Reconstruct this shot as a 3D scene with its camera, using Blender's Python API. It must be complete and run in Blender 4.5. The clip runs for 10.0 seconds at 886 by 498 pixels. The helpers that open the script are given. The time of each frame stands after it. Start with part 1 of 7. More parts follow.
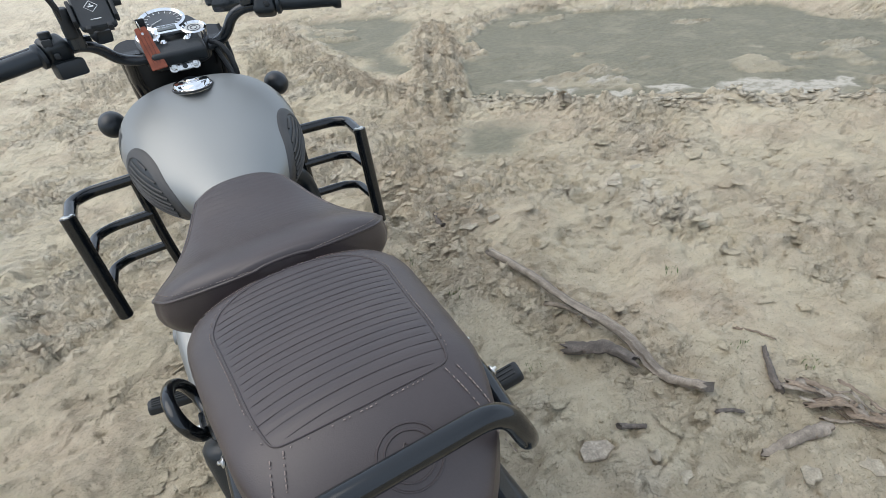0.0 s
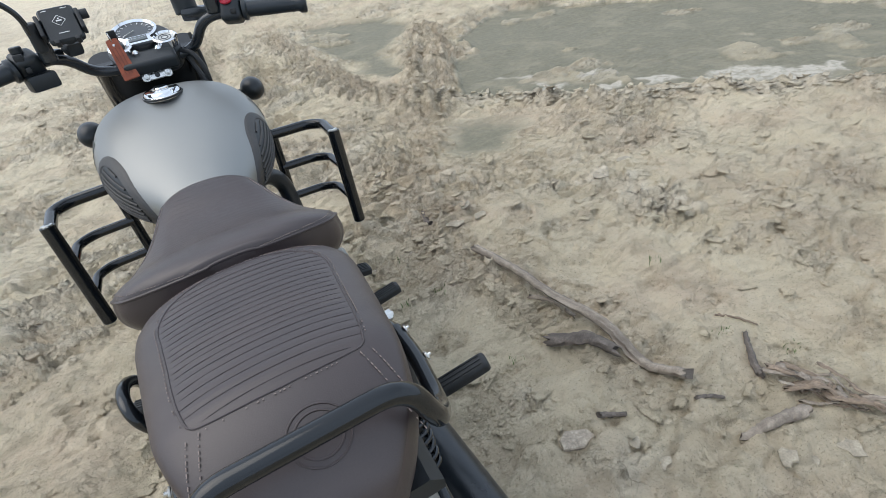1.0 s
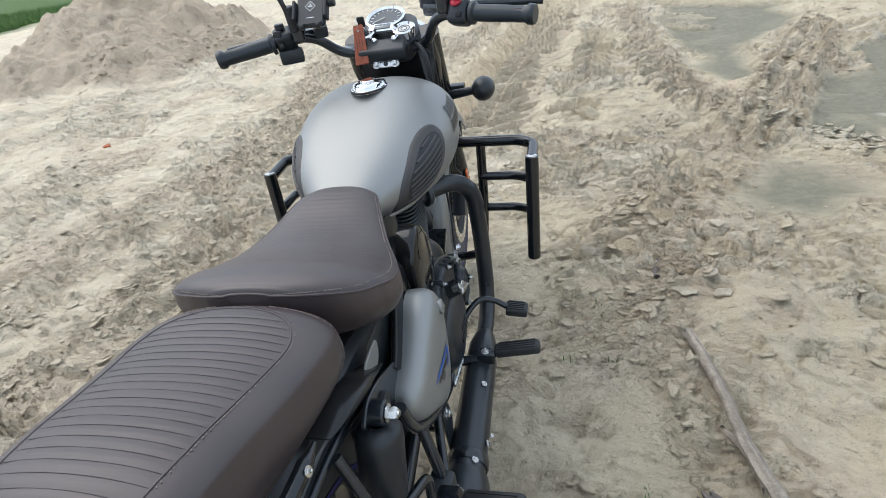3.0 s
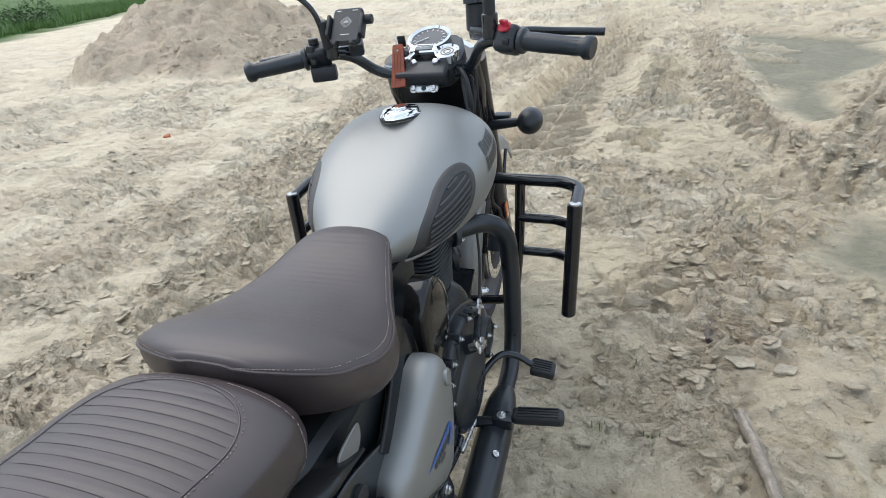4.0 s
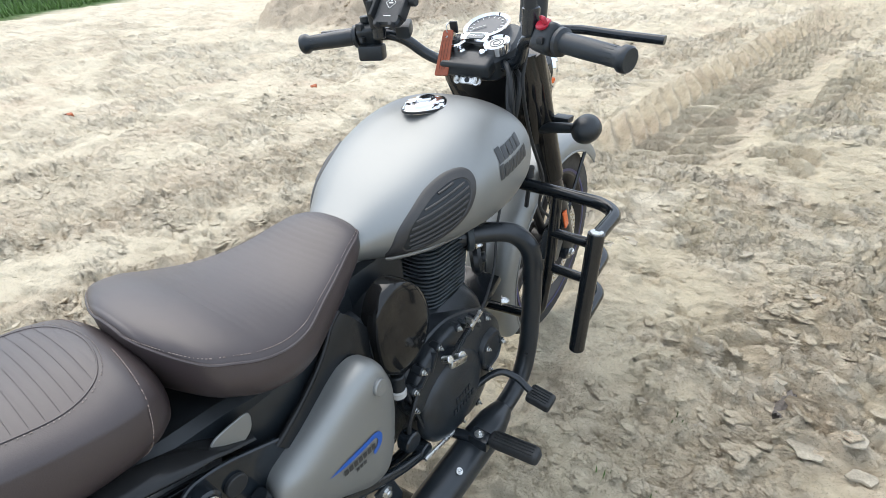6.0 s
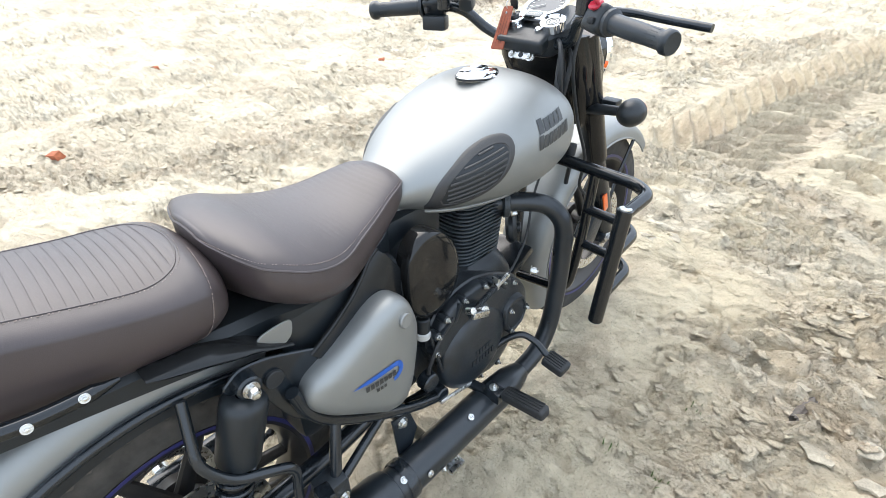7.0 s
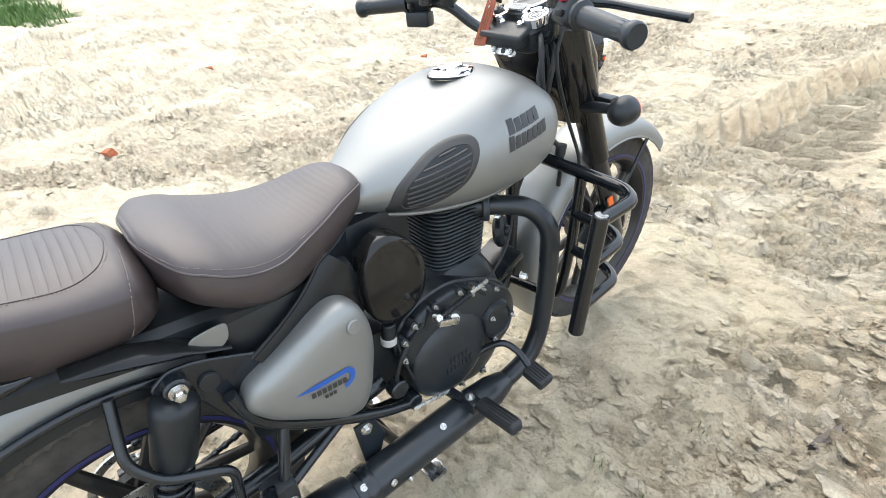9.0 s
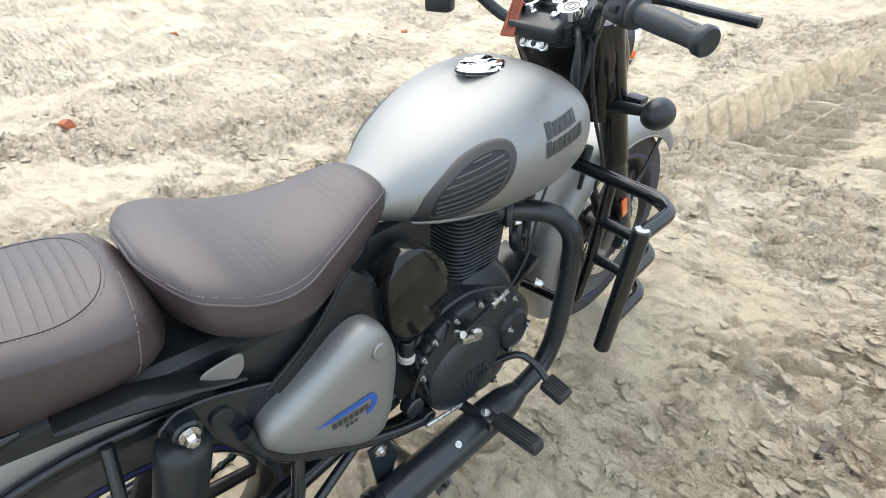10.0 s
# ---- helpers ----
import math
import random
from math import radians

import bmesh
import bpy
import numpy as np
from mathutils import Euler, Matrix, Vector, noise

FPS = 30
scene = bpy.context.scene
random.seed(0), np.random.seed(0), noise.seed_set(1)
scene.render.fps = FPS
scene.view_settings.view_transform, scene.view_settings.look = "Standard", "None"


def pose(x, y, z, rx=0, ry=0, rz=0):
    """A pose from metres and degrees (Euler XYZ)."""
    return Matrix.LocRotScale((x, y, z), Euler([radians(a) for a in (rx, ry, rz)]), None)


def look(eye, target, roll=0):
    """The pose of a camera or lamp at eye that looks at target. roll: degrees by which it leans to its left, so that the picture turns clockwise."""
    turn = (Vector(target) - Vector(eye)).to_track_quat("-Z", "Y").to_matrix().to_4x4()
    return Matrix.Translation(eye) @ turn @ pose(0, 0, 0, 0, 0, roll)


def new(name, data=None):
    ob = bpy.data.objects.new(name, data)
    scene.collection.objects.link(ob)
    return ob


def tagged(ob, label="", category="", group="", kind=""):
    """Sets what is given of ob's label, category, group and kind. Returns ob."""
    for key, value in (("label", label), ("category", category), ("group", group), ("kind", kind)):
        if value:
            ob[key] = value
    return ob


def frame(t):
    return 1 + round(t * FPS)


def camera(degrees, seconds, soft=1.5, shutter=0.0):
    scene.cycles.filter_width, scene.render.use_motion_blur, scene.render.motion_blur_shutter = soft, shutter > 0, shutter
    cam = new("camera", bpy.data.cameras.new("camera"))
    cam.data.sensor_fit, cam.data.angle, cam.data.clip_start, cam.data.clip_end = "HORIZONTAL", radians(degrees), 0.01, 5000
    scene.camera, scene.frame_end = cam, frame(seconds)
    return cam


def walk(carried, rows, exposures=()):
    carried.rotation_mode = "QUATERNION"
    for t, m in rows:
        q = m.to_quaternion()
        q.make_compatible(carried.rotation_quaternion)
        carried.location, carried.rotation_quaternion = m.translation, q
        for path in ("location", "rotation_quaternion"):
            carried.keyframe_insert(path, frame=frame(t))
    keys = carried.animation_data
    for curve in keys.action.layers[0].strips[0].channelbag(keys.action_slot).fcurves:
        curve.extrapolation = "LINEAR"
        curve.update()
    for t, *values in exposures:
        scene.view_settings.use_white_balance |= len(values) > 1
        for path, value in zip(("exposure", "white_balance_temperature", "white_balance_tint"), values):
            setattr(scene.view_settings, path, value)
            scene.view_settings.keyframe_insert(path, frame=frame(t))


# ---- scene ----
cam = camera(81.7, 10.0, soft=0.45)
PATH = [
    (0, (-0.0262, 0.0, 1.2714), (0.553, 1.3186, 0.2774), -7.9),
    (0.5, (-0.0166, -0.0096, 1.2714), (0.5443, 1.3204, 0.2826), -9.4),
    (1, (0.0403, -0.063, 1.2617), (0.5976, 1.2679, 0.2721), -10.4),
    (1.5, (0.0892, -0.0648, 1.2609), (0.609, 1.3002, 0.2975), -8.4),
    (1.9, (0.133, 0.0341, 1.267), (0.5171, 1.4569, 0.3237), -6.3),
    (2, (0.1575, 0.0525, 1.267), (0.4839, 1.4901, 0.3229), -6.0),
    (2.5, (0.2441, 0.1076, 1.2679), (0.2179, 1.5785, 0.3194), -7.0),
    (3, (0.4366, 0.1234, 1.2854), (0.0385, 1.5488, 0.3509), -9.6),
    (3.2, (0.4742, 0.1304, 1.3037), (0.0175, 1.5453, 0.3797), -9.8),
    (4.3, (0.4419, 0.371, 1.2784), (-0.1505, 1.7587, 0.392), -5.8),
    (4.5, (0.4384, 0.4226, 1.2766), (-0.1942, 1.785, 0.3789), -5.6),
    (5, (0.5119, 0.5416, 1.2854), (-0.2476, 1.8279, 0.3736), -6.1),
    (5.5, (0.6186, 0.5784, 1.3073), (-0.2459, 1.7929, 0.3911), -6.2),
    (6, (0.6694, 0.4874, 1.2915), (-0.2607, 1.6406, 0.3588), -4.5),
    (6.2, (0.6947, 0.4287, 1.2819), (-0.2494, 1.5593, 0.3369), -3.5),
    (7.3, (0.7814, 0.4253, 1.2871), (-0.3054, 1.3974, 0.3176), -1.7),
    (7.5, (0.798, 0.4734, 1.2819), (-0.3229, 1.4035, 0.3115), -2.2),
    (8, (0.826, 0.5259, 1.2784), (-0.364, 1.379, 0.3185), -3.9),
    (8.5, (0.8636, 0.5626, 1.2854), (-0.3386, 1.4018, 0.329), -4.8),
    (9, (0.8575, 0.5915, 1.2731), (-0.3054, 1.47, 0.3045), -4.4),
    (9.5, (0.7857, 0.6116, 1.2679), (-0.3272, 1.5356, 0.2844), -2.5),
    (10, (0.6991, 0.5731, 1.2845), (-0.3552, 1.5085, 0.2476), -0.7),
]
walk(cam, [(t, look(eye, target, roll)) for t, eye, target, roll in PATH],
     [(0.0, 0.08, 6400, 10), (1.5, 0.08, 6390, 10), (3.0, 0.30, 6390, 10), (4.5, 0.29, 6400, 10), (5.0, 0.41, 6400, 10), (5.5, 0.48, 6420, 10), (7.4, 1.12, 6560, 10), (8.5, 1.06, 6640, 10), (9.5, 0.92, 6740, 10), (10.0, 0.82, 6660, 10)])

# ---- sky and sun: bright overcast ----
world = bpy.data.worlds.new("overcast_sky")
scene.world = world
world.use_nodes = True
wn, wl = world.node_tree.nodes, world.node_tree.links
wn.clear()
sky = wn.new("ShaderNodeTexSky")
sky.sky_type = 'NISHITA'
sky.sun_disc = False
sky.sun_elevation = radians(58)
sky.sun_rotation = radians(-72)
sky.air_density, sky.dust_density, sky.ozone_density = 1.0, 6.0, 1.0
# broken cloud veil over the blue
coord = wn.new("ShaderNodeTexCoord")
veil = wn.new("ShaderNodeTexNoise")
veil.inputs["Scale"].default_value = 2.2
veil.inputs["Detail"].default_value = 6
veil.inputs["Distortion"].default_value = 0.6
ramp = wn.new("ShaderNodeValToRGB")
ramp.color_ramp.elements[0].position, ramp.color_ramp.elements[0].color = 0.35, (0.62, 0.62, 0.62, 1)
ramp.color_ramp.elements[1].position, ramp.color_ramp.elements[1].color = 0.7, (0.95, 0.95, 0.95, 1)
mixer = wn.new("ShaderNodeMixRGB")
mixer.inputs[2].default_value = (7.9, 9.2, 11.0, 1)
back = wn.new("ShaderNodeBackground")
back.inputs["Strength"].default_value = 0.122
wout = wn.new("ShaderNodeOutputWorld")
wl.new(coord.outputs["Generated"], veil.inputs["Vector"])
wl.new(veil.outputs["Fac"], ramp.inputs["Fac"])
wl.new(ramp.outputs["Color"], mixer.inputs[0])
wl.new(sky.outputs["Color"], mixer.inputs[1])
wl.new(mixer.outputs["Color"], back.inputs["Color"])
wl.new(back.outputs["Background"], wout.inputs["Surface"])

sun_data = bpy.data.lights.new("sun", "SUN")
sun_data.energy = 1.35
sun_data.angle = radians(60)
sun_data.color = (1.0, 0.955, 0.89)
sun = new("sun", sun_data)
sun.matrix_world = look((-9, 4, 14), (0, 1, 0))


# ---- materials ----
def material(name, color, rough=0.5, metal=0.0, coat=0.0, vary=0.12, vary_scale=6.0, grain=0.0, grain_scale=300.0, bump=0.0, bump_scale=60.0,
             rough_vary=0.08, spec=0.5, dust=0.0, dust_color=(0.42, 0.34, 0.24)):
    """A painted, cast or moulded surface with two scales of variation, fine relief and a film of dust on top faces."""
    mat = bpy.data.materials.new(name)
    mat.use_nodes = True
    n, l = mat.node_tree.nodes, mat.node_tree.links
    b = n["Principled BSDF"]
    b.inputs["Metallic"].default_value = metal
    b.inputs["Coat Weight"].default_value = coat
    b.inputs["Coat Roughness"].default_value = 0.12
    b.inputs["Specular IOR Level"].default_value = spec
    tc = n.new("ShaderNodeTexCoord")
    big = n.new("ShaderNodeTexNoise")
    big.inputs["Scale"].default_value, big.inputs["Detail"].default_value = vary_scale, 5
    fine = n.new("ShaderNodeTexNoise")
    fine.inputs["Scale"].default_value, fine.inputs["Detail"].default_value = grain_scale, 3
    l.new(tc.outputs["Object"], big.inputs["Vector"])
    l.new(tc.outputs["Object"], fine.inputs["Vector"])
    r = n.new("ShaderNodeValToRGB")
    lo = [c * (1 - vary) for c in color]
    hi = [min(1, c * (1 + vary)) for c in color]
    r.color_ramp.elements[0].position, r.color_ramp.elements[1].position = 0.3, 0.7
    r.color_ramp.elements[0].color, r.color_ramp.elements[1].color = (*lo, 1), (*hi, 1)
    l.new(big.outputs["Fac"], r.inputs["Fac"])
    col = r.outputs["Color"]
    if grain:
        g = n.new("ShaderNodeMixRGB")
        g.blend_type, g.inputs[0].default_value = "OVERLAY", grain
        l.new(col, g.inputs[1])
        l.new(fine.outputs["Fac"], g.inputs[2])
        col = g.outputs["Color"]
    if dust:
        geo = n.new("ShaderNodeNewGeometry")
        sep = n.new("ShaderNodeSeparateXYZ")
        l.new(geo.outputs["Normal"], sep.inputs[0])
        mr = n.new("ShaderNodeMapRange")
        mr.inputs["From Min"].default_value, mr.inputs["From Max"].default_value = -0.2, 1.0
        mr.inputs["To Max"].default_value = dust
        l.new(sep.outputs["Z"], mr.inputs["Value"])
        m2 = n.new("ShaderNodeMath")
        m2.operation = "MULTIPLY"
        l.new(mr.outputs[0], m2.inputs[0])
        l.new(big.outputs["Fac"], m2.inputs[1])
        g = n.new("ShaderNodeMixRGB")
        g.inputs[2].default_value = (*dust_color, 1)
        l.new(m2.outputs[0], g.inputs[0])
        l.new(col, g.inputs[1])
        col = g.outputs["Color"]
    l.new(col, b.inputs["Base Color"])
    rr = n.new("ShaderNodeMapRange")
    rr.inputs["To Min"].default_value, rr.inputs["To Max"].default_value = max(0.02, rough - rough_vary), min(1, rough + rough_vary)
    l.new(big.outputs["Fac"], rr.inputs["Value"])
    l.new(rr.outputs[0], b.inputs["Roughness"])
    if bump:
        bt = n.new("ShaderNodeTexNoise")
        bt.inputs["Scale"].default_value, bt.inputs["Detail"].default_value = bump_scale, 4
        l.new(tc.outputs["Object"], bt.inputs["Vector"])
        bn = n.new("ShaderNodeBump")
        bn.inputs["Strength"].default_value, bn.inputs["Distance"].default_value = bump, 0.002
        l.new(bt.outputs["Fac"], bn.inputs["Height"])
        l.new(bn.outputs["Normal"], b.inputs["Normal"])
    return mat


SILVER = material("gunmetal_silver_paint", (0.262, 0.272, 0.268), 0.48, 0.66, coat=0.08, vary=0.05, vary_scale=3, grain=0.12, grain_scale=1400, dust=0.12)
LEATHER = material("brown_leatherette", (0.047, 0.036, 0.0365), 0.41, 0, spec=0.54, vary=0.10, vary_scale=9, grain=0.12, grain_scale=500, bump=0.13, bump_scale=700, dust=0.04)
# darker leather that carries the shade in the pleat creases
PLEAT = material("pleat_crease_shade", (0.040, 0.031, 0.0315), 0.5, 0)
THREAD = material("tan_thread", (0.25, 0.20, 0.175), 0.8, 0, vary=0.3, vary_scale=200)
BLACK = material("satin_black_tube", (0.0085, 0.0125, 0.0165), 0.24, 0, spec=0.45, coat=0.25, vary=0.25, vary_scale=20, bump=0.05, bump_scale=400, dust=0.015)
GLOSS = material("gloss_black", (0.008, 0.0085, 0.009), 0.10, 0, coat=0.15, spec=0.35, vary=0.2, rough_vary=0.03, dust=0.03)
CAST = material("black_engine_cast", (0.0135, 0.0190, 0.0245), 0.33, 0.1, spec=0.55, vary=0.30, vary_scale=25, bump=0.35, bump_scale=500, dust=0.04)
FAIRING = material("moulded_black_fairing", (0.009, 0.011, 0.013), 0.18, 0, spec=0.30, vary=0.2, vary_scale=15, bump=0.06, bump_scale=600, dust=0.04)
FIN = material("dusty_black_fins", (0.030, 0.040, 0.047), 0.45, 0.1, spec=0.5, vary=0.3, vary_scale=30, bump=0.3, bump_scale=400, dust=0.14, dust_color=(0.28, 0.28, 0.27))
PLASTIC = material("black_plastic", (0.0105, 0.0145, 0.018), 0.36, 0, spec=0.42, vary=0.2, vary_scale=30, bump=0.15, bump_scale=900, dust=0.03)
RUBBER = material("black_rubber", (0.017, 0.0195, 0.022), 0.52, 0, spec=0.4, vary=0.25, vary_scale=25, bump=0.2, bump_scale=600, dust=0.04)
GRIP = material("slate_grip_rubber", (0.015, 0.0205, 0.026), 0.36, 0, spec=0.45, vary=0.15, vary_scale=25, bump=0.15, bump_scale=600, dust=0.02)
PADRUBBER = material("knee_pad_rubber", (0.030, 0.031, 0.033), 0.5, 0, vary=0.12, vary_scale=25, bump=0.2, bump_scale=700, dust=0.10)
TYRE = material("dusty_tyre", (0.026, 0.026, 0.025), 0.8, 0, vary=0.5, vary_scale=30, bump=0.5, bump_scale=120, dust=0.75, dust_color=(0.26, 0.22, 0.17))
PIPE = material("matt_black_exhaust", (0.012, 0.0175, 0.023), 0.30, 0.1, spec=0.60, vary=0.2, vary_scale=12, bump=0.12, bump_scale=500, dust=0.03)
CHROME = material("chrome", (0.82, 0.82, 0.83), 0.06, 1.0, vary=0.03, rough_vary=0.03)
STEEL = material("zinc_bolt", (0.62, 0.62, 0.60), 0.28, 1.0, vary=0.12, vary_scale=80)
ALLOY = material("black_alloy_wheel", (0.013, 0.014, 0.016), 0.38, 0.1, spec=0.3, coat=0.2, vary=0.2, dust=0.15)
BLUE = material("blue_decal", (0.012, 0.085, 0.36), 0.4, 0, vary=0.08)
BLUEDARK = material("blue_rim_stripe", (0.02, 0.021, 0.105), 0.4, 0, vary=0.15)
INK = material("dark_decal", (0.03, 0.032, 0.034), 0.4, 0, vary=0.1)
WHITE = material("white_print", (0.75, 0.75, 0.74), 0.5, 0, vary=0.05)
TAN = material("tan_strap_leather", (0.26, 0.062, 0.026), 0.55, 0, vary=0.25, vary_scale=60, bump=0.4, bump_scale=400)
TANDARK = material("strap_groove", (0.09, 0.022, 0.012), 0.65, 0)
RED = material("red_switch", (0.40, 0.015, 0.035), 0.35, 0, vary=0.06)
ORANGE = material("amber_lens", (0.75, 0.12, 0.015), 0.2, 0, coat=0.5, vary=0.08)
DIAL = material("dial_face", (0.045, 0.05, 0.055), 0.35, 0, vary=0.1)
LCD = material("lcd_face", (0.11, 0.125, 0.13), 0.25, 0, vary=0.05)
CREAM = material("dial_ivory", (0.6, 0.6, 0.57), 0.35, 0.2, vary=0.05)
GREYCLIP = material("grey_plastic_clip", (0.45, 0.45, 0.43), 0.5, 0)
BRICKRED = material("fired_clay", (0.38, 0.12, 0.055), 0.9, 0, vary=0.3, vary_scale=40, bump=0.6, bump_scale=150)


def glass_material(name):
    mat = bpy.data.materials.new(name)
    mat.use_nodes = True
    b = mat.node_tree.nodes["Principled BSDF"]
    b.inputs["Transmission Weight"].default_value, b.inputs["Roughness"].default_value = 1.0, 0.03
    b.inputs["IOR"].default_value = 1.45
    return mat


GLASS = glass_material("clear_lens")


# ---- shape tools ----
def smooth_path(points, per=8):
    """A Catmull-Rom line through the points."""
    p = [Vector(q) for q in points]
    if len(p) == 2:
        return [p[0].lerp(p[1], i / per) for i in range(per + 1)]
    p = [p[0] * 2 - p[1]] + p + [p[-1] * 2 - p[-2]]
    out = []
    for a, b, c, d in zip(p, p[1:], p[2:], p[3:]):
        for i in range(per):
            t = i / per
            out.append(0.5 * ((2 * b) + (c - a) * t + (2 * a - 5 * b + 4 * c - d) * t * t + (3 * b - a - 3 * c + d) * t ** 3))
    out.append(p[-2])
    return out


def bent_path(points, radius=0.04, steps=7):
    """Straight runs with rounded corners, as a bent tube has."""
    p = [Vector(q) for q in points]
    out = [p[0]]
    for a, b, c in zip(p, p[1:], p[2:]):
        r = min(radius, (b - a).length * 0.48, (c - b).length * 0.48)
        s, e = b + (a - b).normalized() * r, b + (c - b).normalized() * r
        for i in range(steps + 1):
            t = i / steps
            out.append(s * (1 - t) ** 2 + b * 2 * t * (1 - t) + e * t * t)
    out.append(p[-1])
    return out


def sweep(bm, path, radius, sides=16, cap=True, squash=1.0):
    """A round bar along a path; radius a number, or one for each end, or a function of 0..1."""
    path = [Vector(q) for q in path]
    keep = [path[0]]
    for q in path[1:]:
        if (q - keep[-1]).length > 1e-5:
            keep.append(q)
    path = keep
    n = len(path)
    tang = [(path[min(i + 1, n - 1)] - path[max(i - 1, 0)]).normalized() for i in range(n)]
    up = Vector((0, 0, 1)) if abs(tang[0].z) < 0.9 else Vector((1, 0, 0))
    side = tang[0].cross(up).normalized()
    rings = []
    for i in range(n):
        side = (side - tang[i] * side.dot(tang[i])).normalized()
        other = tang[i].cross(side)
        f = i / (n - 1)
        r = radius(f) if callable(radius) else radius[0] + (radius[1] - radius[0]) * f if isinstance(radius, tuple) else radius
        rings.append([bm.verts.new(path[i] + (side * math.cos(a) + other * math.sin(a) * squash) * r)
                      for a in (2 * math.pi * k / sides for k in range(sides))])
    for a, b in zip(rings, rings[1:]):
        for k in range(sides):
            bm.faces.new((a[k], a[(k + 1) % sides], b[(k + 1) % sides], b[k]))
    if cap:
        for ring, t, flip in ((rings[0], -tang[0], True), (rings[-1], tang[-1], False)):
            bm.faces.new(list(reversed(ring)) if not flip else ring)
    return rings


def loft(bm, rings, cap=True, closed=True):
    """Skins a row of rings of places."""
    rows = [[bm.verts.new(q) for q in ring] for ring in rings]
    k = len(rows[0])
    for a, b in zip(rows, rows[1:]):
        for i in range(k if closed else k - 1):
            bm.faces.new((a[i], a[(i + 1) % k], b[(i + 1) % k], b[i]))
    if cap:
        bm.faces.new(list(reversed(rows[0])))
        bm.faces.new(rows[-1])
    return rows


def turned(bm, profile, m, sides=32, span=2 * math.pi, cap=False):
    """Turns a profile of (radius, height) round the z axis of the pose m."""
    full = abs(span - 2 * math.pi) < 1e-6
    cols = []
    for k in range(sides if full else sides + 1):
        a = span * k / sides
        cols.append([bm.verts.new(m @ Vector((r * math.cos(a), r * math.sin(a), h))) for r, h in profile])
    for k in range(sides):
        a, b = cols[k], cols[(k + 1) % len(cols)]
        for i in range(len(profile) - 1):
            bm.faces.new((a[i], b[i], b[i + 1], a[i + 1]))
    if full and cap:
        bm.faces.new([c[0] for c in reversed(cols)])
        bm.faces.new([c[-1] for c in cols])


def disc(bm, r, h, m, sides=24, bevel=0.15):
    """A round slug of radius r and height h with eased edges, on the pose m."""
    e = min(r, h) * bevel
    turned(bm, [(0.0001, 0), (r - e, 0), (r, e), (r, h - e), (r - e, h), (0.0001, h)], m, sides)


def block(bm, size, m, bevel=0.004, segments=2):
    """A box with rounded edges on the pose m (its centre)."""
    made = bmesh.ops.create_cube(bm, size=1.0)["verts"]
    for v in made:
        v.co = Vector((v.co.x * size[0], v.co.y * size[1], v.co.z * size[2]))
    edges = list({e for v in made for e in v.link_edges})
    if bevel:
        res = bmesh.ops.bevel(bm, geom=edges, offset=min(bevel, min(size) * 0.45), segments=segments, affect="EDGES", profile=0.6)
        made = list({v for f in res["faces"] for v in f.verts} | {v for v in made if v.is_valid})
    for v in made:
        v.co = m @ v.co


def plate(bm, outline, thick, m, bevel=0.003):
    """A flat outline (x, y) on the pose m, made thick along z, with eased edges."""
    a = bevel
    c = Vector((sum(p[0] for p in outline) / len(outline), sum(p[1] for p in outline) / len(outline)))

    def inset(k):
        out = []
        n = len(outline)
        for i in range(n):
            p, q, s = Vector(outline[i - 1]), Vector(outline[i]), Vector(outline[(i + 1) % n])
            d = (s - p)
            nrm = Vector((-d.y, d.x)).normalized()
            if nrm.dot(c - q) < 0:
                nrm = -nrm
            out.append(q + nrm * k)
        return out
    rings = []
    for k, z in ((a, 0), (0, a), (0, thick - a), (a, thick)):
        rings.append([m @ Vector((p.x, p.y, z)) for p in inset(k)])
    loft(bm, rings)


def hex_bolt(bm, place, axis, r=0.007, h=0.008, washer=True):
    m = Matrix.Translation(place) @ Vector(axis).to_track_quat("Z", "Y").to_matrix().to_4x4()
    if washer:
        disc(bm, r * 1.45, 0.002, m, 16)
    turned(bm, [(0.0001, 0.0), (r, 0.0), (r, h * 0.85), (r * 0.86, h), (0.0001, h)], m, 6)
    turned(bm, [(r * 0.55, h * 0.9), (r * 0.5, h + 0.003), (0.0001, h + 0.004)], m, 12)


def rounded(outline, radius, steps=5):
    """Rounds the corners of a closed 2D outline."""
    n, out = len(outline), []
    for i in range(n):
        a, b, c = Vector(outline[i - 1]), Vector(outline[i]), Vector(outline[(i + 1) % n])
        r = min(radius, (b - a).length * 0.48, (c - b).length * 0.48)
        s, e = b + (a - b).normalized() * r, b + (c - b).normalized() * r
        for k in range(steps + 1):
            t = k / steps
            out.append(s * (1 - t) ** 2 + b * 2 * t * (1 - t) + e * t * t)
    return out


def spline(xs, ys):
    """A smooth function through the knots (monotone-ish cubic)."""
    xs, ys = np.array(xs, float), np.array(ys, float)
    d = np.gradient(ys, xs)

    def f(x):
        x = min(max(x, xs[0]), xs[-1])
        i = int(min(np.searchsorted(xs, x, side="right") - 1, len(xs) - 2))
        h = xs[i + 1] - xs[i]
        t = (x - xs[i]) / h
        return float((2 * t ** 3 - 3 * t ** 2 + 1) * ys[i] + (t ** 3 - 2 * t ** 2 + t) * h * d[i] + (-2 * t ** 3 + 3 * t ** 2) * ys[i + 1] + (t ** 3 - t ** 2) * h * d[i + 1])
    return f


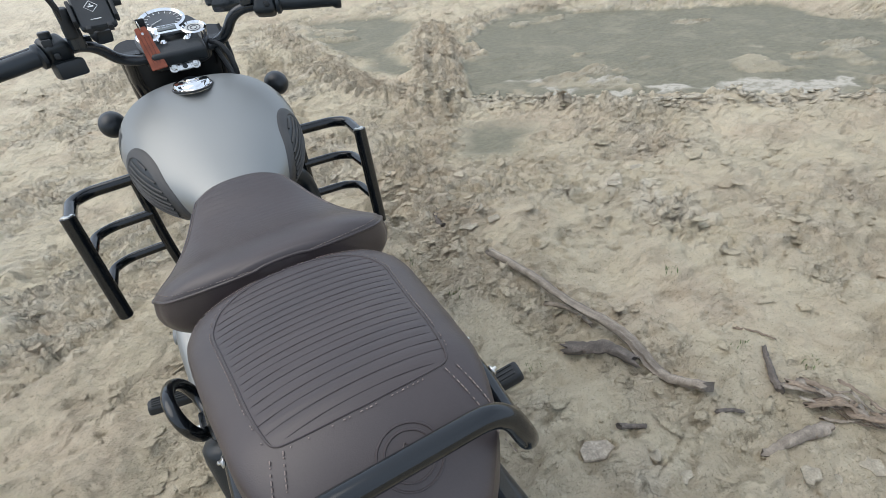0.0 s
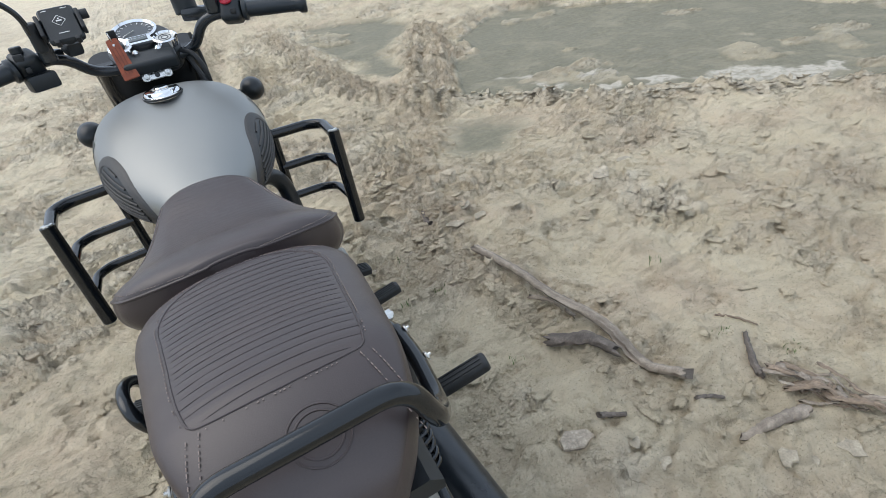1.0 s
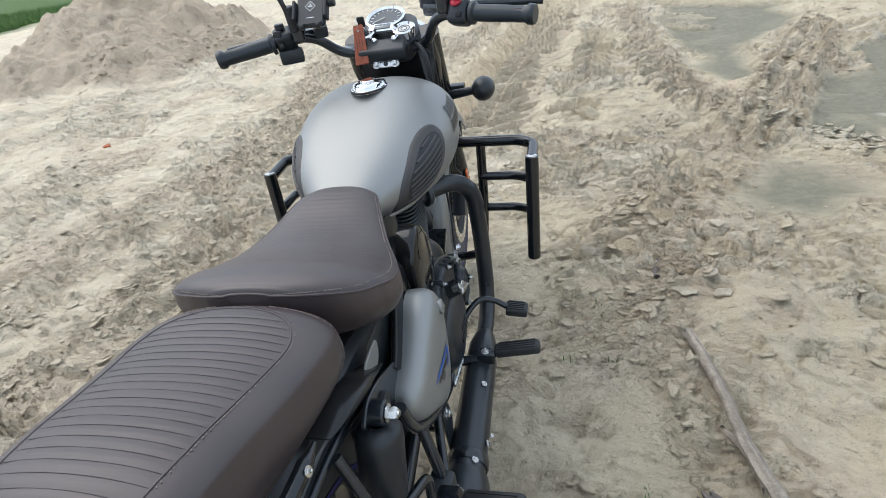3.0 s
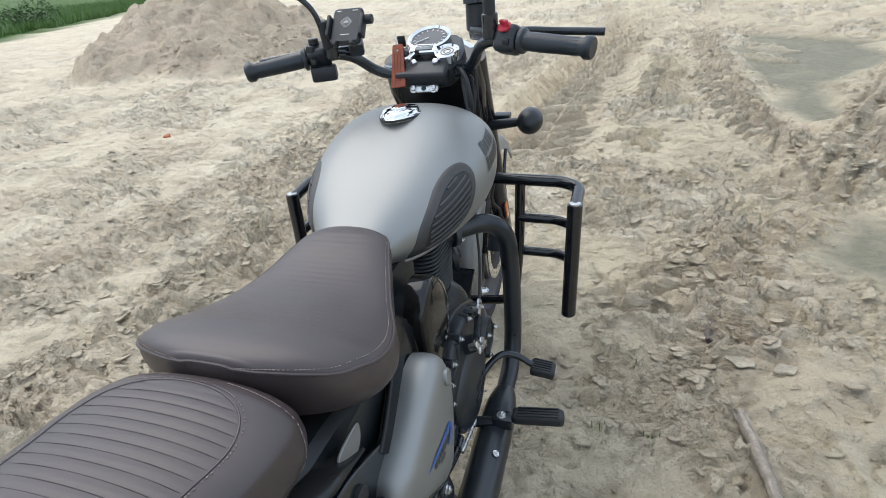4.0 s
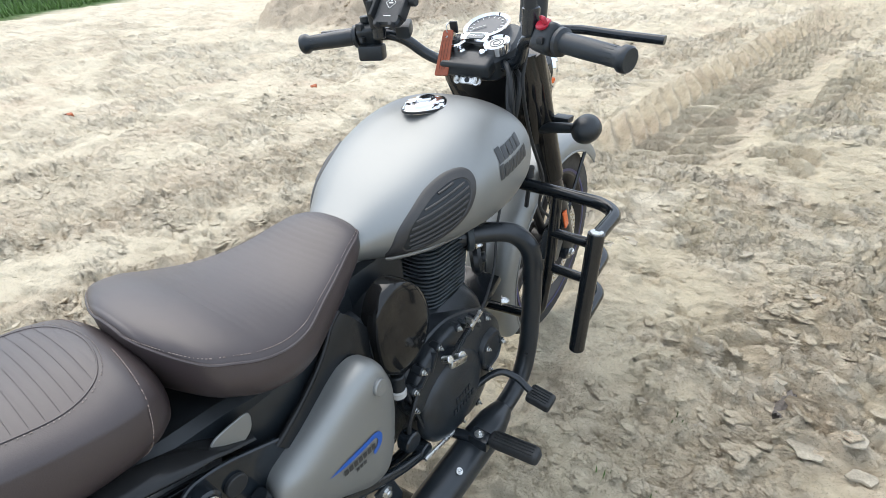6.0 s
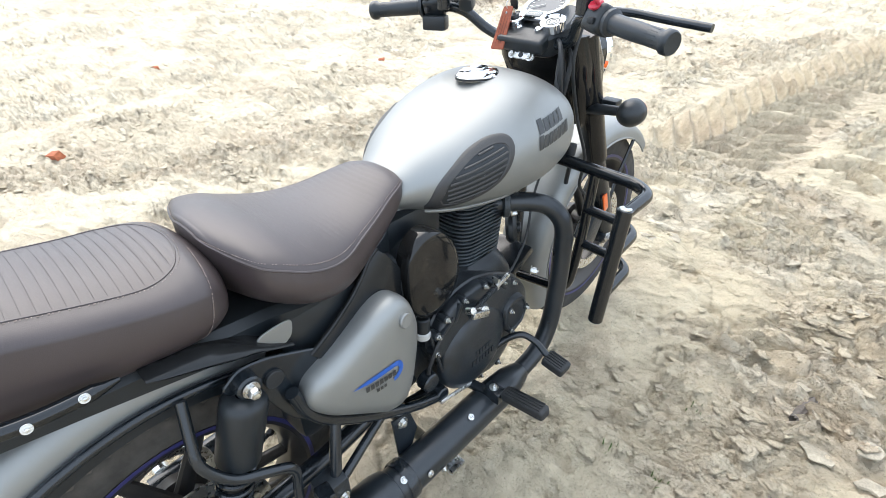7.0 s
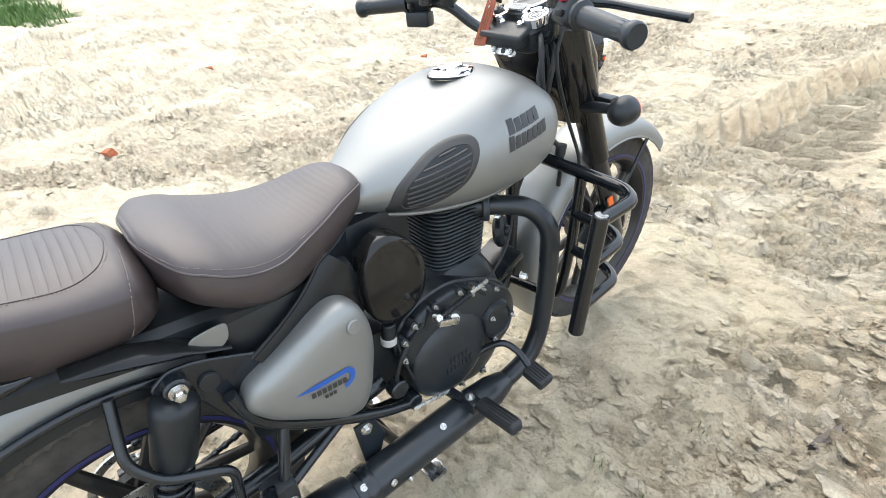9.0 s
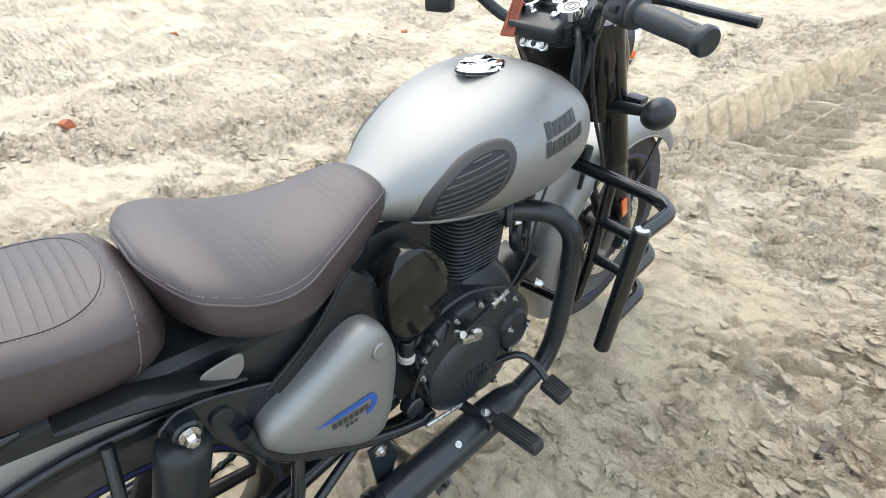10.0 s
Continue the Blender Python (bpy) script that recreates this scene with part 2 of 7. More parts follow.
def finish(name, bm, mat, smooth=True, angle=38):
    bmesh.ops.recalc_face_normals(bm, faces=bm.faces)
    for f in bm.faces:
        f.smooth = smooth
    lim = radians(angle)
    for e in bm.edges:
        e.smooth = not (len(e.link_faces) == 2 and e.calc_face_angle(0) > lim)
    data = bpy.data.meshes.new(name)
    bm.to_mesh(data)
    bm.free()
    data.materials.append(mat)
    return data


def part(name, bm, mat, parent, label="", smooth=True, angle=38):
    """Links a bmesh as one mesh object under a thing or a part."""
    ob = new(name, finish(name, bm, mat, smooth, angle))
    ob.parent = parent
    if label:
        tagged(ob, label)
    return ob


def bar(name, path, radius, mat, parent, label="", sides=14):
    bm = bmesh.new()
    sweep(bm, path, radius, sides)
    return part(name, bm, mat, parent, label)


def slug(name, r, h, m, mat, parent, label="", sides=28, bevel=0.15):
    bm = bmesh.new()
    disc(bm, r, h, m, sides, bevel)
    return part(name, bm, mat, parent, label)


def box_part(name, size, m, mat, parent, label="", bevel=0.004):
    bm = bmesh.new()
    block(bm, size, m, bevel)
    return part(name, bm, mat, parent, label)


def bolt(place, axis, parent, r=0.007, h=0.008, mat=None):
    bm = bmesh.new()
    hex_bolt(bm, Vector(place), axis, r, h)
    return part("bolt", bm, mat or STEEL, parent)


def axis_pose(place, axis):
    return Matrix.Translation(place) @ Vector(axis).to_track_quat("Z", "Y").to_matrix().to_4x4()


# ---- ground: one sheet of churned river mud, out to the horizon ----
def lattice(ix, iy, seed):
    h = ix.astype(np.int32).view(np.uint32) * np.uint32(374761393) + iy.astype(np.int32).view(np.uint32) * np.uint32(668265263) + np.uint32(seed * 9746347 + 77)
    h = (h ^ (h >> np.uint32(13))) * np.uint32(1274126177)
    return ((h ^ (h >> np.uint32(16))) & np.uint32(0xFFFF)).astype(np.float32) * np.float32(1 / 65535.0)


def value_noise(x, y, seed=0):
    ix, iy = np.floor(x), np.floor(y)
    fx, fy = x - ix, y - iy
    fx, fy = fx * fx * fx * (fx * (fx * 6 - 15) + 10), fy * fy * fy * (fy * (fy * 6 - 15) + 10)
    a, b = lattice(ix, iy, seed), lattice(ix + 1, iy, seed)
    c, d = lattice(ix, iy + 1, seed), lattice(ix + 1, iy + 1, seed)
    return (a * (1 - fx) + b * fx) * (1 - fy) + (c * (1 - fx) + d * fx) * fy - 0.5


def fbm(x, y, seed=0, octaves=4):
    out, amp, c, s = 0, 1.0, 0.8, 0.6
    for k in range(octaves):
        out = out + amp * value_noise(x, y, seed + 31 * k)
        x, y, amp = (c * x - s * y) * 2.03 + 5.2, (s * x + c * y) * 2.03 + 1.7, amp * 0.5
    return out


def cells(x, y, seed=0):
    """Distances to the nearest and second cell centre, a random number for the cell, and the way from its centre."""
    ix, iy = np.floor(x), np.floor(y)
    best, second, who = np.full(x.shape, 9.0), np.full(x.shape, 9.0), np.zeros(x.shape)
    off_x, off_y = np.zeros(x.shape), np.zeros(x.shape)
    for ox in (-1, 0, 1):
        for oy in (-1, 0, 1):
            cx, cy = ix + ox, iy + oy
            px, py = cx + lattice(cx, cy, seed), cy + lattice(cx, cy, seed + 7)
            d = np.hypot(x - px, y - py)
            near = d < best
            second = np.where(near, best, np.minimum(second, d))
            who = np.where(near, lattice(cx, cy, seed + 13), who)
            off_x, off_y = np.where(near, x - px, off_x), np.where(near, y - py, off_y)
            best = np.where(near, d, best)
    return best, second, who, off_x, off_y


def step(a, b, x):
    t = np.clip((x - a) / (b - a), 0, 1)
    return t * t * (3 - 2 * t)


def along(x, y, line):
    """Distance to a line of points, the way along it and the signed side."""
    best, s_best, u_best, run = np.full(x.shape, 1e9), np.zeros(x.shape), np.zeros(x.shape), 0.0
    for (ax, ay), (bx, by) in zip(line, line[1:]):
        dx, dy = bx - ax, by - ay
        length = math.hypot(dx, dy)
        t = np.clip(((x - ax) * dx + (y - ay) * dy) / length ** 2, 0, 1)
        d = np.hypot(x - ax - t * dx, y - ay - t * dy)
        side = ((x - ax) * dy - (y - ay) * dx) / length
        near = d < best
        best, s_best, u_best = np.where(near, d, best), np.where(near, run + t * length, s_best), np.where(near, side, u_best)
        run += length
    return best, s_best, u_best


def inside(x, y, poly):
    """Signed distance to a polygon, positive inside."""
    d, _, _ = along(x, y, poly + poly[:1])
    odd = np.zeros(x.shape, bool)
    for (ax, ay), (bx, by) in zip(poly, poly[1:] + poly[:1]):
        cross = (ay > y) != (by > y)
        odd ^= cross & (x < (bx - ax) * (y - ay) / (by - ay + 1e-12) + ax)
    return np.where(odd, d, -d)


LEFT_BAND = [(-3.5, -0.6), (-2.95, 0.8), (-2.15, 2.0), (-1.9, 3.2), (-1.95, 4.8), (-2.4, 7.0)]
NEAR_BAND = [(-1.75, 0.2), (-1.5, 1.3), (-1.4, 2.2), (-1.55, 3.0), (-1.85, 3.8)]
POOL_PRINT = [(1.60, 3.35), (1.76, 3.65), (2.2, 4.55), (2.70, 5.60)]
LITTER_BAND = [(0.80, 1.45), (0.86, 1.15), (0.90, 0.92), (0.95, 0.72)]
RIGHT_BAND = [(0.62, 1.60), (0.78, 2.1), (0.95, 2.5), (1.2, 2.9), (1.45, 3.3), (1.76, 3.65), (2.2, 4.55), (2.68, 5.55)]
CROSS_BAND = [(1.62, 3.72), (1.41, 3.95), (1.28, 4.4), (1.25, 5.4), (1.3, 7.5)]
LUG_TRACK = [(-0.36, 3.40), (-0.30, 3.9), (-0.23, 4.8), (-0.12, 5.6), (0.08, 7.0), (0.5, 9.5), (1.2, 14.0)]
LUG_TRACK_B = [(0.50, 3.6), (0.66, 4.7), (0.90, 6.6), (1.3, 9.5), (2.3, 14.0)]
LUG_TRACK_C = [(-1.02, 4.7), (-0.74, 6.3), (-0.42, 8.2)]
SCUM_LINE = [(1.93, 3.42), (2.10, 3.24), (2.34, 3.02), (2.62, 2.76), (2.95, 2.42), (3.6, 1.82), (4.4, 1.2)]
SCUM_LINE_B = [(2.30, 3.50), (2.46, 3.32), (2.68, 3.10), (2.9, 2.86)]
POOL_EDGE = [(1.62, 3.45), (1.95, 3.22), (2.25, 2.68), (2.9, 2.08), (3.6, 1.46), (4.6, 0.9)]
POOL_A = [(1.98, 3.62), (2.02, 3.24), (2.34, 2.84), (2.95, 2.12), (3.65, 1.5), (4.4, 1.05), (5.4, 1.9), (5.2, 3.9), (3.9, 5.6), (2.75, 5.1)]
POOL_B = [(1.5, 5.5), (1.9, 7.6), (2.9, 6.9), (2.35, 5.5), (1.78, 4.5)]
POOL_C = [(1.3, 2.52), (1.5, 2.95), (1.86, 2.5), (1.56, 2.26)]


def ledges(x, y, sx, sy, seed, count):
    """Shelves that rise slowly and break off along wandering lines, 0 to 1."""
    f = fbm(x * sx, y * sy, seed, 4) * count
    return f - np.floor(f)


def terrain(x, y):
    """Height and surface kinds at places of the plan."""
    wob_x, wob_y = 0.16 * fbm(x * 2.1, y * 2.1, 5), 0.16 * fbm(x * 2.1, y * 2.1, 9)
    gx, gy = x + wob_x, y + wob_y
    near = 1 - step(9, 30, np.hypot(x, y - 2))
    # the big lugged tyre print: a pushed-up bank with scooped teeth on one side, stepped bars on the other
    d, s, u = along(x + 0.22 * wob_x, y + 0.22 * wob_y, LUG_TRACK)
    track = (d < np.abs(u) + 0.02) * step(0.12, 0.42, s + 0.5 * wob_x) * (1 - step(5.0, 8.0, s))
    bed = track * step(-0.40, -0.30, u) * (1 - step(0.46, 0.60, u))
    calm = 1 - 0.75 * bed
    left = step(-0.31, -0.24, u) * (1 - step(-0.03, 0.05, u))
    f = (s + 1.35 * u) / 0.205 + 0.10 * fbm(x * 3, y * 3, 60, 2)
    f = f - np.floor(f)
    scoop = np.abs(2 * f - 1) ** 2.2
    bank = np.exp(-(np.minimum(u + 0.27, 0) / 0.10) ** 2) * (1 - step(-0.27, 0.06, u))
    tooth = 0.078 * bank * (0.85 + 0.5 * fbm(x * 2.5, y * 2.5, 62, 3)) - 0.030 + left * 0.098 * (scoop - 0.35)
    f = (s - 0.70 * u) / 0.205 + 0.45 * (u > 0.20) + 0.10 * fbm(x * 4, y * 4, 64, 2)
    f = f - np.floor(f)
    bar_mask = step(0.0, 0.05, u) * (1 - step(0.36, 0.47, u + 0.25 * fbm(x * 3, y * 3, 66, 3))) * (1 - 0.8 * np.exp(-((u - 0.20) / 0.025) ** 2))
    tooth = tooth + bar_mask * 0.096 * (step(0.0, 0.07, f) * (1 - 0.95 * f) - 0.45)
    print_z = bed * (tooth + 0.020 * fbm(x * 11, y * 11, 68, 4) * (1 - 0.6 * left))
    for line, half, pitch, amp in ((LUG_TRACK_B, 0.20, 0.19, 0.115), (LUG_TRACK_C, 0.17, 0.19, 0.100), (RIGHT_BAND, 0.24, 0.14, 0.048), (CROSS_BAND, 0.22, 0.15, 0.070)):
        d, s, u = along(x + 0.3 * wob_x, y + 0.3 * wob_y, line)
        belt = (1 - step(half * 0.8, half, np.abs(u))) * (d < np.abs(u) + 0.02) * step(0.1, 0.3, s) * (1 - bed)
        f = (s + 0.5 * np.abs(u)) / pitch + 0.5 * (u > 0) + 0.15 * fbm(x * 4, y * 4, 70, 2)
        f = f - np.floor(f)
        print_z = print_z + belt * amp * (step(0.0, 0.08, f) * (1 - 0.9 * f) - 0.5) * step(-0.25, 0.15, fbm(x * 1.6, y * 1.6, 61, 3) + 0.08)
    z = 0.050 * fbm(x * 0.45, y * 0.45, 1, 3) * near + 0.018 * fbm(x * 1.6, y * 1.6, 2, 3) + 0.048 * fbm(x * 4.4, y * 4.4, 3, 3) * calm
    z = z + 0.017 * fbm(x * 12, y * 15, 4, 3) * near * calm
    z = z + 0.05 * np.exp(-((x - 0.95) ** 2 + (y - 1.55) ** 2) / 0.12)
    # crumbled bands thrown up by wheels
    earth_and_shade = np.zeros(x.shape)
    for line, half, much in ((LEFT_BAND, 0.36, 0.95), (NEAR_BAND, 0.30, 0.9), (RIGHT_BAND, 0.28, 0.6), (CROSS_BAND, 0.20, 0.9), (LITTER_BAND, 0.16, 0.55), (POOL_PRINT, 0.24, 1.0)):
        d, s, u = along(gx, gy, line)
        earth_and_shade = np.maximum(earth_and_shade, (1 - step(half * 0.45, half * 1.25, d)) * (0.65 + 0.9 * np.clip(fbm(x * 2.6, y * 2.6, 21, 3) + 0.25, 0, 0.6)) * much)
    earth_and_shade = np.maximum(earth_and_shade, 0.45 * step(0.30, 0.55, fbm(x * 0.9, y * 0.9, 33, 3) + 0.12) * near) * (1 - 0.7 * bed)
    f1, f2, who, ox, oy = cells(x * 13 + 2 * wob_x, y * 13 + 2 * wob_y, 3)
    g1, g2, whog, px, py = cells(x * 6.5 + 4 * wob_x, y * 9.5 + 4 * wob_y, 17)
    h1, h2, whoh, qx, qy = cells(x * 17 + 5 * wob_x, y * 25 + 5 * wob_y, 19)
    lump = np.clip(0.62 - f1, 0, 1) * (0.3 + who)
    z = z + earth_and_shade * (0.055 * lump * who + 0.048 * fbm(x * 8, y * 8, 41, 4) + 0.010)
    # dried skin, broken in tilted plates with ledges between them
    flaky = np.clip(step(-0.14, 0.18, fbm(x * 1.3, y * 1.3, 51, 4)) + 0.75 * earth_and_shade, 0, 1) * near * (1 - bed)
    z = z + flaky * (0.020 * (whog - 0.5) - 0.026 * (0.4 + whog) * py)
    z = z + (0.30 + 0.70 * flaky) * near * (1 - bed) * 0.034 * (ledges(x + 0.5 * wob_x, y, 1.5, 2.7, 151, 6.0) - 0.5)
    z = z + flaky * step(-0.12, 0.12, fbm(x * 2.1, y * 2.1, 153, 3)) * 0.015 * (ledges(x, y, 4.0, 6.6, 155, 5.0) - 0.5)
    z = z + flaky * step(-0.1, 0.15, fbm(x * 2.7, y * 2.7, 53, 3)) * (0.014 * (whoh - 0.5) - 0.022 * qy)
    crust = flaky * step(0.25, 0.55, whog) * (1 - 0.5 * earth_and_shade)
    z = z + print_z
    # brown soil in the print's bed; groove shade put into the colour of low parts
    earth_and_shade = np.maximum(np.maximum(earth_and_shade, 0.40 * bed), 0.65 * step(0.004, -0.028, print_z))
    # gouges where the skin has broken away, with pit shade put into their colour
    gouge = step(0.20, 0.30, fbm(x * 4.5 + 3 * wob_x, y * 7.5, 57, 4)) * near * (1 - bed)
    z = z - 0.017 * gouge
    earth_and_shade = np.maximum(earth_and_shade, 0.40 * gouge)
    # wet pools with a broken rim
    wet = np.zeros(x.shape)
    for pool in (POOL_A, POOL_B, POOL_C):
        soft = 0.04 if pool is POOL_A else 0.13
        wet = np.maximum(wet, step(-soft, soft, inside(gx, gy, pool) + 0.05 * fbm(x * 5, y * 5, 71, 3) + 0.30 * fbm(x * 1.1, y * 1.1, 72, 3)))
    d, s, u = along(x + 0.2 * wob_x, y + 0.2 * wob_y, POOL_PRINT)
    tread = 1 - step(0.17, 0.25, d + 0.05 * fbm(x * 5, y * 5, 74, 3))
    wet = wet * (1 - tread)
    isle = step(0.34, 0.44, fbm(x * 2.2, y * 2.2, 73, 3))
    wet = wet * (1 - 0.5 * isle)
    z = z * (1 - 0.88 * wet) - 0.035 * wet
    z = z + tread * (0.026 + 0.020 * np.cos(u * 52) + 0.022 * np.cos((s + 0.8 * np.abs(u)) * 42))
    d, s, u = along(gx, gy, POOL_EDGE)
    rim = 1 - step(0.05, 0.20, d + 0.10 * fbm(x * 4, y * 4, 75, 3))
    z = z + rim * (0.060 * who * lump + 0.040 * np.clip(fbm(x * 7, y * 7, 77, 3) + 0.2, 0, 1) + 0.02 * (whog - 0.3))
    crust = np.maximum(crust, rim * step(0.1, 0.3, fbm(x * 6, y * 6, 79, 2) + 0.22) * 1.2)
    wet = wet * (1 - rim * step(-0.12, 0.08, fbm(x * 6, y * 6, 79, 2)))
    earth_and_shade = np.maximum(earth_and_shade * (1 - wet), rim * 0.5)
    # sand heaps
    heap = np.zeros(x.shape)
    for cx, cy, r, h in ((-6.9, 8.5, 2.35, 1.10), (-7.9, 9.6, 2.3, 1.15), (-9.7, 10.3, 1.7, 0.62), (-5.8, 7.4, 1.25, 0.34)):
        d = np.hypot(x - cx, y - cy) / r + 0.16 * fbm(x * 1.1, y * 1.1, 81, 4)
        heap = np.maximum(heap, h * np.clip(1 - d, 0, 1) ** 0.72)
    z = z + heap * (1 + 0.25 * fbm(x * 2.2, y * 2.2, 83, 5)) + step(0, 0.2, heap) * (0.17 * fbm(x * 3.1, y * 3.1, 85, 5) + 0.07 * np.clip(fbm(x * 6, y * 6, 86, 3), 0, 1))
    # low wheel-cut banks far left
    bank = np.exp(-((along(gx, gy, [(-9.5, 1.0), (-6.8, 4.4), (-6.2, 5.2)])[0]) / 0.30) ** 2)
    z = z + 0.14 * bank * (0.6 + fbm(x * 2, y * 2, 87, 3))
    grass = step(-0.5, 0.6, (-0.95 * x - 0.31 * y) - 14.2 + 1.2 * fbm(x * 0.35, y * 0.35, 91, 3))
    grass = np.maximum(grass, 0.8 * step(0.05, -0.25, np.hypot((x + 13.5) / 2.6, (y - 0.9) / 1.0) - 1 + 0.9 * fbm(x * 1.3, y * 1.3, 92, 3)))
    grass = np.maximum(grass, step(40, 70, np.hypot(x, y)))
    z = z + 0.12 * grass * fbm(x * 0.7, y * 0.7, 93, 3)
    dry = step(-0.3, -2.6, x + 0.9 * fbm(x * 0.5, y * 0.5, 95, 3) - 0.12 * (y - 2))
    # pale dried scum along the pool's near shore
    scum = (1 - step(0.03, 0.13, along(gx, gy, SCUM_LINE)[0] + 0.22 * fbm(x * 6, y * 6, 97, 5))) * step(-0.10, -0.04, fbm(x * 2.6 + 3, y * 2.6, 98, 5))
    scum = np.maximum(scum, (1 - step(0.02, 0.09, along(gx, gy, SCUM_LINE_B)[0] + 0.09 * fbm(x * 3, y * 5, 99, 3))) * step(0.0, 0.06, fbm(x * 2.6, y * 2.6, 96, 4)))
    z = z + 0.006 * scum
    return z, wet, np.clip(earth_and_shade, 0, 1), np.clip(crust, 0, 1), grass, step(0.0, 0.10, heap), dry, np.clip(scum, 0, 1)


def grid_lines(zones, growth, reach):
    """Grid lines: zones of (from, to, spacing), then wider and wider out to the reach."""
    mid = np.concatenate([np.arange(a, b - w * 0.3, w) for a, b, w in zones] + [[zones[-1][1]]])
    left, w = [], zones[0][2]
    x = mid[0]
    while x > -reach:
        w *= growth
        x -= w
        left.append(x)
    right, w, x = [], zones[-1][2], mid[-1]
    while x < reach:
        w *= growth
        x += w
        right.append(x)
    return np.array(left[::-1] + list(mid) + right)


def ground_height(x, y):
    return float(terrain(np.array([float(x)]), np.array([float(y)]))[0][0])


gxs = grid_lines([(-9.5, -5.0, 0.060), (-5.0, -2.5, 0.026), (-2.5, -1.0, 0.0130), (-1.0, 2.0, 0.0092), (2.0, 3.2, 0.016), (3.2, 5.0, 0.028)], 1.09, 2600)
gys = grid_lines([(-0.5, 0.2, 0.022), (0.2, 3.4, 0.0095), (3.4, 5.8, 0.0125), (5.8, 8.0, 0.024), (8.0, 12.0, 0.060)], 1.09, 2600)
gX, gY = np.meshgrid(gxs, gys)
gz, g_wet, g_earth_and_shade, g_crust, g_grass, g_heap, g_dry, g_scum = terrain(gX.ravel().astype(np.float32), gY.ravel().astype(np.float32))
nx, ny = len(gxs), len(gys)
quad = (np.arange(ny - 1)[:, None] * nx + np.arange(nx - 1)[None, :]).ravel()
quads = np.stack([quad, quad + 1, quad + nx + 1, quad + nx], 1).astype(np.int32)
gmesh = bpy.data.meshes.new("ground")
gmesh.vertices.add(nx * ny)
gmesh.vertices.foreach_set("co", np.stack([gX.ravel(), gY.ravel(), gz], 1).astype(np.float32).ravel())
gmesh.loops.add(quads.size)
gmesh.loops.foreach_set("vertex_index", quads.ravel())
gmesh.polygons.add(len(quads))
gmesh.polygons.foreach_set("loop_start", np.arange(0, quads.size, 4, dtype=np.int32))
gmesh.polygons.foreach_set("use_smooth", np.ones(len(quads), bool))
gmesh.update(calc_edges=True)
for key, values in (("wet", g_wet), ("earth_and_shade", g_earth_and_shade), ("crust", g_crust), ("turf", g_grass), ("heap", g_heap), ("dry", g_dry), ("scum", g_scum)):
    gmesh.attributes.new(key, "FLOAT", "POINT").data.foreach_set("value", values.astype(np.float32))


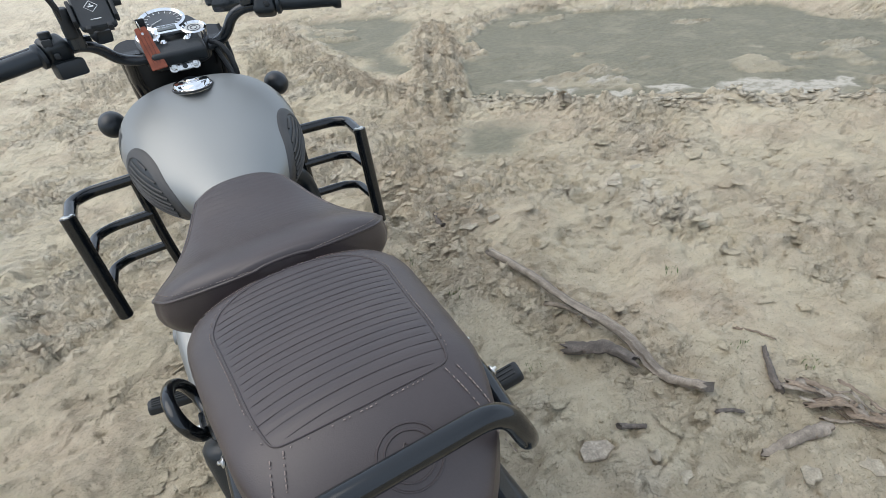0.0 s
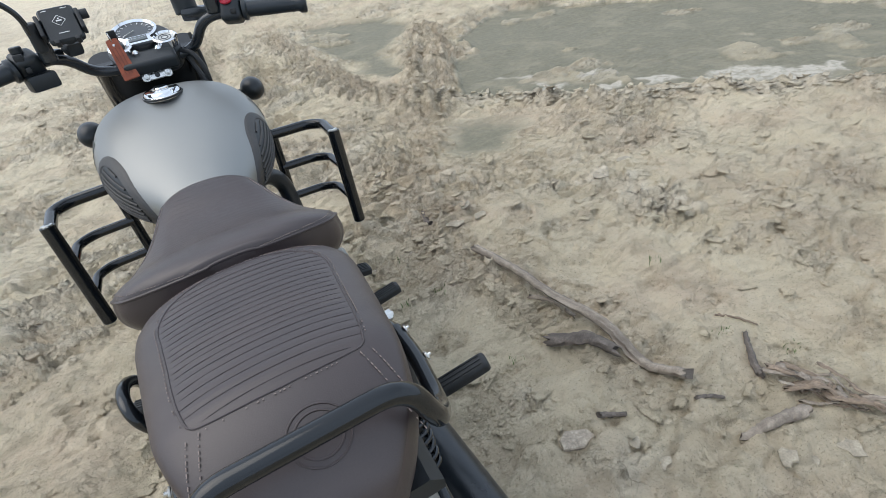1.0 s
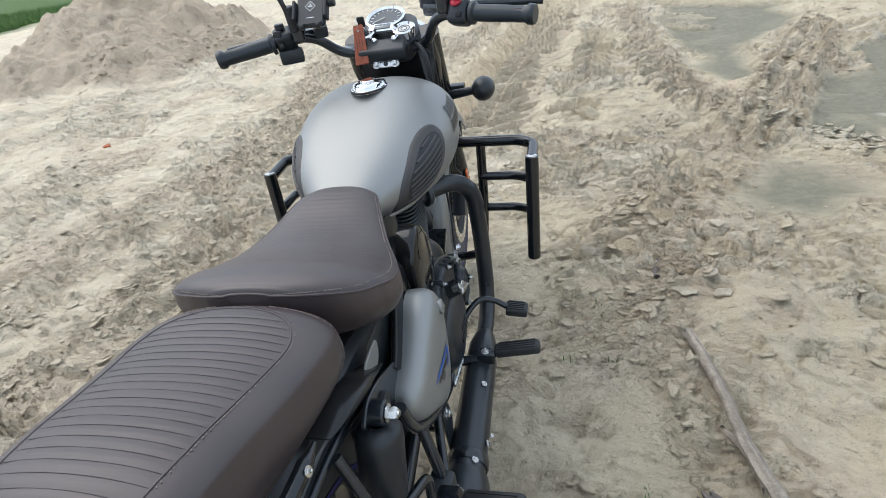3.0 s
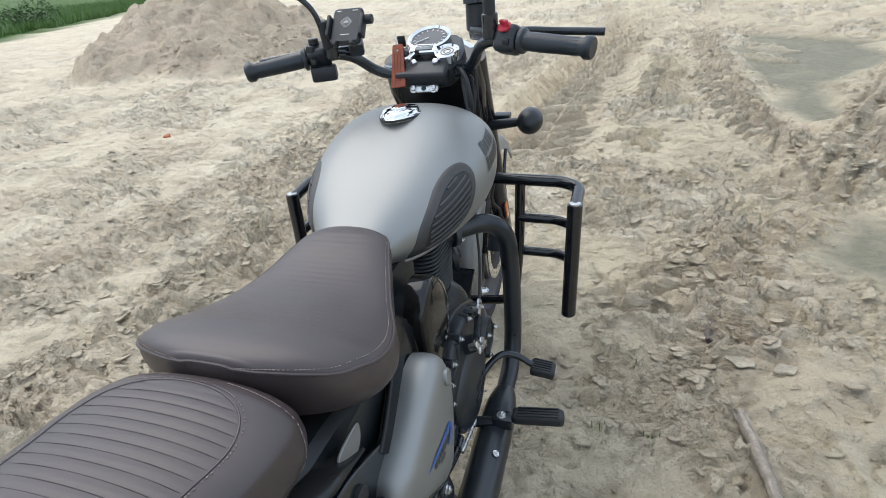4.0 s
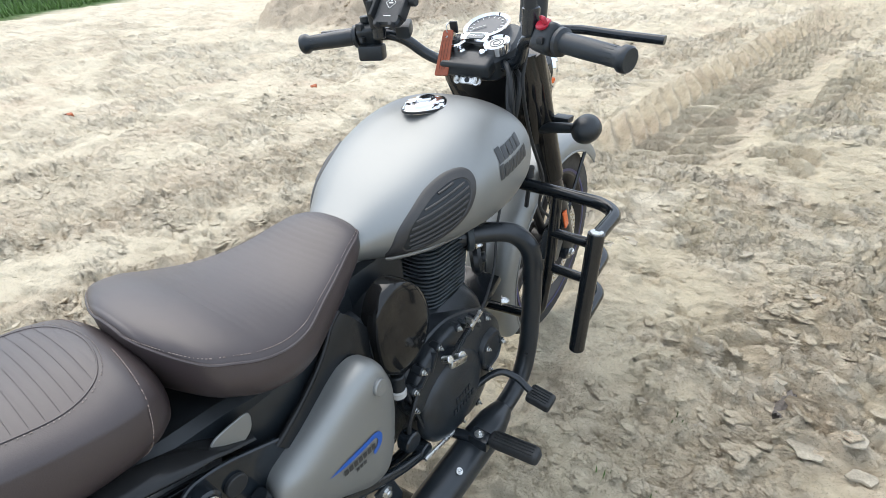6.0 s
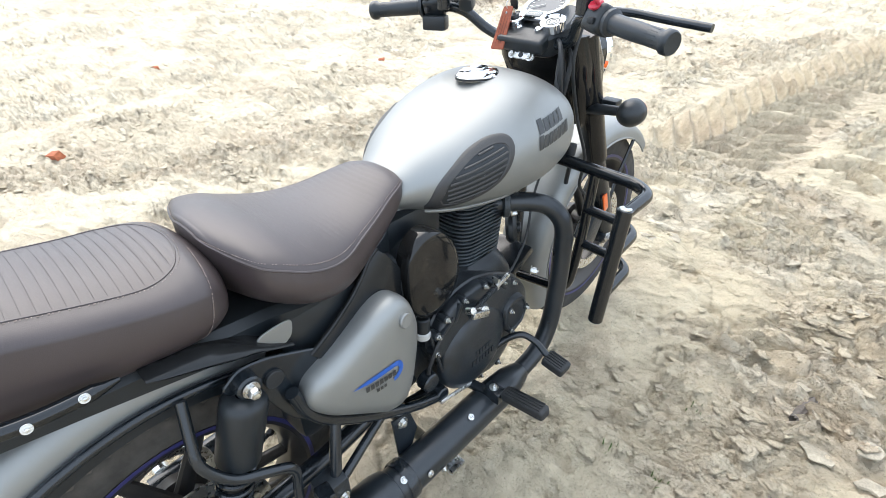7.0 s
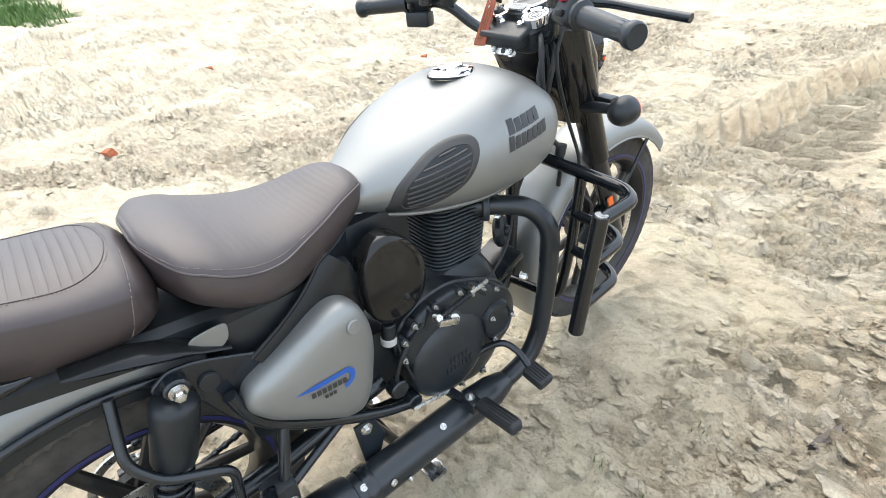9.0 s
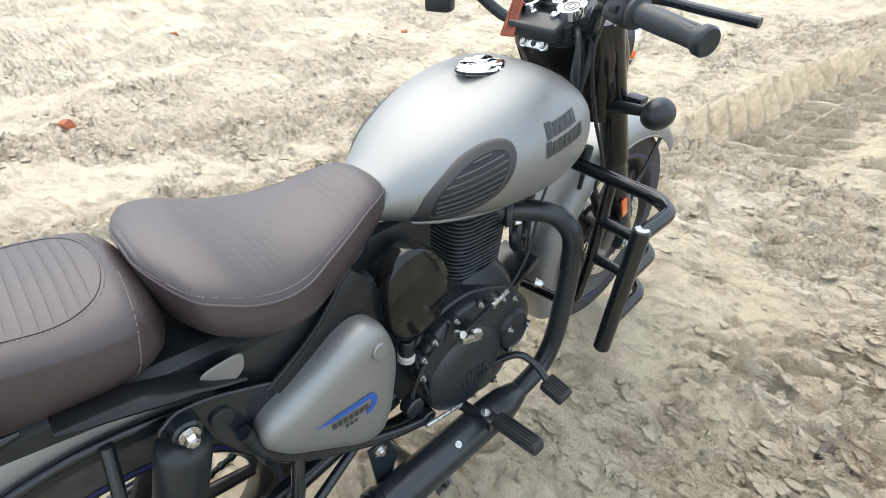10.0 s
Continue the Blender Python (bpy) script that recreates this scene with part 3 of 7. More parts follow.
def mud_material():
    mat = bpy.data.materials.new("river_mud")
    mat.use_nodes = True
    n, l = mat.node_tree.nodes, mat.node_tree.links
    b = n["Principled BSDF"]
    tc = n.new("ShaderNodeTexCoord")

    def tex(scale, detail=5, rough=0.55, distort=0.0):
        t = n.new("ShaderNodeTexNoise")
        t.inputs["Scale"].default_value, t.inputs["Detail"].default_value = scale, detail
        t.inputs["Roughness"].default_value, t.inputs["Distortion"].default_value = rough, distort
        l.new(tc.outputs["Object"], t.inputs["Vector"])
        return t.outputs["Fac"]

    def attr(name):
        a = n.new("ShaderNodeAttribute")
        a.attribute_name = name
        return a.outputs["Fac"]

    def mix(fac, a, c):
        m = n.new("ShaderNodeMixRGB")
        for i, v in ((0, fac), (1, a), (2, c)):
            if isinstance(v, (int, float)):
                m.inputs[i].default_value = v
            elif isinstance(v, tuple):
                m.inputs[i].default_value = (*v, 1)
            else:
                l.new(v, m.inputs[i])
        return m.outputs["Color"]

    def span(v, a, c, lo=0.0, hi=1.0):
        m = n.new("ShaderNodeMapRange")
        m.inputs["From Min"].default_value, m.inputs["From Max"].default_value = a, c
        m.inputs["To Min"].default_value, m.inputs["To Max"].default_value = lo, hi
        m.clamp = True
        l.new(v, m.inputs["Value"])
        return m.outputs[0]

    def calc(op, a, c):
        m = n.new("ShaderNodeMath")
        m.operation = op
        for i, v in ((0, a), (1, c)):
            if isinstance(v, (int, float)):
                m.inputs[i].default_value = v
            else:
                l.new(v, m.inputs[i])
        return m.outputs[0]
    broad, mid, fine, grit = tex(0.8, 4), tex(3.4, 7, 0.66, 0.5), tex(24, 7, 0.70, 0.3), tex(170, 5, 0.75)
    red = tex(1.7, 5, 0.6)
    vor = n.new("ShaderNodeTexVoronoi")
    vor.feature, vor.inputs["Scale"].default_value = "DISTANCE_TO_EDGE", 5.2
    wob = n.new("ShaderNodeTexNoise")
    wob.inputs["Scale"].default_value, wob.inputs["Detail"].default_value = 6.0, 5
    l.new(tc.outputs["Object"], wob.inputs["Vector"])
    add = n.new("ShaderNodeMixRGB")
    add.blend_type, add.inputs[0].default_value = "LINEAR_LIGHT", 0.16
    l.new(tc.outputs["Object"], add.inputs[1])
    l.new(wob.outputs["Color"], add.inputs[2])
    l.new(add.outputs["Color"], vor.inputs["Vector"])
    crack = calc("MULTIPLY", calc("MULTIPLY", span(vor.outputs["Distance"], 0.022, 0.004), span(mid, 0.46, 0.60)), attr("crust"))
    col = mix(span(broad, 0.36, 0.64), SAND_A, SAND_B)
    col = mix(calc("MULTIPLY", attr("dry"), span(mid, 0.25, 0.6, 1.0, 0.5)), col, SAND_DRY)
    col = mix(span(red, 0.48, 0.68, 0, 0.60), col, SAND_RED)
    col = mix(calc("MULTIPLY", span(mid, 0.52, 0.66, 0, 0.60), span(attr("dry"), 0.0, 1.0, 1.0, 0.75)), col, SAND_DAMP)
    col = mix(span(fine, 0.60, 0.72, 0, 0.30), col, SAND_DARK)
    col = mix(span(fine, 0.44, 0.32, 0, 0.45), col, SAND_PALE)
    col = mix(calc("MULTIPLY", attr("crust"), span(mid, 0.35, 0.50)), col, SAND_PALE)
    # brown soil of the bands, plus the shade painted into gouges and print hollows
    col = mix(calc("MULTIPLY", attr("earth_and_shade"), span(fine, 0.36, 0.56, 0.15, 0.85)), col, mix(attr("dry"), EARTH, EARTH_DRY))
    col = mix(calc("MULTIPLY", attr("heap"), span(fine, 0.3, 0.7, 0.95, 0.45)), col, HEAP)
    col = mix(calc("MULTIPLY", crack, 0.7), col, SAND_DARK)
    # cracks round lifted skin with crevice shade put into their colour, and dark grains
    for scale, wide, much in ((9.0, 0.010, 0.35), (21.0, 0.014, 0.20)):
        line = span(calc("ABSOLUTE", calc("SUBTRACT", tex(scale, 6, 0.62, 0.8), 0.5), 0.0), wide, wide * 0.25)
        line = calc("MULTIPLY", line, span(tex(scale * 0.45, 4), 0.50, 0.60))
        line = calc("MULTIPLY", line, span(calc("ADD", calc("ADD", attr("crust"), calc("MULTIPLY", attr("earth_and_shade"), 0.5)), 0.06), 0.0, 0.6))
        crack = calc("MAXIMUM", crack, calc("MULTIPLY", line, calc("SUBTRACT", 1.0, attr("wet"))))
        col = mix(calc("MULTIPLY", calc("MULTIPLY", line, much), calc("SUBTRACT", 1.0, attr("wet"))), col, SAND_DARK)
    col = mix(calc("MULTIPLY", span(tex(75, 3, 0.6), 0.63, 0.71, 0, 0.50), span(mid, 0.40, 0.55)), col, SAND_DARK)
    col = mix(span(tex(48, 3, 0.6), 0.36, 0.27, 0, 0.55), col, SAND_PALE)
    # shelves of dried skin that break off along wandering lines, the ledge shadow painted as a dark line
    shelf = 0.0
    for (sx, sy), count, high, much in (((3.2, 5.2), 7.0, 0.42, 0.16), ((9.0, 14.0), 6.0, 0.22, 0.12)):
        place = n.new("ShaderNodeMapping")
        place.inputs["Scale"].default_value = (sx, sy, sx)
        l.new(tc.outputs["Object"], place.inputs["Vector"])
        t = n.new("ShaderNodeTexNoise")
        t.inputs["Scale"].default_value, t.inputs["Detail"].default_value, t.inputs["Roughness"].default_value = 1.0, 3, 0.5
        l.new(place.outputs[0], t.inputs["Vector"])
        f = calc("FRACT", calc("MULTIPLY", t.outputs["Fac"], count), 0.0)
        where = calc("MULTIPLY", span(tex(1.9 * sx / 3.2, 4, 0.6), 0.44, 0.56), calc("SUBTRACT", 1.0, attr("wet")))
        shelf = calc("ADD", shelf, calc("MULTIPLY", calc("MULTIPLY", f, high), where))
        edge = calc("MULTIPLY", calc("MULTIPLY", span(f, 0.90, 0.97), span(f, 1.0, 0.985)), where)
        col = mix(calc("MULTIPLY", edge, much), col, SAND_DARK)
    col = mix(calc("MULTIPLY", attr("wet"), span(mid, 0.2, 0.5, 0.75, 1.0)), col, mix(span(fine, 0.4, 0.65), WETMUD, WETMUD_B))
    col = mix(calc("MULTIPLY", attr("scum"), span(fine, 0.62, 0.48, 0.35, 1.0)), col, SCUM)
    col = mix(attr("turf"), col, mix(span(fine, 0.3, 0.7), (0.035, 0.075, 0.016), (0.10, 0.17, 0.04)))
    spk = mix(span(grit, 0.57, 0.69, 0, 0.70), col, (0.09, 0.072, 0.052))
    spk = mix(span(grit, 0.40, 0.28, 0, 0.45), spk, (0.60, 0.55, 0.45))
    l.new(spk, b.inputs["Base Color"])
    l.new(calc("SUBTRACT", span(mid, 0.2, 0.8, 0.98, 0.86), calc("MULTIPLY", attr("wet"), 0.25)), b.inputs["Roughness"])
    b.inputs["Specular IOR Level"].default_value = 0.3
    h = calc("ADD", calc("ADD", calc("MULTIPLY", fine, 1.0), calc("MULTIPLY", grit, 0.26)), shelf)
    # small broken plates: each cell stands at its own height
    for scale, much in ((15.0, 0.34), (38.0, 0.20)):
        plates = n.new("ShaderNodeTexVoronoi")
        plates.inputs["Scale"].default_value = scale
        l.new(add.outputs["Color"], plates.inputs["Vector"])
        tone = n.new("ShaderNodeRGBToBW")
        l.new(plates.outputs["Color"], tone.inputs[0])
        h = calc("ADD", h, calc("MULTIPLY", calc("MULTIPLY", tone.outputs[0], much), span(mid, 0.42, 0.58)))
    h = calc("SUBTRACT", h, calc("MULTIPLY", crack, 0.5))
    h = calc("MULTIPLY", h, calc("SUBTRACT", 1.0, calc("MULTIPLY", attr("wet"), 0.7)))
    h = calc("MULTIPLY", h, calc("SUBTRACT", 1.0, calc("MULTIPLY", attr("dry"), 0.28)))
    bn = n.new("ShaderNodeBump")
    bn.inputs["Strength"].default_value, bn.inputs["Distance"].default_value = 1.0, 0.030
    l.new(h, bn.inputs["Height"])
    l.new(bn.outputs["Normal"], b.inputs["Normal"])
    return mat


SAND_A, SAND_B, SAND_DRY, SAND_RED = (0.600, 0.514, 0.362), (0.700, 0.606, 0.432), (0.735, 0.645, 0.485), (0.620, 0.480, 0.350)
SAND_DAMP, SAND_DARK, SAND_PALE, EARTH = (0.420, 0.358, 0.252), (0.115, 0.090, 0.062), (0.74, 0.655, 0.505), (0.49, 0.400, 0.290)
EARTH_DRY = (0.46, 0.375, 0.270)
SCUM = (0.50, 0.455, 0.375)
HEAP, WETMUD, WETMUD_B = (0.42, 0.33, 0.24), (0.172, 0.160, 0.110), (0.225, 0.206, 0.142)
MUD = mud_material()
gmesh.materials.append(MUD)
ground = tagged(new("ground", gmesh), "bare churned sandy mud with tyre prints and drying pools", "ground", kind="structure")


# ---- loose crumbs, flakes and clods of dried mud ----
def pieces(name, label, shape, faces, places, kinds):
    """Many little pieces of mud in one mesh, each with the surface kinds of the place where it lies."""
    k, m = shape.shape[:2]
    pts = shape + places[:, None, :]
    size = faces.shape[1]
    faces = (faces[None] + (np.arange(k) * m)[:, None, None]).reshape(-1, size).astype(np.int32)
    data = bpy.data.meshes.new(name)
    data.vertices.add(k * m)
    data.vertices.foreach_set("co", pts.astype(np.float32).ravel())
    data.loops.add(faces.size)
    data.loops.foreach_set("vertex_index", faces.ravel())
    data.polygons.add(len(faces))
    data.polygons.foreach_set("loop_start", np.arange(0, faces.size, size, dtype=np.int32))
    data.update(calc_edges=True)
    for key, values in kinds.items():
        data.attributes.new(key, "FLOAT", "POINT").data.foreach_set("value", np.repeat(values, m).astype(np.float32))
    data.materials.append(MUD)
    return tagged(new(name, data), label, kind="stuff")


def turned_about(shape, tip_x, tip_y, turn):
    """The shapes tipped about both axes and turned about the upright."""
    x, y, z = shape[..., 0], shape[..., 1], shape[..., 2]
    c, s = np.cos(tip_y)[:, None], np.sin(tip_y)[:, None]
    x, z = x * c + z * s, -x * s + z * c
    c, s = np.cos(tip_x)[:, None], np.sin(tip_x)[:, None]
    y, z = y * c - z * s, y * s + z * c
    c, s = np.cos(turn)[:, None], np.sin(turn)[:, None]
    return np.stack([x * c - y * s, x * s + y * c, z], 2)


def scatter():
    rng = np.random.default_rng(11)
    # crumbs: bent twenty-sided lumps
    g = (1 + 5 ** 0.5) / 2
    ico = np.array([(-1, g, 0), (1, g, 0), (-1, -g, 0), (1, -g, 0), (0, -1, g), (0, 1, g), (0, -1, -g), (0, 1, -g), (g, 0, -1), (g, 0, 1), (-g, 0, -1), (-g, 0, 1)]) / 1.902
    tri = np.array([(0, 11, 5), (0, 5, 1), (0, 1, 7), (0, 7, 10), (0, 10, 11), (1, 5, 9), (5, 11, 4), (11, 10, 2), (10, 7, 6), (7, 1, 8), (3, 9, 4), (3, 4, 2), (3, 2, 6), (3, 6, 8), (3, 8, 9), (4, 9, 5), (2, 4, 11), (6, 2, 10), (8, 6, 7), (9, 8, 1)])
    n = 130000
    r = 0.35 + 9.5 * rng.random(n) ** 1.35
    a = rng.uniform(-0.55, math.pi + 0.75, n)
    x, y = 0.1 + r * np.cos(a) * 0.8, 0.9 + r * np.sin(a)
    z, wet, earth_and_shade, crust, grass, heap, dry, scum = terrain(x, y)
    clump = np.clip(fbm(x * 1.9, y * 1.9, 101, 3) + 0.08, 0, 1)
    chance = (0.10 + 0.95 * earth_and_shade * (0.4 + clump) + 0.35 * clump + 0.5 * heap) * (1 - wet)
    pick = rng.random(n) < np.clip(chance, 0, 1) * 0.40
    x, y, z, dry, heap, earth_and_shade = x[pick], y[pick], z[pick], dry[pick], heap[pick], earth_and_shade[pick]
    k = len(x)
    size = 0.0022 + 0.0085 * rng.random(k) ** 5 + 0.0009 * np.hypot(x, y - 0.5) + 0.03 * heap * rng.random(k) ** 3
    shape = ico[None] * rng.uniform(0.6, 1.35, (k, 12, 1)) * np.stack([rng.uniform(0.7, 1.5, k), rng.uniform(0.6, 1.1, k), rng.uniform(0.3, 0.65, k)], 1)[:, None, :] * size[:, None, None]
    shape = turned_about(shape, rng.normal(0, 0.2, k), rng.normal(0, 0.2, k), rng.uniform(0, 6.28, k))
    none = np.zeros(k)
    pieces("mud_crumbs", "scattered crumbs and clods of dried mud", shape, tri, np.stack([x, y, z + size * 0.1], 1), {"wet": none, "earth_and_shade": earth_and_shade * 0.8, "crust": none, "turf": none, "heap": heap, "dry": dry, "scum": none})
    # flakes: broken thin plates with ragged outlines, lifted on one side
    n = 90000
    r = 0.4 + 6.5 * rng.random(n) ** 1.15
    a = rng.uniform(-0.5, math.pi + 0.6, n)
    x, y = 0.1 + r * np.cos(a) * 0.85, 0.9 + r * np.sin(a)
    z, wet, earth_and_shade, crust, grass, heap, dry, scum = terrain(x, y)
    rim = 1 - step(0.03, 0.20, along(x, y, POOL_EDGE)[0])
    calm = along(x, y, LUG_TRACK)[0] > 0.55
    clump = np.clip(fbm(x * 2.4, y * 2.4, 111, 3) + 0.10, 0, 1)
    chance = (0.004 + 0.16 * crust * (0.3 + clump) + 0.9 * earth_and_shade * (0.15 + clump)) * calm * (1 - wet) + 0.5 * rim
    pick = rng.random(n) < np.clip(chance, 0, 1) * 0.62
    x, y, z, dry, earth_and_shade, crust, rim = x[pick], y[pick], z[pick], dry[pick], earth_and_shade[pick], crust[pick], rim[pick]
    k, m = len(x), 10
    size = 0.007 + 0.029 * rng.random(k) ** 3 + 0.0012 * np.hypot(x, y - 0.5) + 0.02 * rim
    ang = np.linspace(0, 2 * math.pi, m, endpoint=False)[None] + rng.uniform(-0.25, 0.25, (k, m))
    rad = rng.uniform(0.35, 1.2, (k, m)) * size[:, None]
    ox, oy = np.cos(ang) * rad * rng.uniform(0.9, 1.5, (k, 1)), np.sin(ang) * rad * rng.uniform(0.5, 1.0, (k, 1))
    thick = (0.0025 + 0.10 * size * rng.uniform(0.5, 1.2, k))[:, None]
    curl = 3.0 * (ox ** 2 + oy ** 2)
    rough = rng.normal(0, 0.06, (k, m)) * thick
    low = np.stack([ox * 0.86, oy * 0.86, curl - thick * 0.6], 2)
    high = np.stack([ox, oy, curl + thick * 0.4 + rough], 2)
    inner = np.stack([ox * 0.6, oy * 0.6, 0.36 * curl + thick * 0.55], 2)
    mid = np.stack([np.zeros((k, 1)), np.zeros((k, 1)), thick * 0.5], 2)
    shape = np.concatenate([low, high, inner, mid], 1)
    i = np.arange(m)
    j = (i + 1) % m
    fan = []
    for p, q in ((0, m), (m, 2 * m)):
        fan += [np.stack([p + i, p + j, q + j], 1), np.stack([p + i, q + j, q + i], 1)]
    fan.append(np.stack([2 * m + i, 2 * m + j, np.full(m, 3 * m)], 1))
    # the lifted side mostly faces back along the ruts
    shape = turned_about(shape, -np.abs(rng.normal(0.12, 0.14, k)), rng.normal(0, 0.11, k), rng.normal(0.2, 0.8, k))
    none = np.zeros(k)
    pieces("mud_flakes", "thin lifted flakes of dried mud skin", shape, np.concatenate(fan), np.stack([x, y, z + 0.002 + 0.04 * size], 1),
           {"wet": none, "earth_and_shade": earth_and_shade * 0.45, "crust": np.maximum(crust * 0.6, rim), "turf": none, "heap": none, "dry": dry, "scum": none})


scatter()


# ---- motorcycle, upright on its centre stand ----
bike = tagged(new("motorcycle"), "silver-grey classic motorcycle with brown leatherette seats parked on mud", "motorcycle")
bike.matrix_world = pose(0.0216, 0, 0, 0, 0, 1.3)
REAR, FRONT = Vector((0, 0.455, 0.322)), Vector((0, 1.884, 0.339))

# tank: stations along the bike of half width, top, foot and widest height
T_Y = [0.955, 0.966, 0.985, 1.02, 1.10, 1.20, 1.30, 1.39, 1.45, 1.495, 1.528, 1.540]
T_W = [0.020, 0.045, 0.064, 0.088, 0.146, 0.184, 0.197, 0.191, 0.174, 0.138, 0.085, 0.030]
T_TOP = [0.820, 0.832, 0.845, 0.864, 0.908, 0.952, 0.979, 0.978, 0.957, 0.930, 0.898, 0.875]
T_FOOT = [0.805, 0.794, 0.783, 0.770, 0.748, 0.730, 0.720, 0.724, 0.742, 0.770, 0.803, 0.835]
T_MID = [0.813, 0.813, 0.814, 0.818, 0.830, 0.843, 0.850, 0.852, 0.853, 0.853, 0.853, 0.853]
tank_w, tank_top, tank_foot, tank_mid = spline(T_Y, T_W), spline(T_Y, T_TOP), spline(T_Y, T_FOOT), spline(T_Y, T_MID)


def tank_ring(y, sides=56, grow=0.0):
    w, t, f, m = tank_w(y) + grow, tank_top(y) + grow, tank_foot(y), tank_mid(y)
    ring = []
    for k in range(sides):
        a = 2 * math.pi * k / sides
        c, s = math.cos(a), math.sin(a)
        if s >= 0:
            ring.append((w * math.copysign(abs(c) ** 0.79, c), y, m + (t - m) * abs(s) ** 0.92))
        else:
            ring.append((w * math.copysign(abs(c) ** 0.60, c) * (1 - 0.10 * abs(s) ** 2), y, m - (m - f) * abs(s) ** 0.85))
    return ring


def tank_side(y, z, side=1, grow=0.0):
    """The place on the tank's flank at a length and height."""
    w, t, f, m = tank_w(y), tank_top(y), tank_foot(y), tank_mid(y)
    if z >= m:
        s = min(0.999, max(0, (z - m) / (t - m))) ** (1 / 0.92)
        x = w * math.cos(math.asin(s)) ** 0.79
    else:
        s = min(0.999, max(0, (m - z) / (m - f))) ** (1 / 0.85)
        x = w * math.cos(math.asin(s)) ** 0.60 * (1 - 0.10 * s ** 2)
    return Vector((side * (x + grow), y, z))


def build_tank():
    bm = bmesh.new()
    ys = [0.955 + (1.540 - 0.955) * (0.5 - 0.5 * math.cos(math.pi * i / 54)) for i in range(55)]
    loft(bm, [tank_ring(y) for y in ys])
    tank = part("fuel_tank", bm, SILVER, bike, "matt silver-grey teardrop fuel tank")
    # rolled seam along the foot
    bm = bmesh.new()
    line = [Vector((tank_w(y) * math.cos(1.12) ** 0.60 * (1 - 0.10 * math.sin(1.12) ** 2) + 0.004, y, tank_mid(y) - (tank_mid(y) - tank_foot(y)) * math.sin(1.22) ** 0.85)) for y in ys[2:-3]]
    line = line + [Vector((-q.x, q.y, q.z)) for q in reversed(line)]
    sweep(bm, line, 0.0052, 10)
    part("seam", bm, SILVER, tank)
    # knee pads with ribs
    outline = smooth_path([(1.036, 0.790, 0), (1.056, 0.839, 0), (1.107, 0.883, 0), (1.160, 0.907, 0), (1.200, 0.911, 0), (1.212, 0.896, 0), (1.202, 0.865, 0), (1.176, 0.828, 0), (1.136, 0.801, 0), (1.088, 0.780, 0), (1.050, 0.774, 0), (1.036, 0.790, 0)], 6)[:-1]
    cy, cz = 1.135, 0.846
    for side in (1, -1):
        bm = bmesh.new()
        rows = []
        for k, lift in ((1.0, -0.004), (1.0, 0.002), (0.975, 0.0045), (0.93, 0.0055), (0.80, 0.0055), (0.775, 0.0030), (0.72, 0.0022), (0.5, 0.0022), (0.25, 0.0022), (0.02, 0.0022)):
            rows.append([tank_side(cy + (q.x - cy) * k, cz + (q.y - cz) * k, side, lift) for q in outline])
        loft(bm, rows, cap=False)
        pad = part("knee_pad", bm, PADRUBBER, tank, "ribbed dark rubber knee pad")
        # darker sheet between the ribs: groove shade put into its colour
        bm = bmesh.new()
        rows = []
        for k in (0.77, 0.6, 0.4, 0.2, 0.02):
            rows.append([tank_side(cy + (q.x - cy) * k, cz + (q.y - cz) * k, side, 0.0032) for q in outline])
        loft(bm, rows, cap=False)
        part("pad_groove_shade", bm, PLASTIC, pad)
        slope = 0.30
        for i in range(9):
            off = -0.044 + i * 0.0102
            bm = bmesh.new()
            pts = []
            for j in range(41):
                y = 1.03 + 0.19 * j / 40
                z = cz + off + slope * (y - cy)
                inner = [(cy + (q.x - cy) * 0.74, cz + (q.y - cz) * 0.74) for q in outline]
                odd = False
                for (ax, ay), (bx, by) in zip(inner, inner[1:] + inner[:1]):
                    if (ay > z) != (by > z) and y < (bx - ax) * (z - ay) / (by - ay) + ax:
                        odd = not odd
                if odd:
                    pts.append(tank_side(y, z, side, 0.0036))
            if len(pts) > 2:
                sweep(bm, pts, 0.0026, 8)
                part("rib", bm, PADRUBBER, pad)
            else:
                bm.free()
    # maker's lettering as two rows of plain slanted blocks
    for side in (1, -1):
        for row, (y0, count, z0, width, high) in enumerate(((1.284, 5, 0.891, 0.0160, 0.024), (1.278, 7, 0.859, 0.0140, 0.025))):
            for i in range(count):
                bm = bmesh.new()
                a = y0 + i * (width + 0.0030)
                grid = []
                for u in range(4):
                    grid.append([tank_side(a + width * u / 3 + 0.10 * high * v / 3, z0 + 0.10 * (a - y0) + width * 0.1 * u / 3 + high * v / 3 * (1.15 if i == 0 else 1.0), side, 0.0012) for v in range(4)])
                loft(bm, grid, cap=False, closed=False)
                part("badge_block", bm, INK, tank)
    # chrome filler cap
    base = Vector((0.0, 1.305, tank_top(1.305) - 0.002))
    tilt = pose(0, 0, 0, -3)
    m = Matrix.Translation(base) @ tilt
    bm = bmesh.new()
    oval = [(0.041 * math.sin(a) * (1 - 0.16 * math.cos(a)), -0.055 * math.cos(a)) for a in (2 * math.pi * k / 40 for k in range(40))]
    rings = []
    for k, h in ((1.06, -0.004), (1.06, 0.002), (1.02, 0.0035), (0.98, 0.0035), (0.94, 0.0095), (0.88, 0.0120), (0.55, 0.0138), (0.15, 0.0142)):
        rings.append([m @ Vector((x * k, y * k, h)) for x, y in oval])
    loft(bm, rings)
    cap = part("filler_cap", bm, CHROME, tank, "polished chrome fuel filler cap")
    bm = bmesh.new()
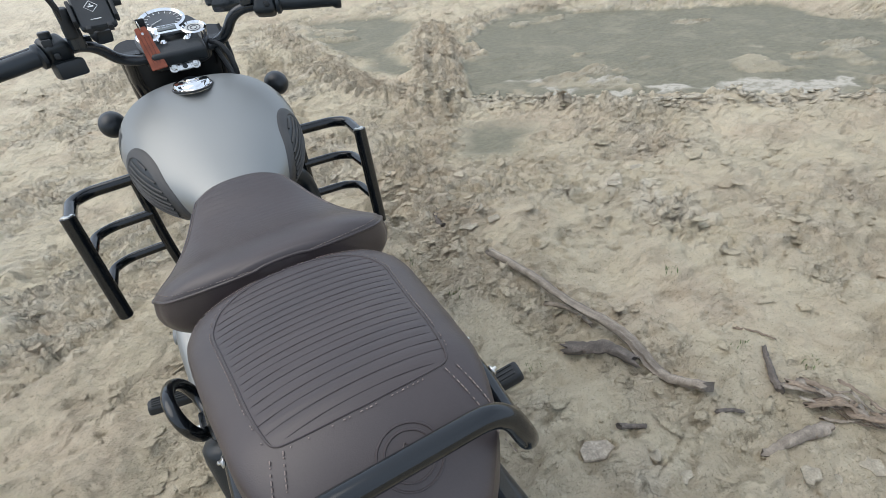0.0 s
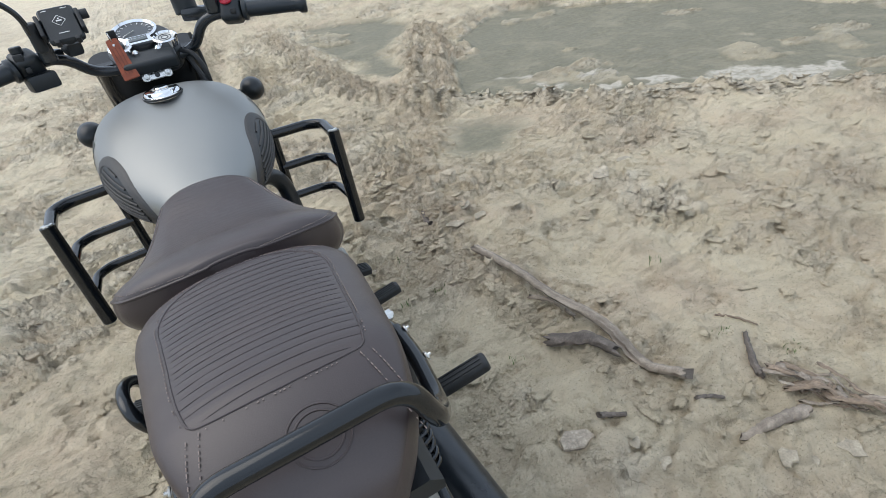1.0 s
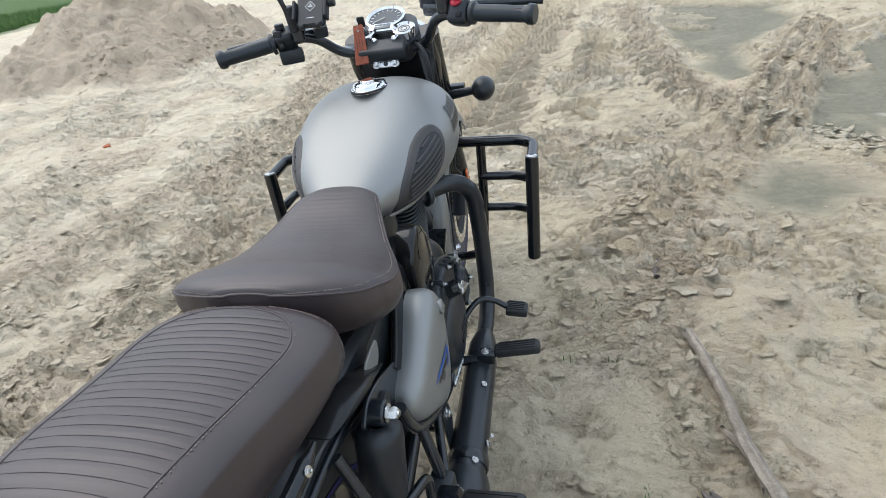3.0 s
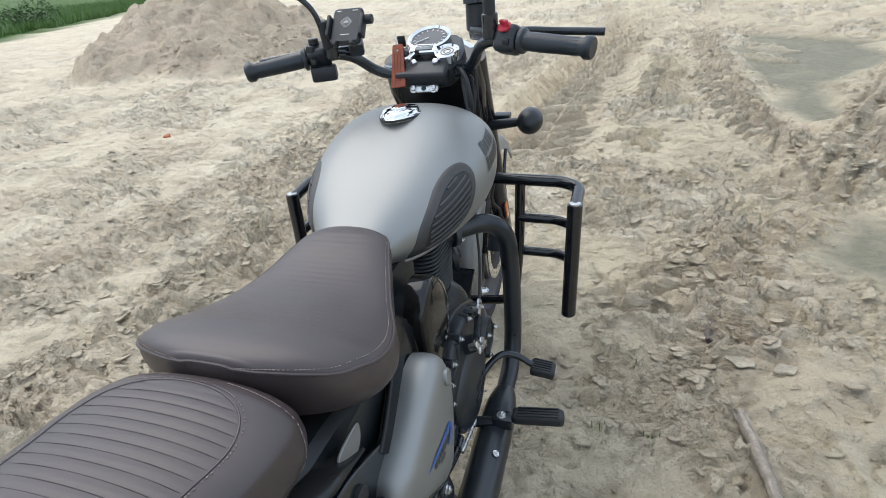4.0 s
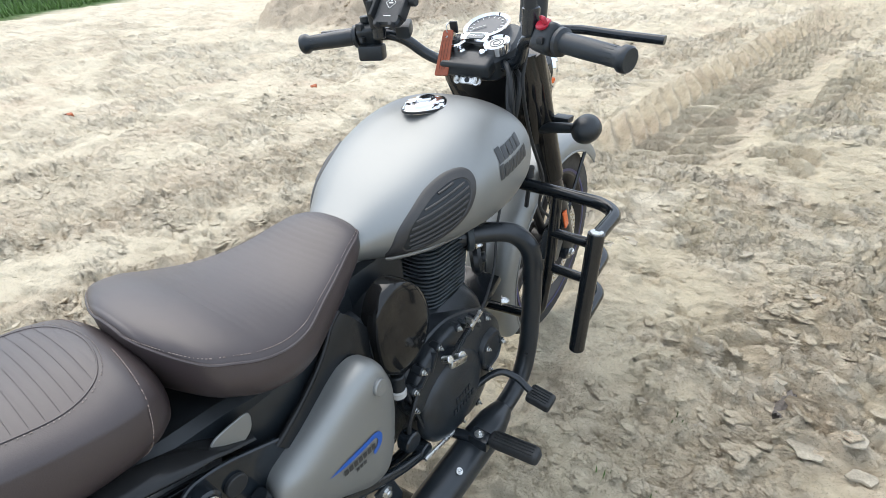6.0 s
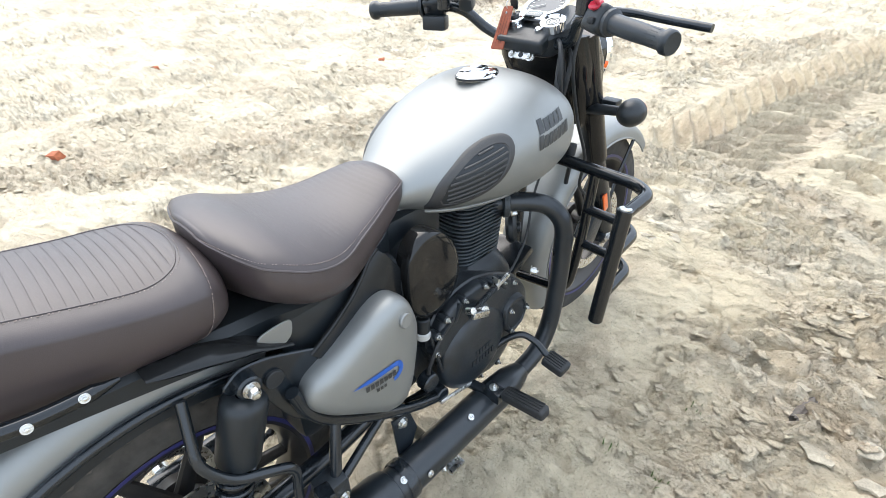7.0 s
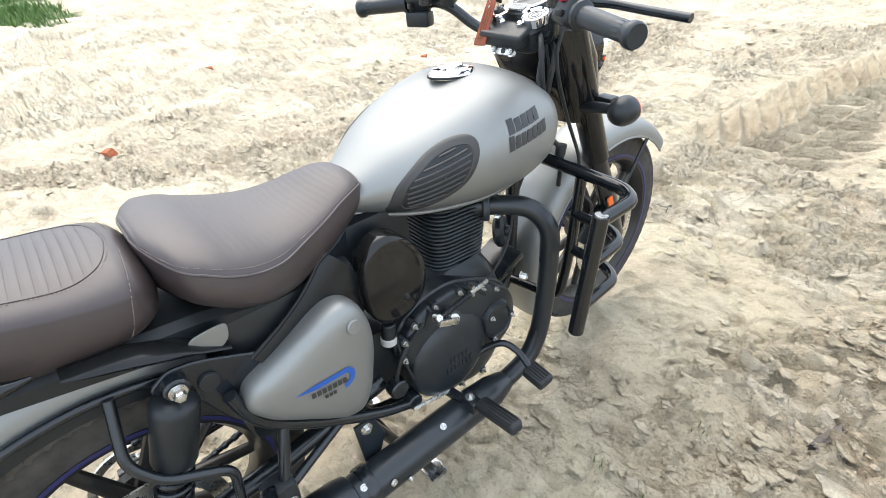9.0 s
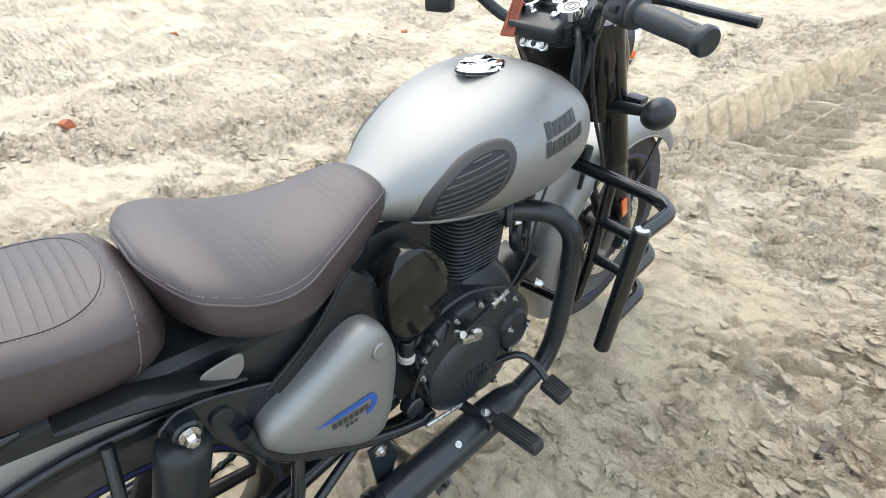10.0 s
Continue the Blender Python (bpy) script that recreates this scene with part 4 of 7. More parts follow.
    wing = rounded([(-0.019, -0.010), (-0.010, 0.022), (0.010, 0.022), (0.019, -0.010), (0.008, -0.022), (-0.008, -0.022)], 0.006, 4)
    plate(bm, [(p.x, p.y) for p in wing], 0.006, m @ pose(0, 0.004, 0.0125), 0.002)
    part("lock_flap", bm, CHROME, cap)
    bm = bmesh.new()
    rings = []
    for k, h in ((1.10, -0.003), (1.10, 0.0012), (1.04, 0.0016)):
        rings.append([m @ Vector((x * k, y * k, h)) for x, y in oval])
    loft(bm, rings, cap=False)
    part("gasket", bm, RUBBER, cap)
    return tank


fuel_tank = build_tank()


# ---- seats ----
S_Y = [0.6186, 0.6215, 0.628, 0.645, 0.684, 0.737, 0.79, 0.85, 0.90, 0.95, 0.985, 1.005, 1.016, 1.0215]
S_W = [0.032, 0.056, 0.085, 0.135, 0.171, 0.1765, 0.1625, 0.1335, 0.1128, 0.0935, 0.079, 0.062, 0.044, 0.030]
S_TOP = [0.891, 0.897, 0.900, 0.902, 0.896, 0.875, 0.858, 0.851, 0.855, 0.866, 0.870, 0.864, 0.853, 0.843]
S_EDGE = [0.888, 0.884, 0.879, 0.8680, 0.851, 0.8276, 0.8155, 0.819, 0.828, 0.8415, 0.847, 0.845, 0.842, 0.840]
S_FOOT = [0.800, 0.798, 0.795, 0.785, 0.760, 0.735, 0.720, 0.718, 0.734, 0.758, 0.780, 0.794, 0.805, 0.815]
P_Y = [0.185, 0.195, 0.215, 0.25, 0.30, 0.36, 0.42, 0.48, 0.53, 0.565, 0.593, 0.611, 0.622, 0.628]
P_W = [0.030, 0.050, 0.072, 0.097, 0.115, 0.124, 0.132, 0.139, 0.143, 0.141, 0.131, 0.112, 0.080, 0.040]
P_TOP = [0.842, 0.868, 0.889, 0.914, 0.934, 0.931, 0.918, 0.906, 0.900, 0.897, 0.890, 0.877, 0.860, 0.842]
P_EDGE = [0.835, 0.855, 0.872, 0.890, 0.903, 0.897, 0.884, 0.872, 0.863, 0.855, 0.847, 0.840, 0.834, 0.828]
P_FOOT = [0.805, 0.792, 0.782, 0.772, 0.765, 0.760, 0.757, 0.756, 0.756, 0.759, 0.768, 0.780, 0.795, 0.810]


def cushion(name, label, ys, ws, tops, edges, feet, panel, pitch, bow, depth):
    """A padded seat: rounded sides, a domed top and stitched pleats across the panel."""
    w, t, e, f = spline(ys, ws), spline(ys, tops), spline(ys, edges), spline(ys, feet)
    y0, y1, half, first, last = panel
    rows, sides = [], 72
    count = int((ys[-1] - ys[0]) / 0.0021)
    for i in range(count + 1):
        run = i / count
        y = ys[0] + (ys[-1] - ys[0]) * (0.1 * run + 0.9 * (0.5 - 0.5 * math.cos(math.pi * run)))
        ring = []
        for k in range(sides):
            a = 2 * math.pi * k / sides
            c, s = math.cos(a), math.sin(a)
            if s >= 0:
                x = w(y) * math.copysign(abs(c) ** 0.9, c)
                z = e(y) + (t(y) - e(y)) * abs(s) ** 1.05
                if abs(x) < half(y) and first <= y <= last:
                    q = (y + bow * (x / half(y)) ** 2) / pitch
                    dip = abs(q - round(q)) * pitch
                    fade = min(1, (half(y) - abs(x)) / 0.008)
                    z -= depth * math.exp(-(dip / 0.0018) ** 2) * fade
                ring.append((x, y, z))
            else:
                x = w(y) * math.copysign(abs(c) ** 0.42, c) * (1 + 0.05 * math.sin(math.pi * abs(s)) - 0.10 * abs(s) ** 3)
                ring.append((x, y, e(y) - (e(y) - f(y)) * abs(s) ** 1.0))
        rows.append(ring)
    bm = bmesh.new()
    loft(bm, rows)
    seat = part(name, bm, LEATHER, bike, label, angle=60)
    return seat, w, t, e, f


def stitches(parent, line, gap=0.0050, length=0.0034, r=0.0006):
    """A row of thread stitches along a line, in one mesh."""
    bm = bmesh.new()
    run = 0.0
    for a, b in zip(line, line[1:]):
        d = (b - a).length
        while run < d:
            p = a + (b - a) * (run / d)
            q = a + (b - a) * (min(run + length, d) / d)
            if (q - p).length > 0.0008:
                sweep(bm, [p, q], r, 5)
            run += gap
        run -= d
    tagged(part("stitching", bm, THREAD, parent, "pale thread stitching"), "pale thread stitching", kind="stuff")


panel_half = spline([0.25, 0.292, 0.306, 0.3485, 0.409, 0.47, 0.522, 0.56, 0.58, 0.60], [0.02, 0.055, 0.0810, 0.0895, 0.0955, 0.1020, 0.1055, 0.0880, 0.055, 0.02])
seat, sw, st, se, sf = cushion("rider_seat", "brown leatherette sprung rider seat with pleated top", S_Y, S_W, S_TOP, S_EDGE, S_FOOT,
                               (0, 0, lambda y: 0.86 * spline(S_Y, S_W)(y), 0.71, 0.985), 0.0125, -0.012, 0.00038)
pillion, pw, pt, pe, pf = cushion("pillion_seat", "brown leatherette pillion seat with pleated panel and stitched border", P_Y, P_W, P_TOP, P_EDGE, P_FOOT,
                                  (0, 0, panel_half, 0.297, 0.578), 0.0138, 0.003, 0.0010)


def pillion_skin(side, y, f):
    """A place on the pillion's skin at a length, from the crown (0) down the flank to near the foot (1)."""
    e, t, w, foot = pe(y), pt(y), pw(y), pf(y)
    if f < 0.45:
        a = (1 - f / 0.45) * math.pi / 2
        return Vector((side * (w * math.cos(a) ** 0.9 + 0.0008), y, e + (t - e) * math.sin(a) ** 1.05 + 0.0008))
    d = math.sin((f - 0.45) / 0.55 * math.pi / 2 * 0.86)
    x = w * math.cos(math.asin(d)) ** 0.42 * (1 + 0.05 * math.sin(math.pi * d) - 0.10 * d ** 3)
    return Vector((side * (x + 0.0012), y, e - (e - foot) * d))


def seat_trim():
    # piped and stitched edge right round the rider seat
    def crown(x, y, lift):
        c = min(0.999, abs(x) / sw(y)) ** (1 / 0.9)
        return Vector((x, y, se(y) + (st(y) - se(y)) * math.sqrt(1 - c * c) ** 1.05 + lift))

    def edge(frac, lift):
        run = [0.6190 + (1.0212 - 0.6190) * (0.5 - 0.5 * math.cos(math.pi * i / 130)) for i in range(131)]
        right = [crown(frac * sw(y), y, lift) for y in reversed(run)]
        back = [crown(frac * sw(run[0]) * (1 - 2 * i / 24), run[0], lift) for i in range(1, 24)]
        return right + back + [crown(-frac * sw(y), y, lift) for y in run]
    bm = bmesh.new()
    sweep(bm, edge(0.992, 0.0002), 0.0024, 8)
    part("piping", bm, LEATHER, seat)
    stitches(seat, edge(0.950, 0.0010))
    # border of the pillion panel
    def top(x, y, lift=0.0012):
        e, t, w = pe(y), pt(y), pw(y)
        c = min(0.999, abs(x) / w) ** (1 / 0.9)
        return Vector((x, y, e + (t - e) * math.sqrt(1 - c * c) ** 1.05 + lift))
    half = [(0.0, 0.291), (0.040, 0.2925), (0.066, 0.2955), (0.0790, 0.3000), (0.0845, 0.3120), (0.0905, 0.3485), (0.0965, 0.409), (0.1030, 0.470), (0.1065, 0.5224), (0.0894, 0.560), (0.0529, 0.581), (0.0, 0.589)]
    border = smooth_path([(x, y, 0) for x, y in half] + [(-x, y, 0) for x, y in reversed(half[:-1])], 5)
    loop = [Vector((p.x, p.y, 0)) for p in border] + [Vector((border[0].x, border[0].y, 0))]
    fine = []
    for a, b in zip(loop, loop[1:]):
        for i in range(4):
            fine.append(a.lerp(b, i / 4))
    fine.append(loop[-1])
    for grow, lift in ((1.0, 0.0012),):
        bm = bmesh.new()
        sweep(bm, [top(q.x * grow, q.y, lift - 0.0010) for q in fine], 0.0011, 6)
        part("piping", bm, LEATHER, pillion)
    stitches(pillion, [top(q.x * 1.035, 0.43 + (q.y - 0.43) * 1.03, 0.0012) for q in fine])
    # seams from the panel's rear corners down the flanks, and round the front
    for side in (1, -1):
        for dx in (-0.006, 0.006):
            stitches(pillion, [top(side * (0.080 + dx + 0.022 * i / 14), 0.292 - 0.075 * i / 14, 0.0012) for i in range(15)])
        stitches(pillion, [pillion_skin(side, 0.604 - 0.056 * (i / 24) ** 1.3, i / 24) for i in range(2, 25)])
    # round embossed maker's stamp as plain rings
    for r in (0.026, 0.020):
        bm = bmesh.new()
        sweep(bm, [top(0.012 + r * math.cos(a) * 1.05, 0.243 + r * math.sin(a) * 0.85, 0.0003) for a in np.linspace(0, 2 * math.pi, 33)], 0.0010, 6, cap=False)
        part("embossed_ring", bm, LEATHER, pillion)
    bm = bmesh.new()
    sweep(bm, [top(0.012 - 0.012, 0.240, 0.0003), top(0.012, 0.252, 0.0003), top(0.012 + 0.012, 0.240, 0.0003)], 0.0012, 6)
    part("embossed_mark", bm, LEATHER, pillion)


def creases(parent, w, t, e, half, first, last, pitch, bow, width=0.00028):
    """The sewn line at the bottom of each pleat, crease shade put into its colour."""
    k = math.ceil((first + 0.002) / pitch)
    while k * pitch < last - 0.002:
        pts = []
        for i in range(37):
            y = k * pitch
            for _ in range(3):
                x = half(y) * 0.985 * (-1 + 2 * i / 36)
                y = k * pitch - bow * (x / half(y)) ** 2
            if first - 0.004 < y < last + 0.004:
                c = min(0.999, abs(x) / w(y)) ** (1 / 0.9)
                pts.append(Vector((x, y, e(y) + (t(y) - e(y)) * math.sqrt(1 - c * c) ** 1.05 - 0.0004)))
        if len(pts) > 3:
            bm = bmesh.new()
            sweep(bm, pts, width, 5)
            part("pleat_crease_shade", bm, PLEAT, parent)
        k += 1


creases(seat, sw, st, se, lambda y: 0.86 * sw(y), 0.71, 0.985, 0.0125, -0.012, 0.00014)
creases(pillion, pw, pt, pe, panel_half, 0.297, 0.578, 0.0138, 0.003)
seat_trim()


# ---- wheels ----
def wheel(name, hub, radius, width, rim, label, tread=64, spokes=10):
    top = new(name)
    top.parent = bike
    tagged(top, label)
    m = Matrix.Translation(hub) @ pose(0, 0, 0, 0, 90, 0)
    # tyre: round section with tread blocks cut in
    bm = bmesh.new()
    prof = []
    for k in range(25):
        a = math.pi * (k / 24)
        h = -width / 2 * math.cos(a) * (1.0 if 3 < k < 21 else 0.93)
        r = rim + (radius - rim) * math.sin(a) ** 0.42
        prof.append((r, h))
    sides = tread * 4
    cols = []
    for k in range(sides):
        a = 2 * math.pi * k / sides
        col = []
        for i, (r, h) in enumerate(prof):
            cut = 0.0
            if r > radius - 0.030:
                groove = (k + abs(i - 12) // 2) % 4 == 0
                cut = 0.006 if groove or i in (9, 15) else 0.0
            col.append(bm.verts.new(m @ Vector(((r - cut) * math.cos(a), (r - cut) * math.sin(a), h))))
        cols.append(col)
    for k in range(sides):
        a, b = cols[k], cols[(k + 1) % sides]
        for i in range(len(prof) - 1):
            bm.faces.new((a[i], b[i], b[i + 1], a[i + 1]))
    part("tyre", bm, TYRE, top, "dusty black treaded tyre", angle=30)
    bm = bmesh.new()
    w = width * 0.45
    turned(bm, [(rim + 0.010, -w - 0.004), (rim + 0.010, -w), (rim - 0.004, -w + 0.004), (rim - 0.016, -w * 0.5), (rim - 0.020, 0), (rim - 0.016, w * 0.5), (rim - 0.004, w - 0.004), (rim + 0.010, w), (rim + 0.010, w + 0.004),
                (rim - 0.006, w + 0.002), (rim - 0.026, w * 0.5), (rim - 0.030, 0), (rim - 0.026, -w * 0.5), (rim - 0.006, -w - 0.002), (rim + 0.010, -w - 0.004)], m, 72)
    ring = part("rim", bm, ALLOY, top, "black alloy rim with blue edge stripe")
    for s in (1, -1):
        bm = bmesh.new()
        turned(bm, [(rim + 0.0105, s * (w + 0.0045)), (rim + 0.002, s * (w + 0.0040)), (rim + 0.002, s * (w + 0.0025))], m, 72)
        part("rim_stripe", bm, BLUEDARK, ring)
    bm = bmesh.new()
    turned(bm, [(0.012, -0.085), (0.03, -0.083), (0.034, -0.06), (0.06, -0.055), (0.064, -0.03), (0.05, -0.02), (0.05, 0.02), (0.064, 0.03), (0.06, 0.055), (0.034, 0.06), (0.03, 0.083), (0.012, 0.085)], m, 36)
    part("hub", bm, ALLOY, top)
    for i in range(spokes):
        a = 2 * math.pi * (i + 0.5) / spokes
        twist = 0.13 if i % 2 else -0.13
        bm = bmesh.new()
        p = m @ Vector((0.05 * math.cos(a - twist), 0.05 * math.sin(a - twist), 0.012 * (1 if i % 2 else -1)))
        q = m @ Vector(((rim - 0.018) * math.cos(a + twist * 0.5), (rim - 0.018) * math.sin(a + twist * 0.5), 0))
        sweep(bm, [p, p.lerp(q, 0.5), q], (0.019, 0.0135), 10, squash=0.72)
        part("spoke", bm, ALLOY, top)
    return top


rear_wheel = wheel("rear_wheel", REAR, 0.3245, 0.122, 0.236, "black alloy rear wheel with dusty tyre")
front_wheel = wheel("front_wheel", FRONT, 0.340, 0.104, 0.252, "black alloy front wheel with dusty tyre")


def brake_disc(parent, hub, x, r):
    m = Matrix.Translation(hub) @ pose(0, 0, 0, 0, 90, 0)
    bm = bmesh.new()
    turned(bm, [(r - 0.034, x - 0.002), (r, x - 0.002), (r, x + 0.002), (r - 0.034, x + 0.002), (r - 0.034, x - 0.002)], m, 60)
    ring = part("brake_disc", bm, STEEL, parent, "drilled steel brake disc")
    for i in range(20):
        a = 2 * math.pi * i / 20
        bm = bmesh.new()
        disc(bm, 0.0035, 0.0046, m @ Matrix.Translation(((r - 0.017 + 0.006 * (i % 3 - 1)) * math.cos(a), (r - 0.017 + 0.006 * (i % 3 - 1)) * math.sin(a), x - 0.0023)), 8)
        part("drill_hole", bm, PLASTIC, ring)


brake_disc(front_wheel, FRONT, 0.064, 0.150)
brake_disc(rear_wheel, REAR, 0.072, 0.135)


# ---- mudguards ----
def mudguard(name, label, hub, radius, half, drop, start, end, lip=0.004, steps=54):
    """A rolled guard over a wheel from one angle to another (degrees up from straight ahead)."""
    bm = bmesh.new()
    def ring(a, inner):
        row = []
        for k in range(17):
            u = -1 + 2 * k / 16
            x = half * math.sin(u * math.pi / 2) ** 1 if abs(u) < 0.9 else half * math.copysign(1, u)
            r = radius - (drop(a) * abs(u) ** 3.2) - inner
            row.append((hub.x + x * (1 - inner * 2), hub.y + r * math.cos(a), hub.z + r * math.sin(a)))
        return row
    angles = [radians(start + (end - start) * i / steps) for i in range(steps + 1)]
    outer, inner = [ring(a, 0) for a in angles], [ring(a, 0.003) for a in angles]
    loft(bm, [o + list(reversed(i)) for o, i in zip(outer, inner)])
    guard = part(name, bm, SILVER, bike, label)
    return guard, outer


front_guard, fg_rows = mudguard("front_mudguard", "silver-grey rolled front mudguard", FRONT, 0.381, 0.083, lambda a: 0.055, 42, 205)
rear_guard, rg_rows = mudguard("rear_mudguard", "silver-grey deep rear mudguard", REAR, 0.448, 0.105, lambda a: 0.066, 62, 190)
bm = bmesh.new()
loft(bm, [[(x * 0.90, REAR.y + r * math.cos(a), REAR.z + r * math.sin(a)) for x, r in ((0.112, 0.345), (0.112, 0.372), (0.09, 0.395), (0.0, 0.41), (-0.09, 0.395), (-0.112, 0.372), (-0.112, 0.345))] for a in (radians(52 + 130 * i / 40) for i in range(41))], cap=False, closed=False)
part("inner_liner", bm, PLASTIC, rear_guard, "black inner liner of the mudguard")
for row, mat, r in ((0, SILVER, 0.0035), (16, SILVER, 0.0035)):
    bar("rolled_edge", [q[row] for q in fg_rows], r, mat, front_guard, sides=8)
    bar("edge_trim", [(q[row][0] + (0.006 if row else -0.006), q[row][1], q[row][2]) for q in rg_rows], 0.009, BLACK, rear_guard, "black rubber edge trim", sides=10)
    bar("inner_edge", [(q[row][0] * 0.93, REAR.y + (q[row][1] - REAR.y) * 0.965, REAR.z + (q[row][2] - REAR.z) * 0.965) for q in rg_rows], 0.005, PLASTIC, rear_guard, sides=8)


# ---- frame, engine and running gear ----
SIDE = Matrix(((0, 0, 1, 0), (1, 0, 0, 0), (0, 1, 0, 0), (0, 0, 0, 1)))   # plan of (y, z), thick along +x


def at_x(x):
    return Matrix.Translation((x, 0, 0)) @ SIDE


def frame_tubes():
    top = new("frame")
    top.parent = bike
    tagged(top, "black tubular steel frame")
    bar("down_tube", bent_path([(0, 1.47, 0.84), (0, 1.505, 0.70), (0, 1.488, 0.33), (0, 1.40, 0.27)], 0.05), 0.019, BLACK, top)
    bar("spine", [(0, 1.47, 0.80), (0, 1.2, 0.745), (0, 0.96, 0.74)], 0.024, BLACK, top)
    for s in (1, -1):
        bar("cradle_tube", smooth_path([(s * 0.03, 1.45, 0.30), (s * 0.08, 1.32, 0.262), (s * 0.095, 1.1, 0.262), (s * 0.11, 0.92, 0.31), (s * 0.12, 0.87, 0.42)]), 0.014, BLACK, top)
        bar("lower_rail", smooth_path([(s * 0.165, 0.645, 0.63), (s * 0.168, 0.66, 0.575), (s * 0.168, 0.70, 0.515), (s * 0.165, 0.80, 0.43), (s * 0.16, 0.91, 0.355), (s * 0.155, 0.985, 0.315)]), 0.012, BLACK, top)
        bar("hanger_tube", [(s * 0.166, 0.71, 0.51), (s * 0.205, 0.665, 0.395)], 0.0115, BLACK, top)
        bar("hanger_tube", [(s * 0.16, 0.835, 0.42), (s * 0.205, 0.672, 0.385)], 0.0095, BLACK, top)
        bm = bmesh.new()
        outline = rounded([(0.548, 0.700), (0.580, 0.722), (0.612, 0.717), (0.638, 0.708), (0.673, 0.691), (0.712, 0.672), (0.775, 0.640), (0.76, 0.52), (0.672, 0.520), (0.640, 0.560), (0.622, 0.600), (0.606, 0.640), (0.575, 0.655)], 0.012, 4)
        plate(bm, [(p.x, p.y) for p in outline], 0.008, at_x(s * 0.146 - 0.004), 0.0022)
        lug = part("shock_plate", bm, BLACK, top, "pressed black shock absorber mount")
        slug("rubber_plug", 0.0165, 0.008, axis_pose((s * 0.149, 0.628, 0.668), (s, 0, 0)), RUBBER, lug)
        # curved black panel that runs up beside the seat to the air filter
        edge = [(0.150, 0.700, 0.664), (0.148, 0.724, 0.675), (0.142, 0.765, 0.694), (0.135, 0.806, 0.717), (0.127, 0.838, 0.739), (0.119, 0.862, 0.758), (0.112, 0.888, 0.768)]
        bm = bmesh.new()
        rows = []
        for x, y, z in edge:
            face = [(x, y, z), (x + 0.007, y + 0.016, z - 0.016), (x + 0.010, y + 0.045, z - 0.060), (x + 0.006, y + 0.075, z - 0.14)]
            rows.append([(s * q[0], q[1], q[2]) for q in face] + [(s * (q[0] - 0.008), q[1], q[2]) for q in reversed(face)])
        loft(bm, rows)
        panel = part("side_panel", bm, FAIRING, top, "curved glossy black panel beside the seat")
        bar("edge_trim", smooth_path([(s * q[0], q[1], q[2] + 0.002) for q in edge]), 0.0042, FAIRING, panel, sides=10)
        # centre stand pivot bracket
        bm = bmesh.new()
        plate(bm, [(0.835, 0.375), (0.885, 0.372), (0.905, 0.30), (0.875, 0.225), (0.845, 0.235)], 0.006, at_x(s * 0.168 - 0.003), 0.0015)
        stay = part("stand_bracket", bm, CAST, top)
        bolt((s * 0.171, 0.862, 0.352), (s, 0, 0), stay, 0.010, 0.008)
        for y, z, r in ((0.965, 0.385, 0.024), (1.0, 0.315, 0.020)):
            slug("pivot_boss", r, 0.03, axis_pose((s * 0.135, y, z), (s, 0, 0)), BLACK, top)
    # dark infill added under the tank to close a gap, inner box between the side covers and tray under the seats
    box_part("dark_infill", (0.15, 0.17, 0.17), pose(0, 1.02, 0.695), PLASTIC, top, bevel=0.025)
    box_part("battery_box", (0.25, 0.28, 0.30), pose(0, 0.80, 0.585), PLASTIC, top, bevel=0.03)
    bm = bmesh.new()
    rings = []
    for y, w, z0, z1 in ((0.22, 0.10, 0.775, 0.80), (0.40, 0.112, 0.752, 0.785), (0.56, 0.118, 0.725, 0.775), (0.66, 0.118, 0.690, 0.765), (0.80, 0.118, 0.670, 0.735), (0.93, 0.085, 0.70, 0.775), (0.99, 0.05, 0.73, 0.80)):
        rings.append([(w, y, z0), (w, y, z1 - 0.012), (w - 0.014, y, z1), (-w + 0.014, y, z1), (-w, y, z1 - 0.012), (-w, y, z0)])
    loft(bm, rings)
    part("seat_tray", bm, PLASTIC, top, "black moulded tray under the seats")
    for s in (1, -1):
        bm = bmesh.new()
        rings = []
        for y, z0, z1, x in ((0.470, 0.784, 0.788, 0.146), (0.49, 0.772, 0.789, 0.150), (0.515, 0.762, 0.787, 0.153), (0.55, 0.750, 0.780, 0.156), (0.585, 0.738, 0.765, 0.156), (0.615, 0.730, 0.750, 0.153), (0.64, 0.712, 0.730, 0.146), (0.68, 0.690, 0.705, 0.138)):
            zm, h = (z0 + z1) / 2, (z1 - z0) / 2
            rings.append([(s * (x - 0.030 + 0.034 * max(-0.2, math.cos(a))), y, zm + h * math.sin(a)) for a in (2 * math.pi * k / 20 for k in range(20))])
        loft(bm, rings)
        part("side_fairing", bm, FAIRING, top, "smooth black plastic fairing under the seat")
        bm = bmesh.new()
        plate(bm, [(p.x, p.y) for p in rounded([(0.620, 0.722), (0.624, 0.746), (0.652, 0.750), (0.688, 0.750), (0.682, 0.718), (0.665, 0.706), (0.635, 0.712)], 0.014, 4)], 0.004, at_x(s * 0.137 - 0.002), 0.001)
        part("tool_cover", bm, SILVER, top, "silver-grey tool cover under the seat")
    # swing arm, chain run and its guard
    for s in (1, -1):
        bar("swing_arm", [(s * 0.10, 0.955, 0.375), (s * 0.105, 0.70, 0.335), (s * 0.105, 0.425, 0.322)], 0.021, BLACK, top)
        slug("axle_nut", 0.017, 0.02, axis_pose((s * 0.122, REAR.y, REAR.z), (s, 0, 0)), STEEL, top)
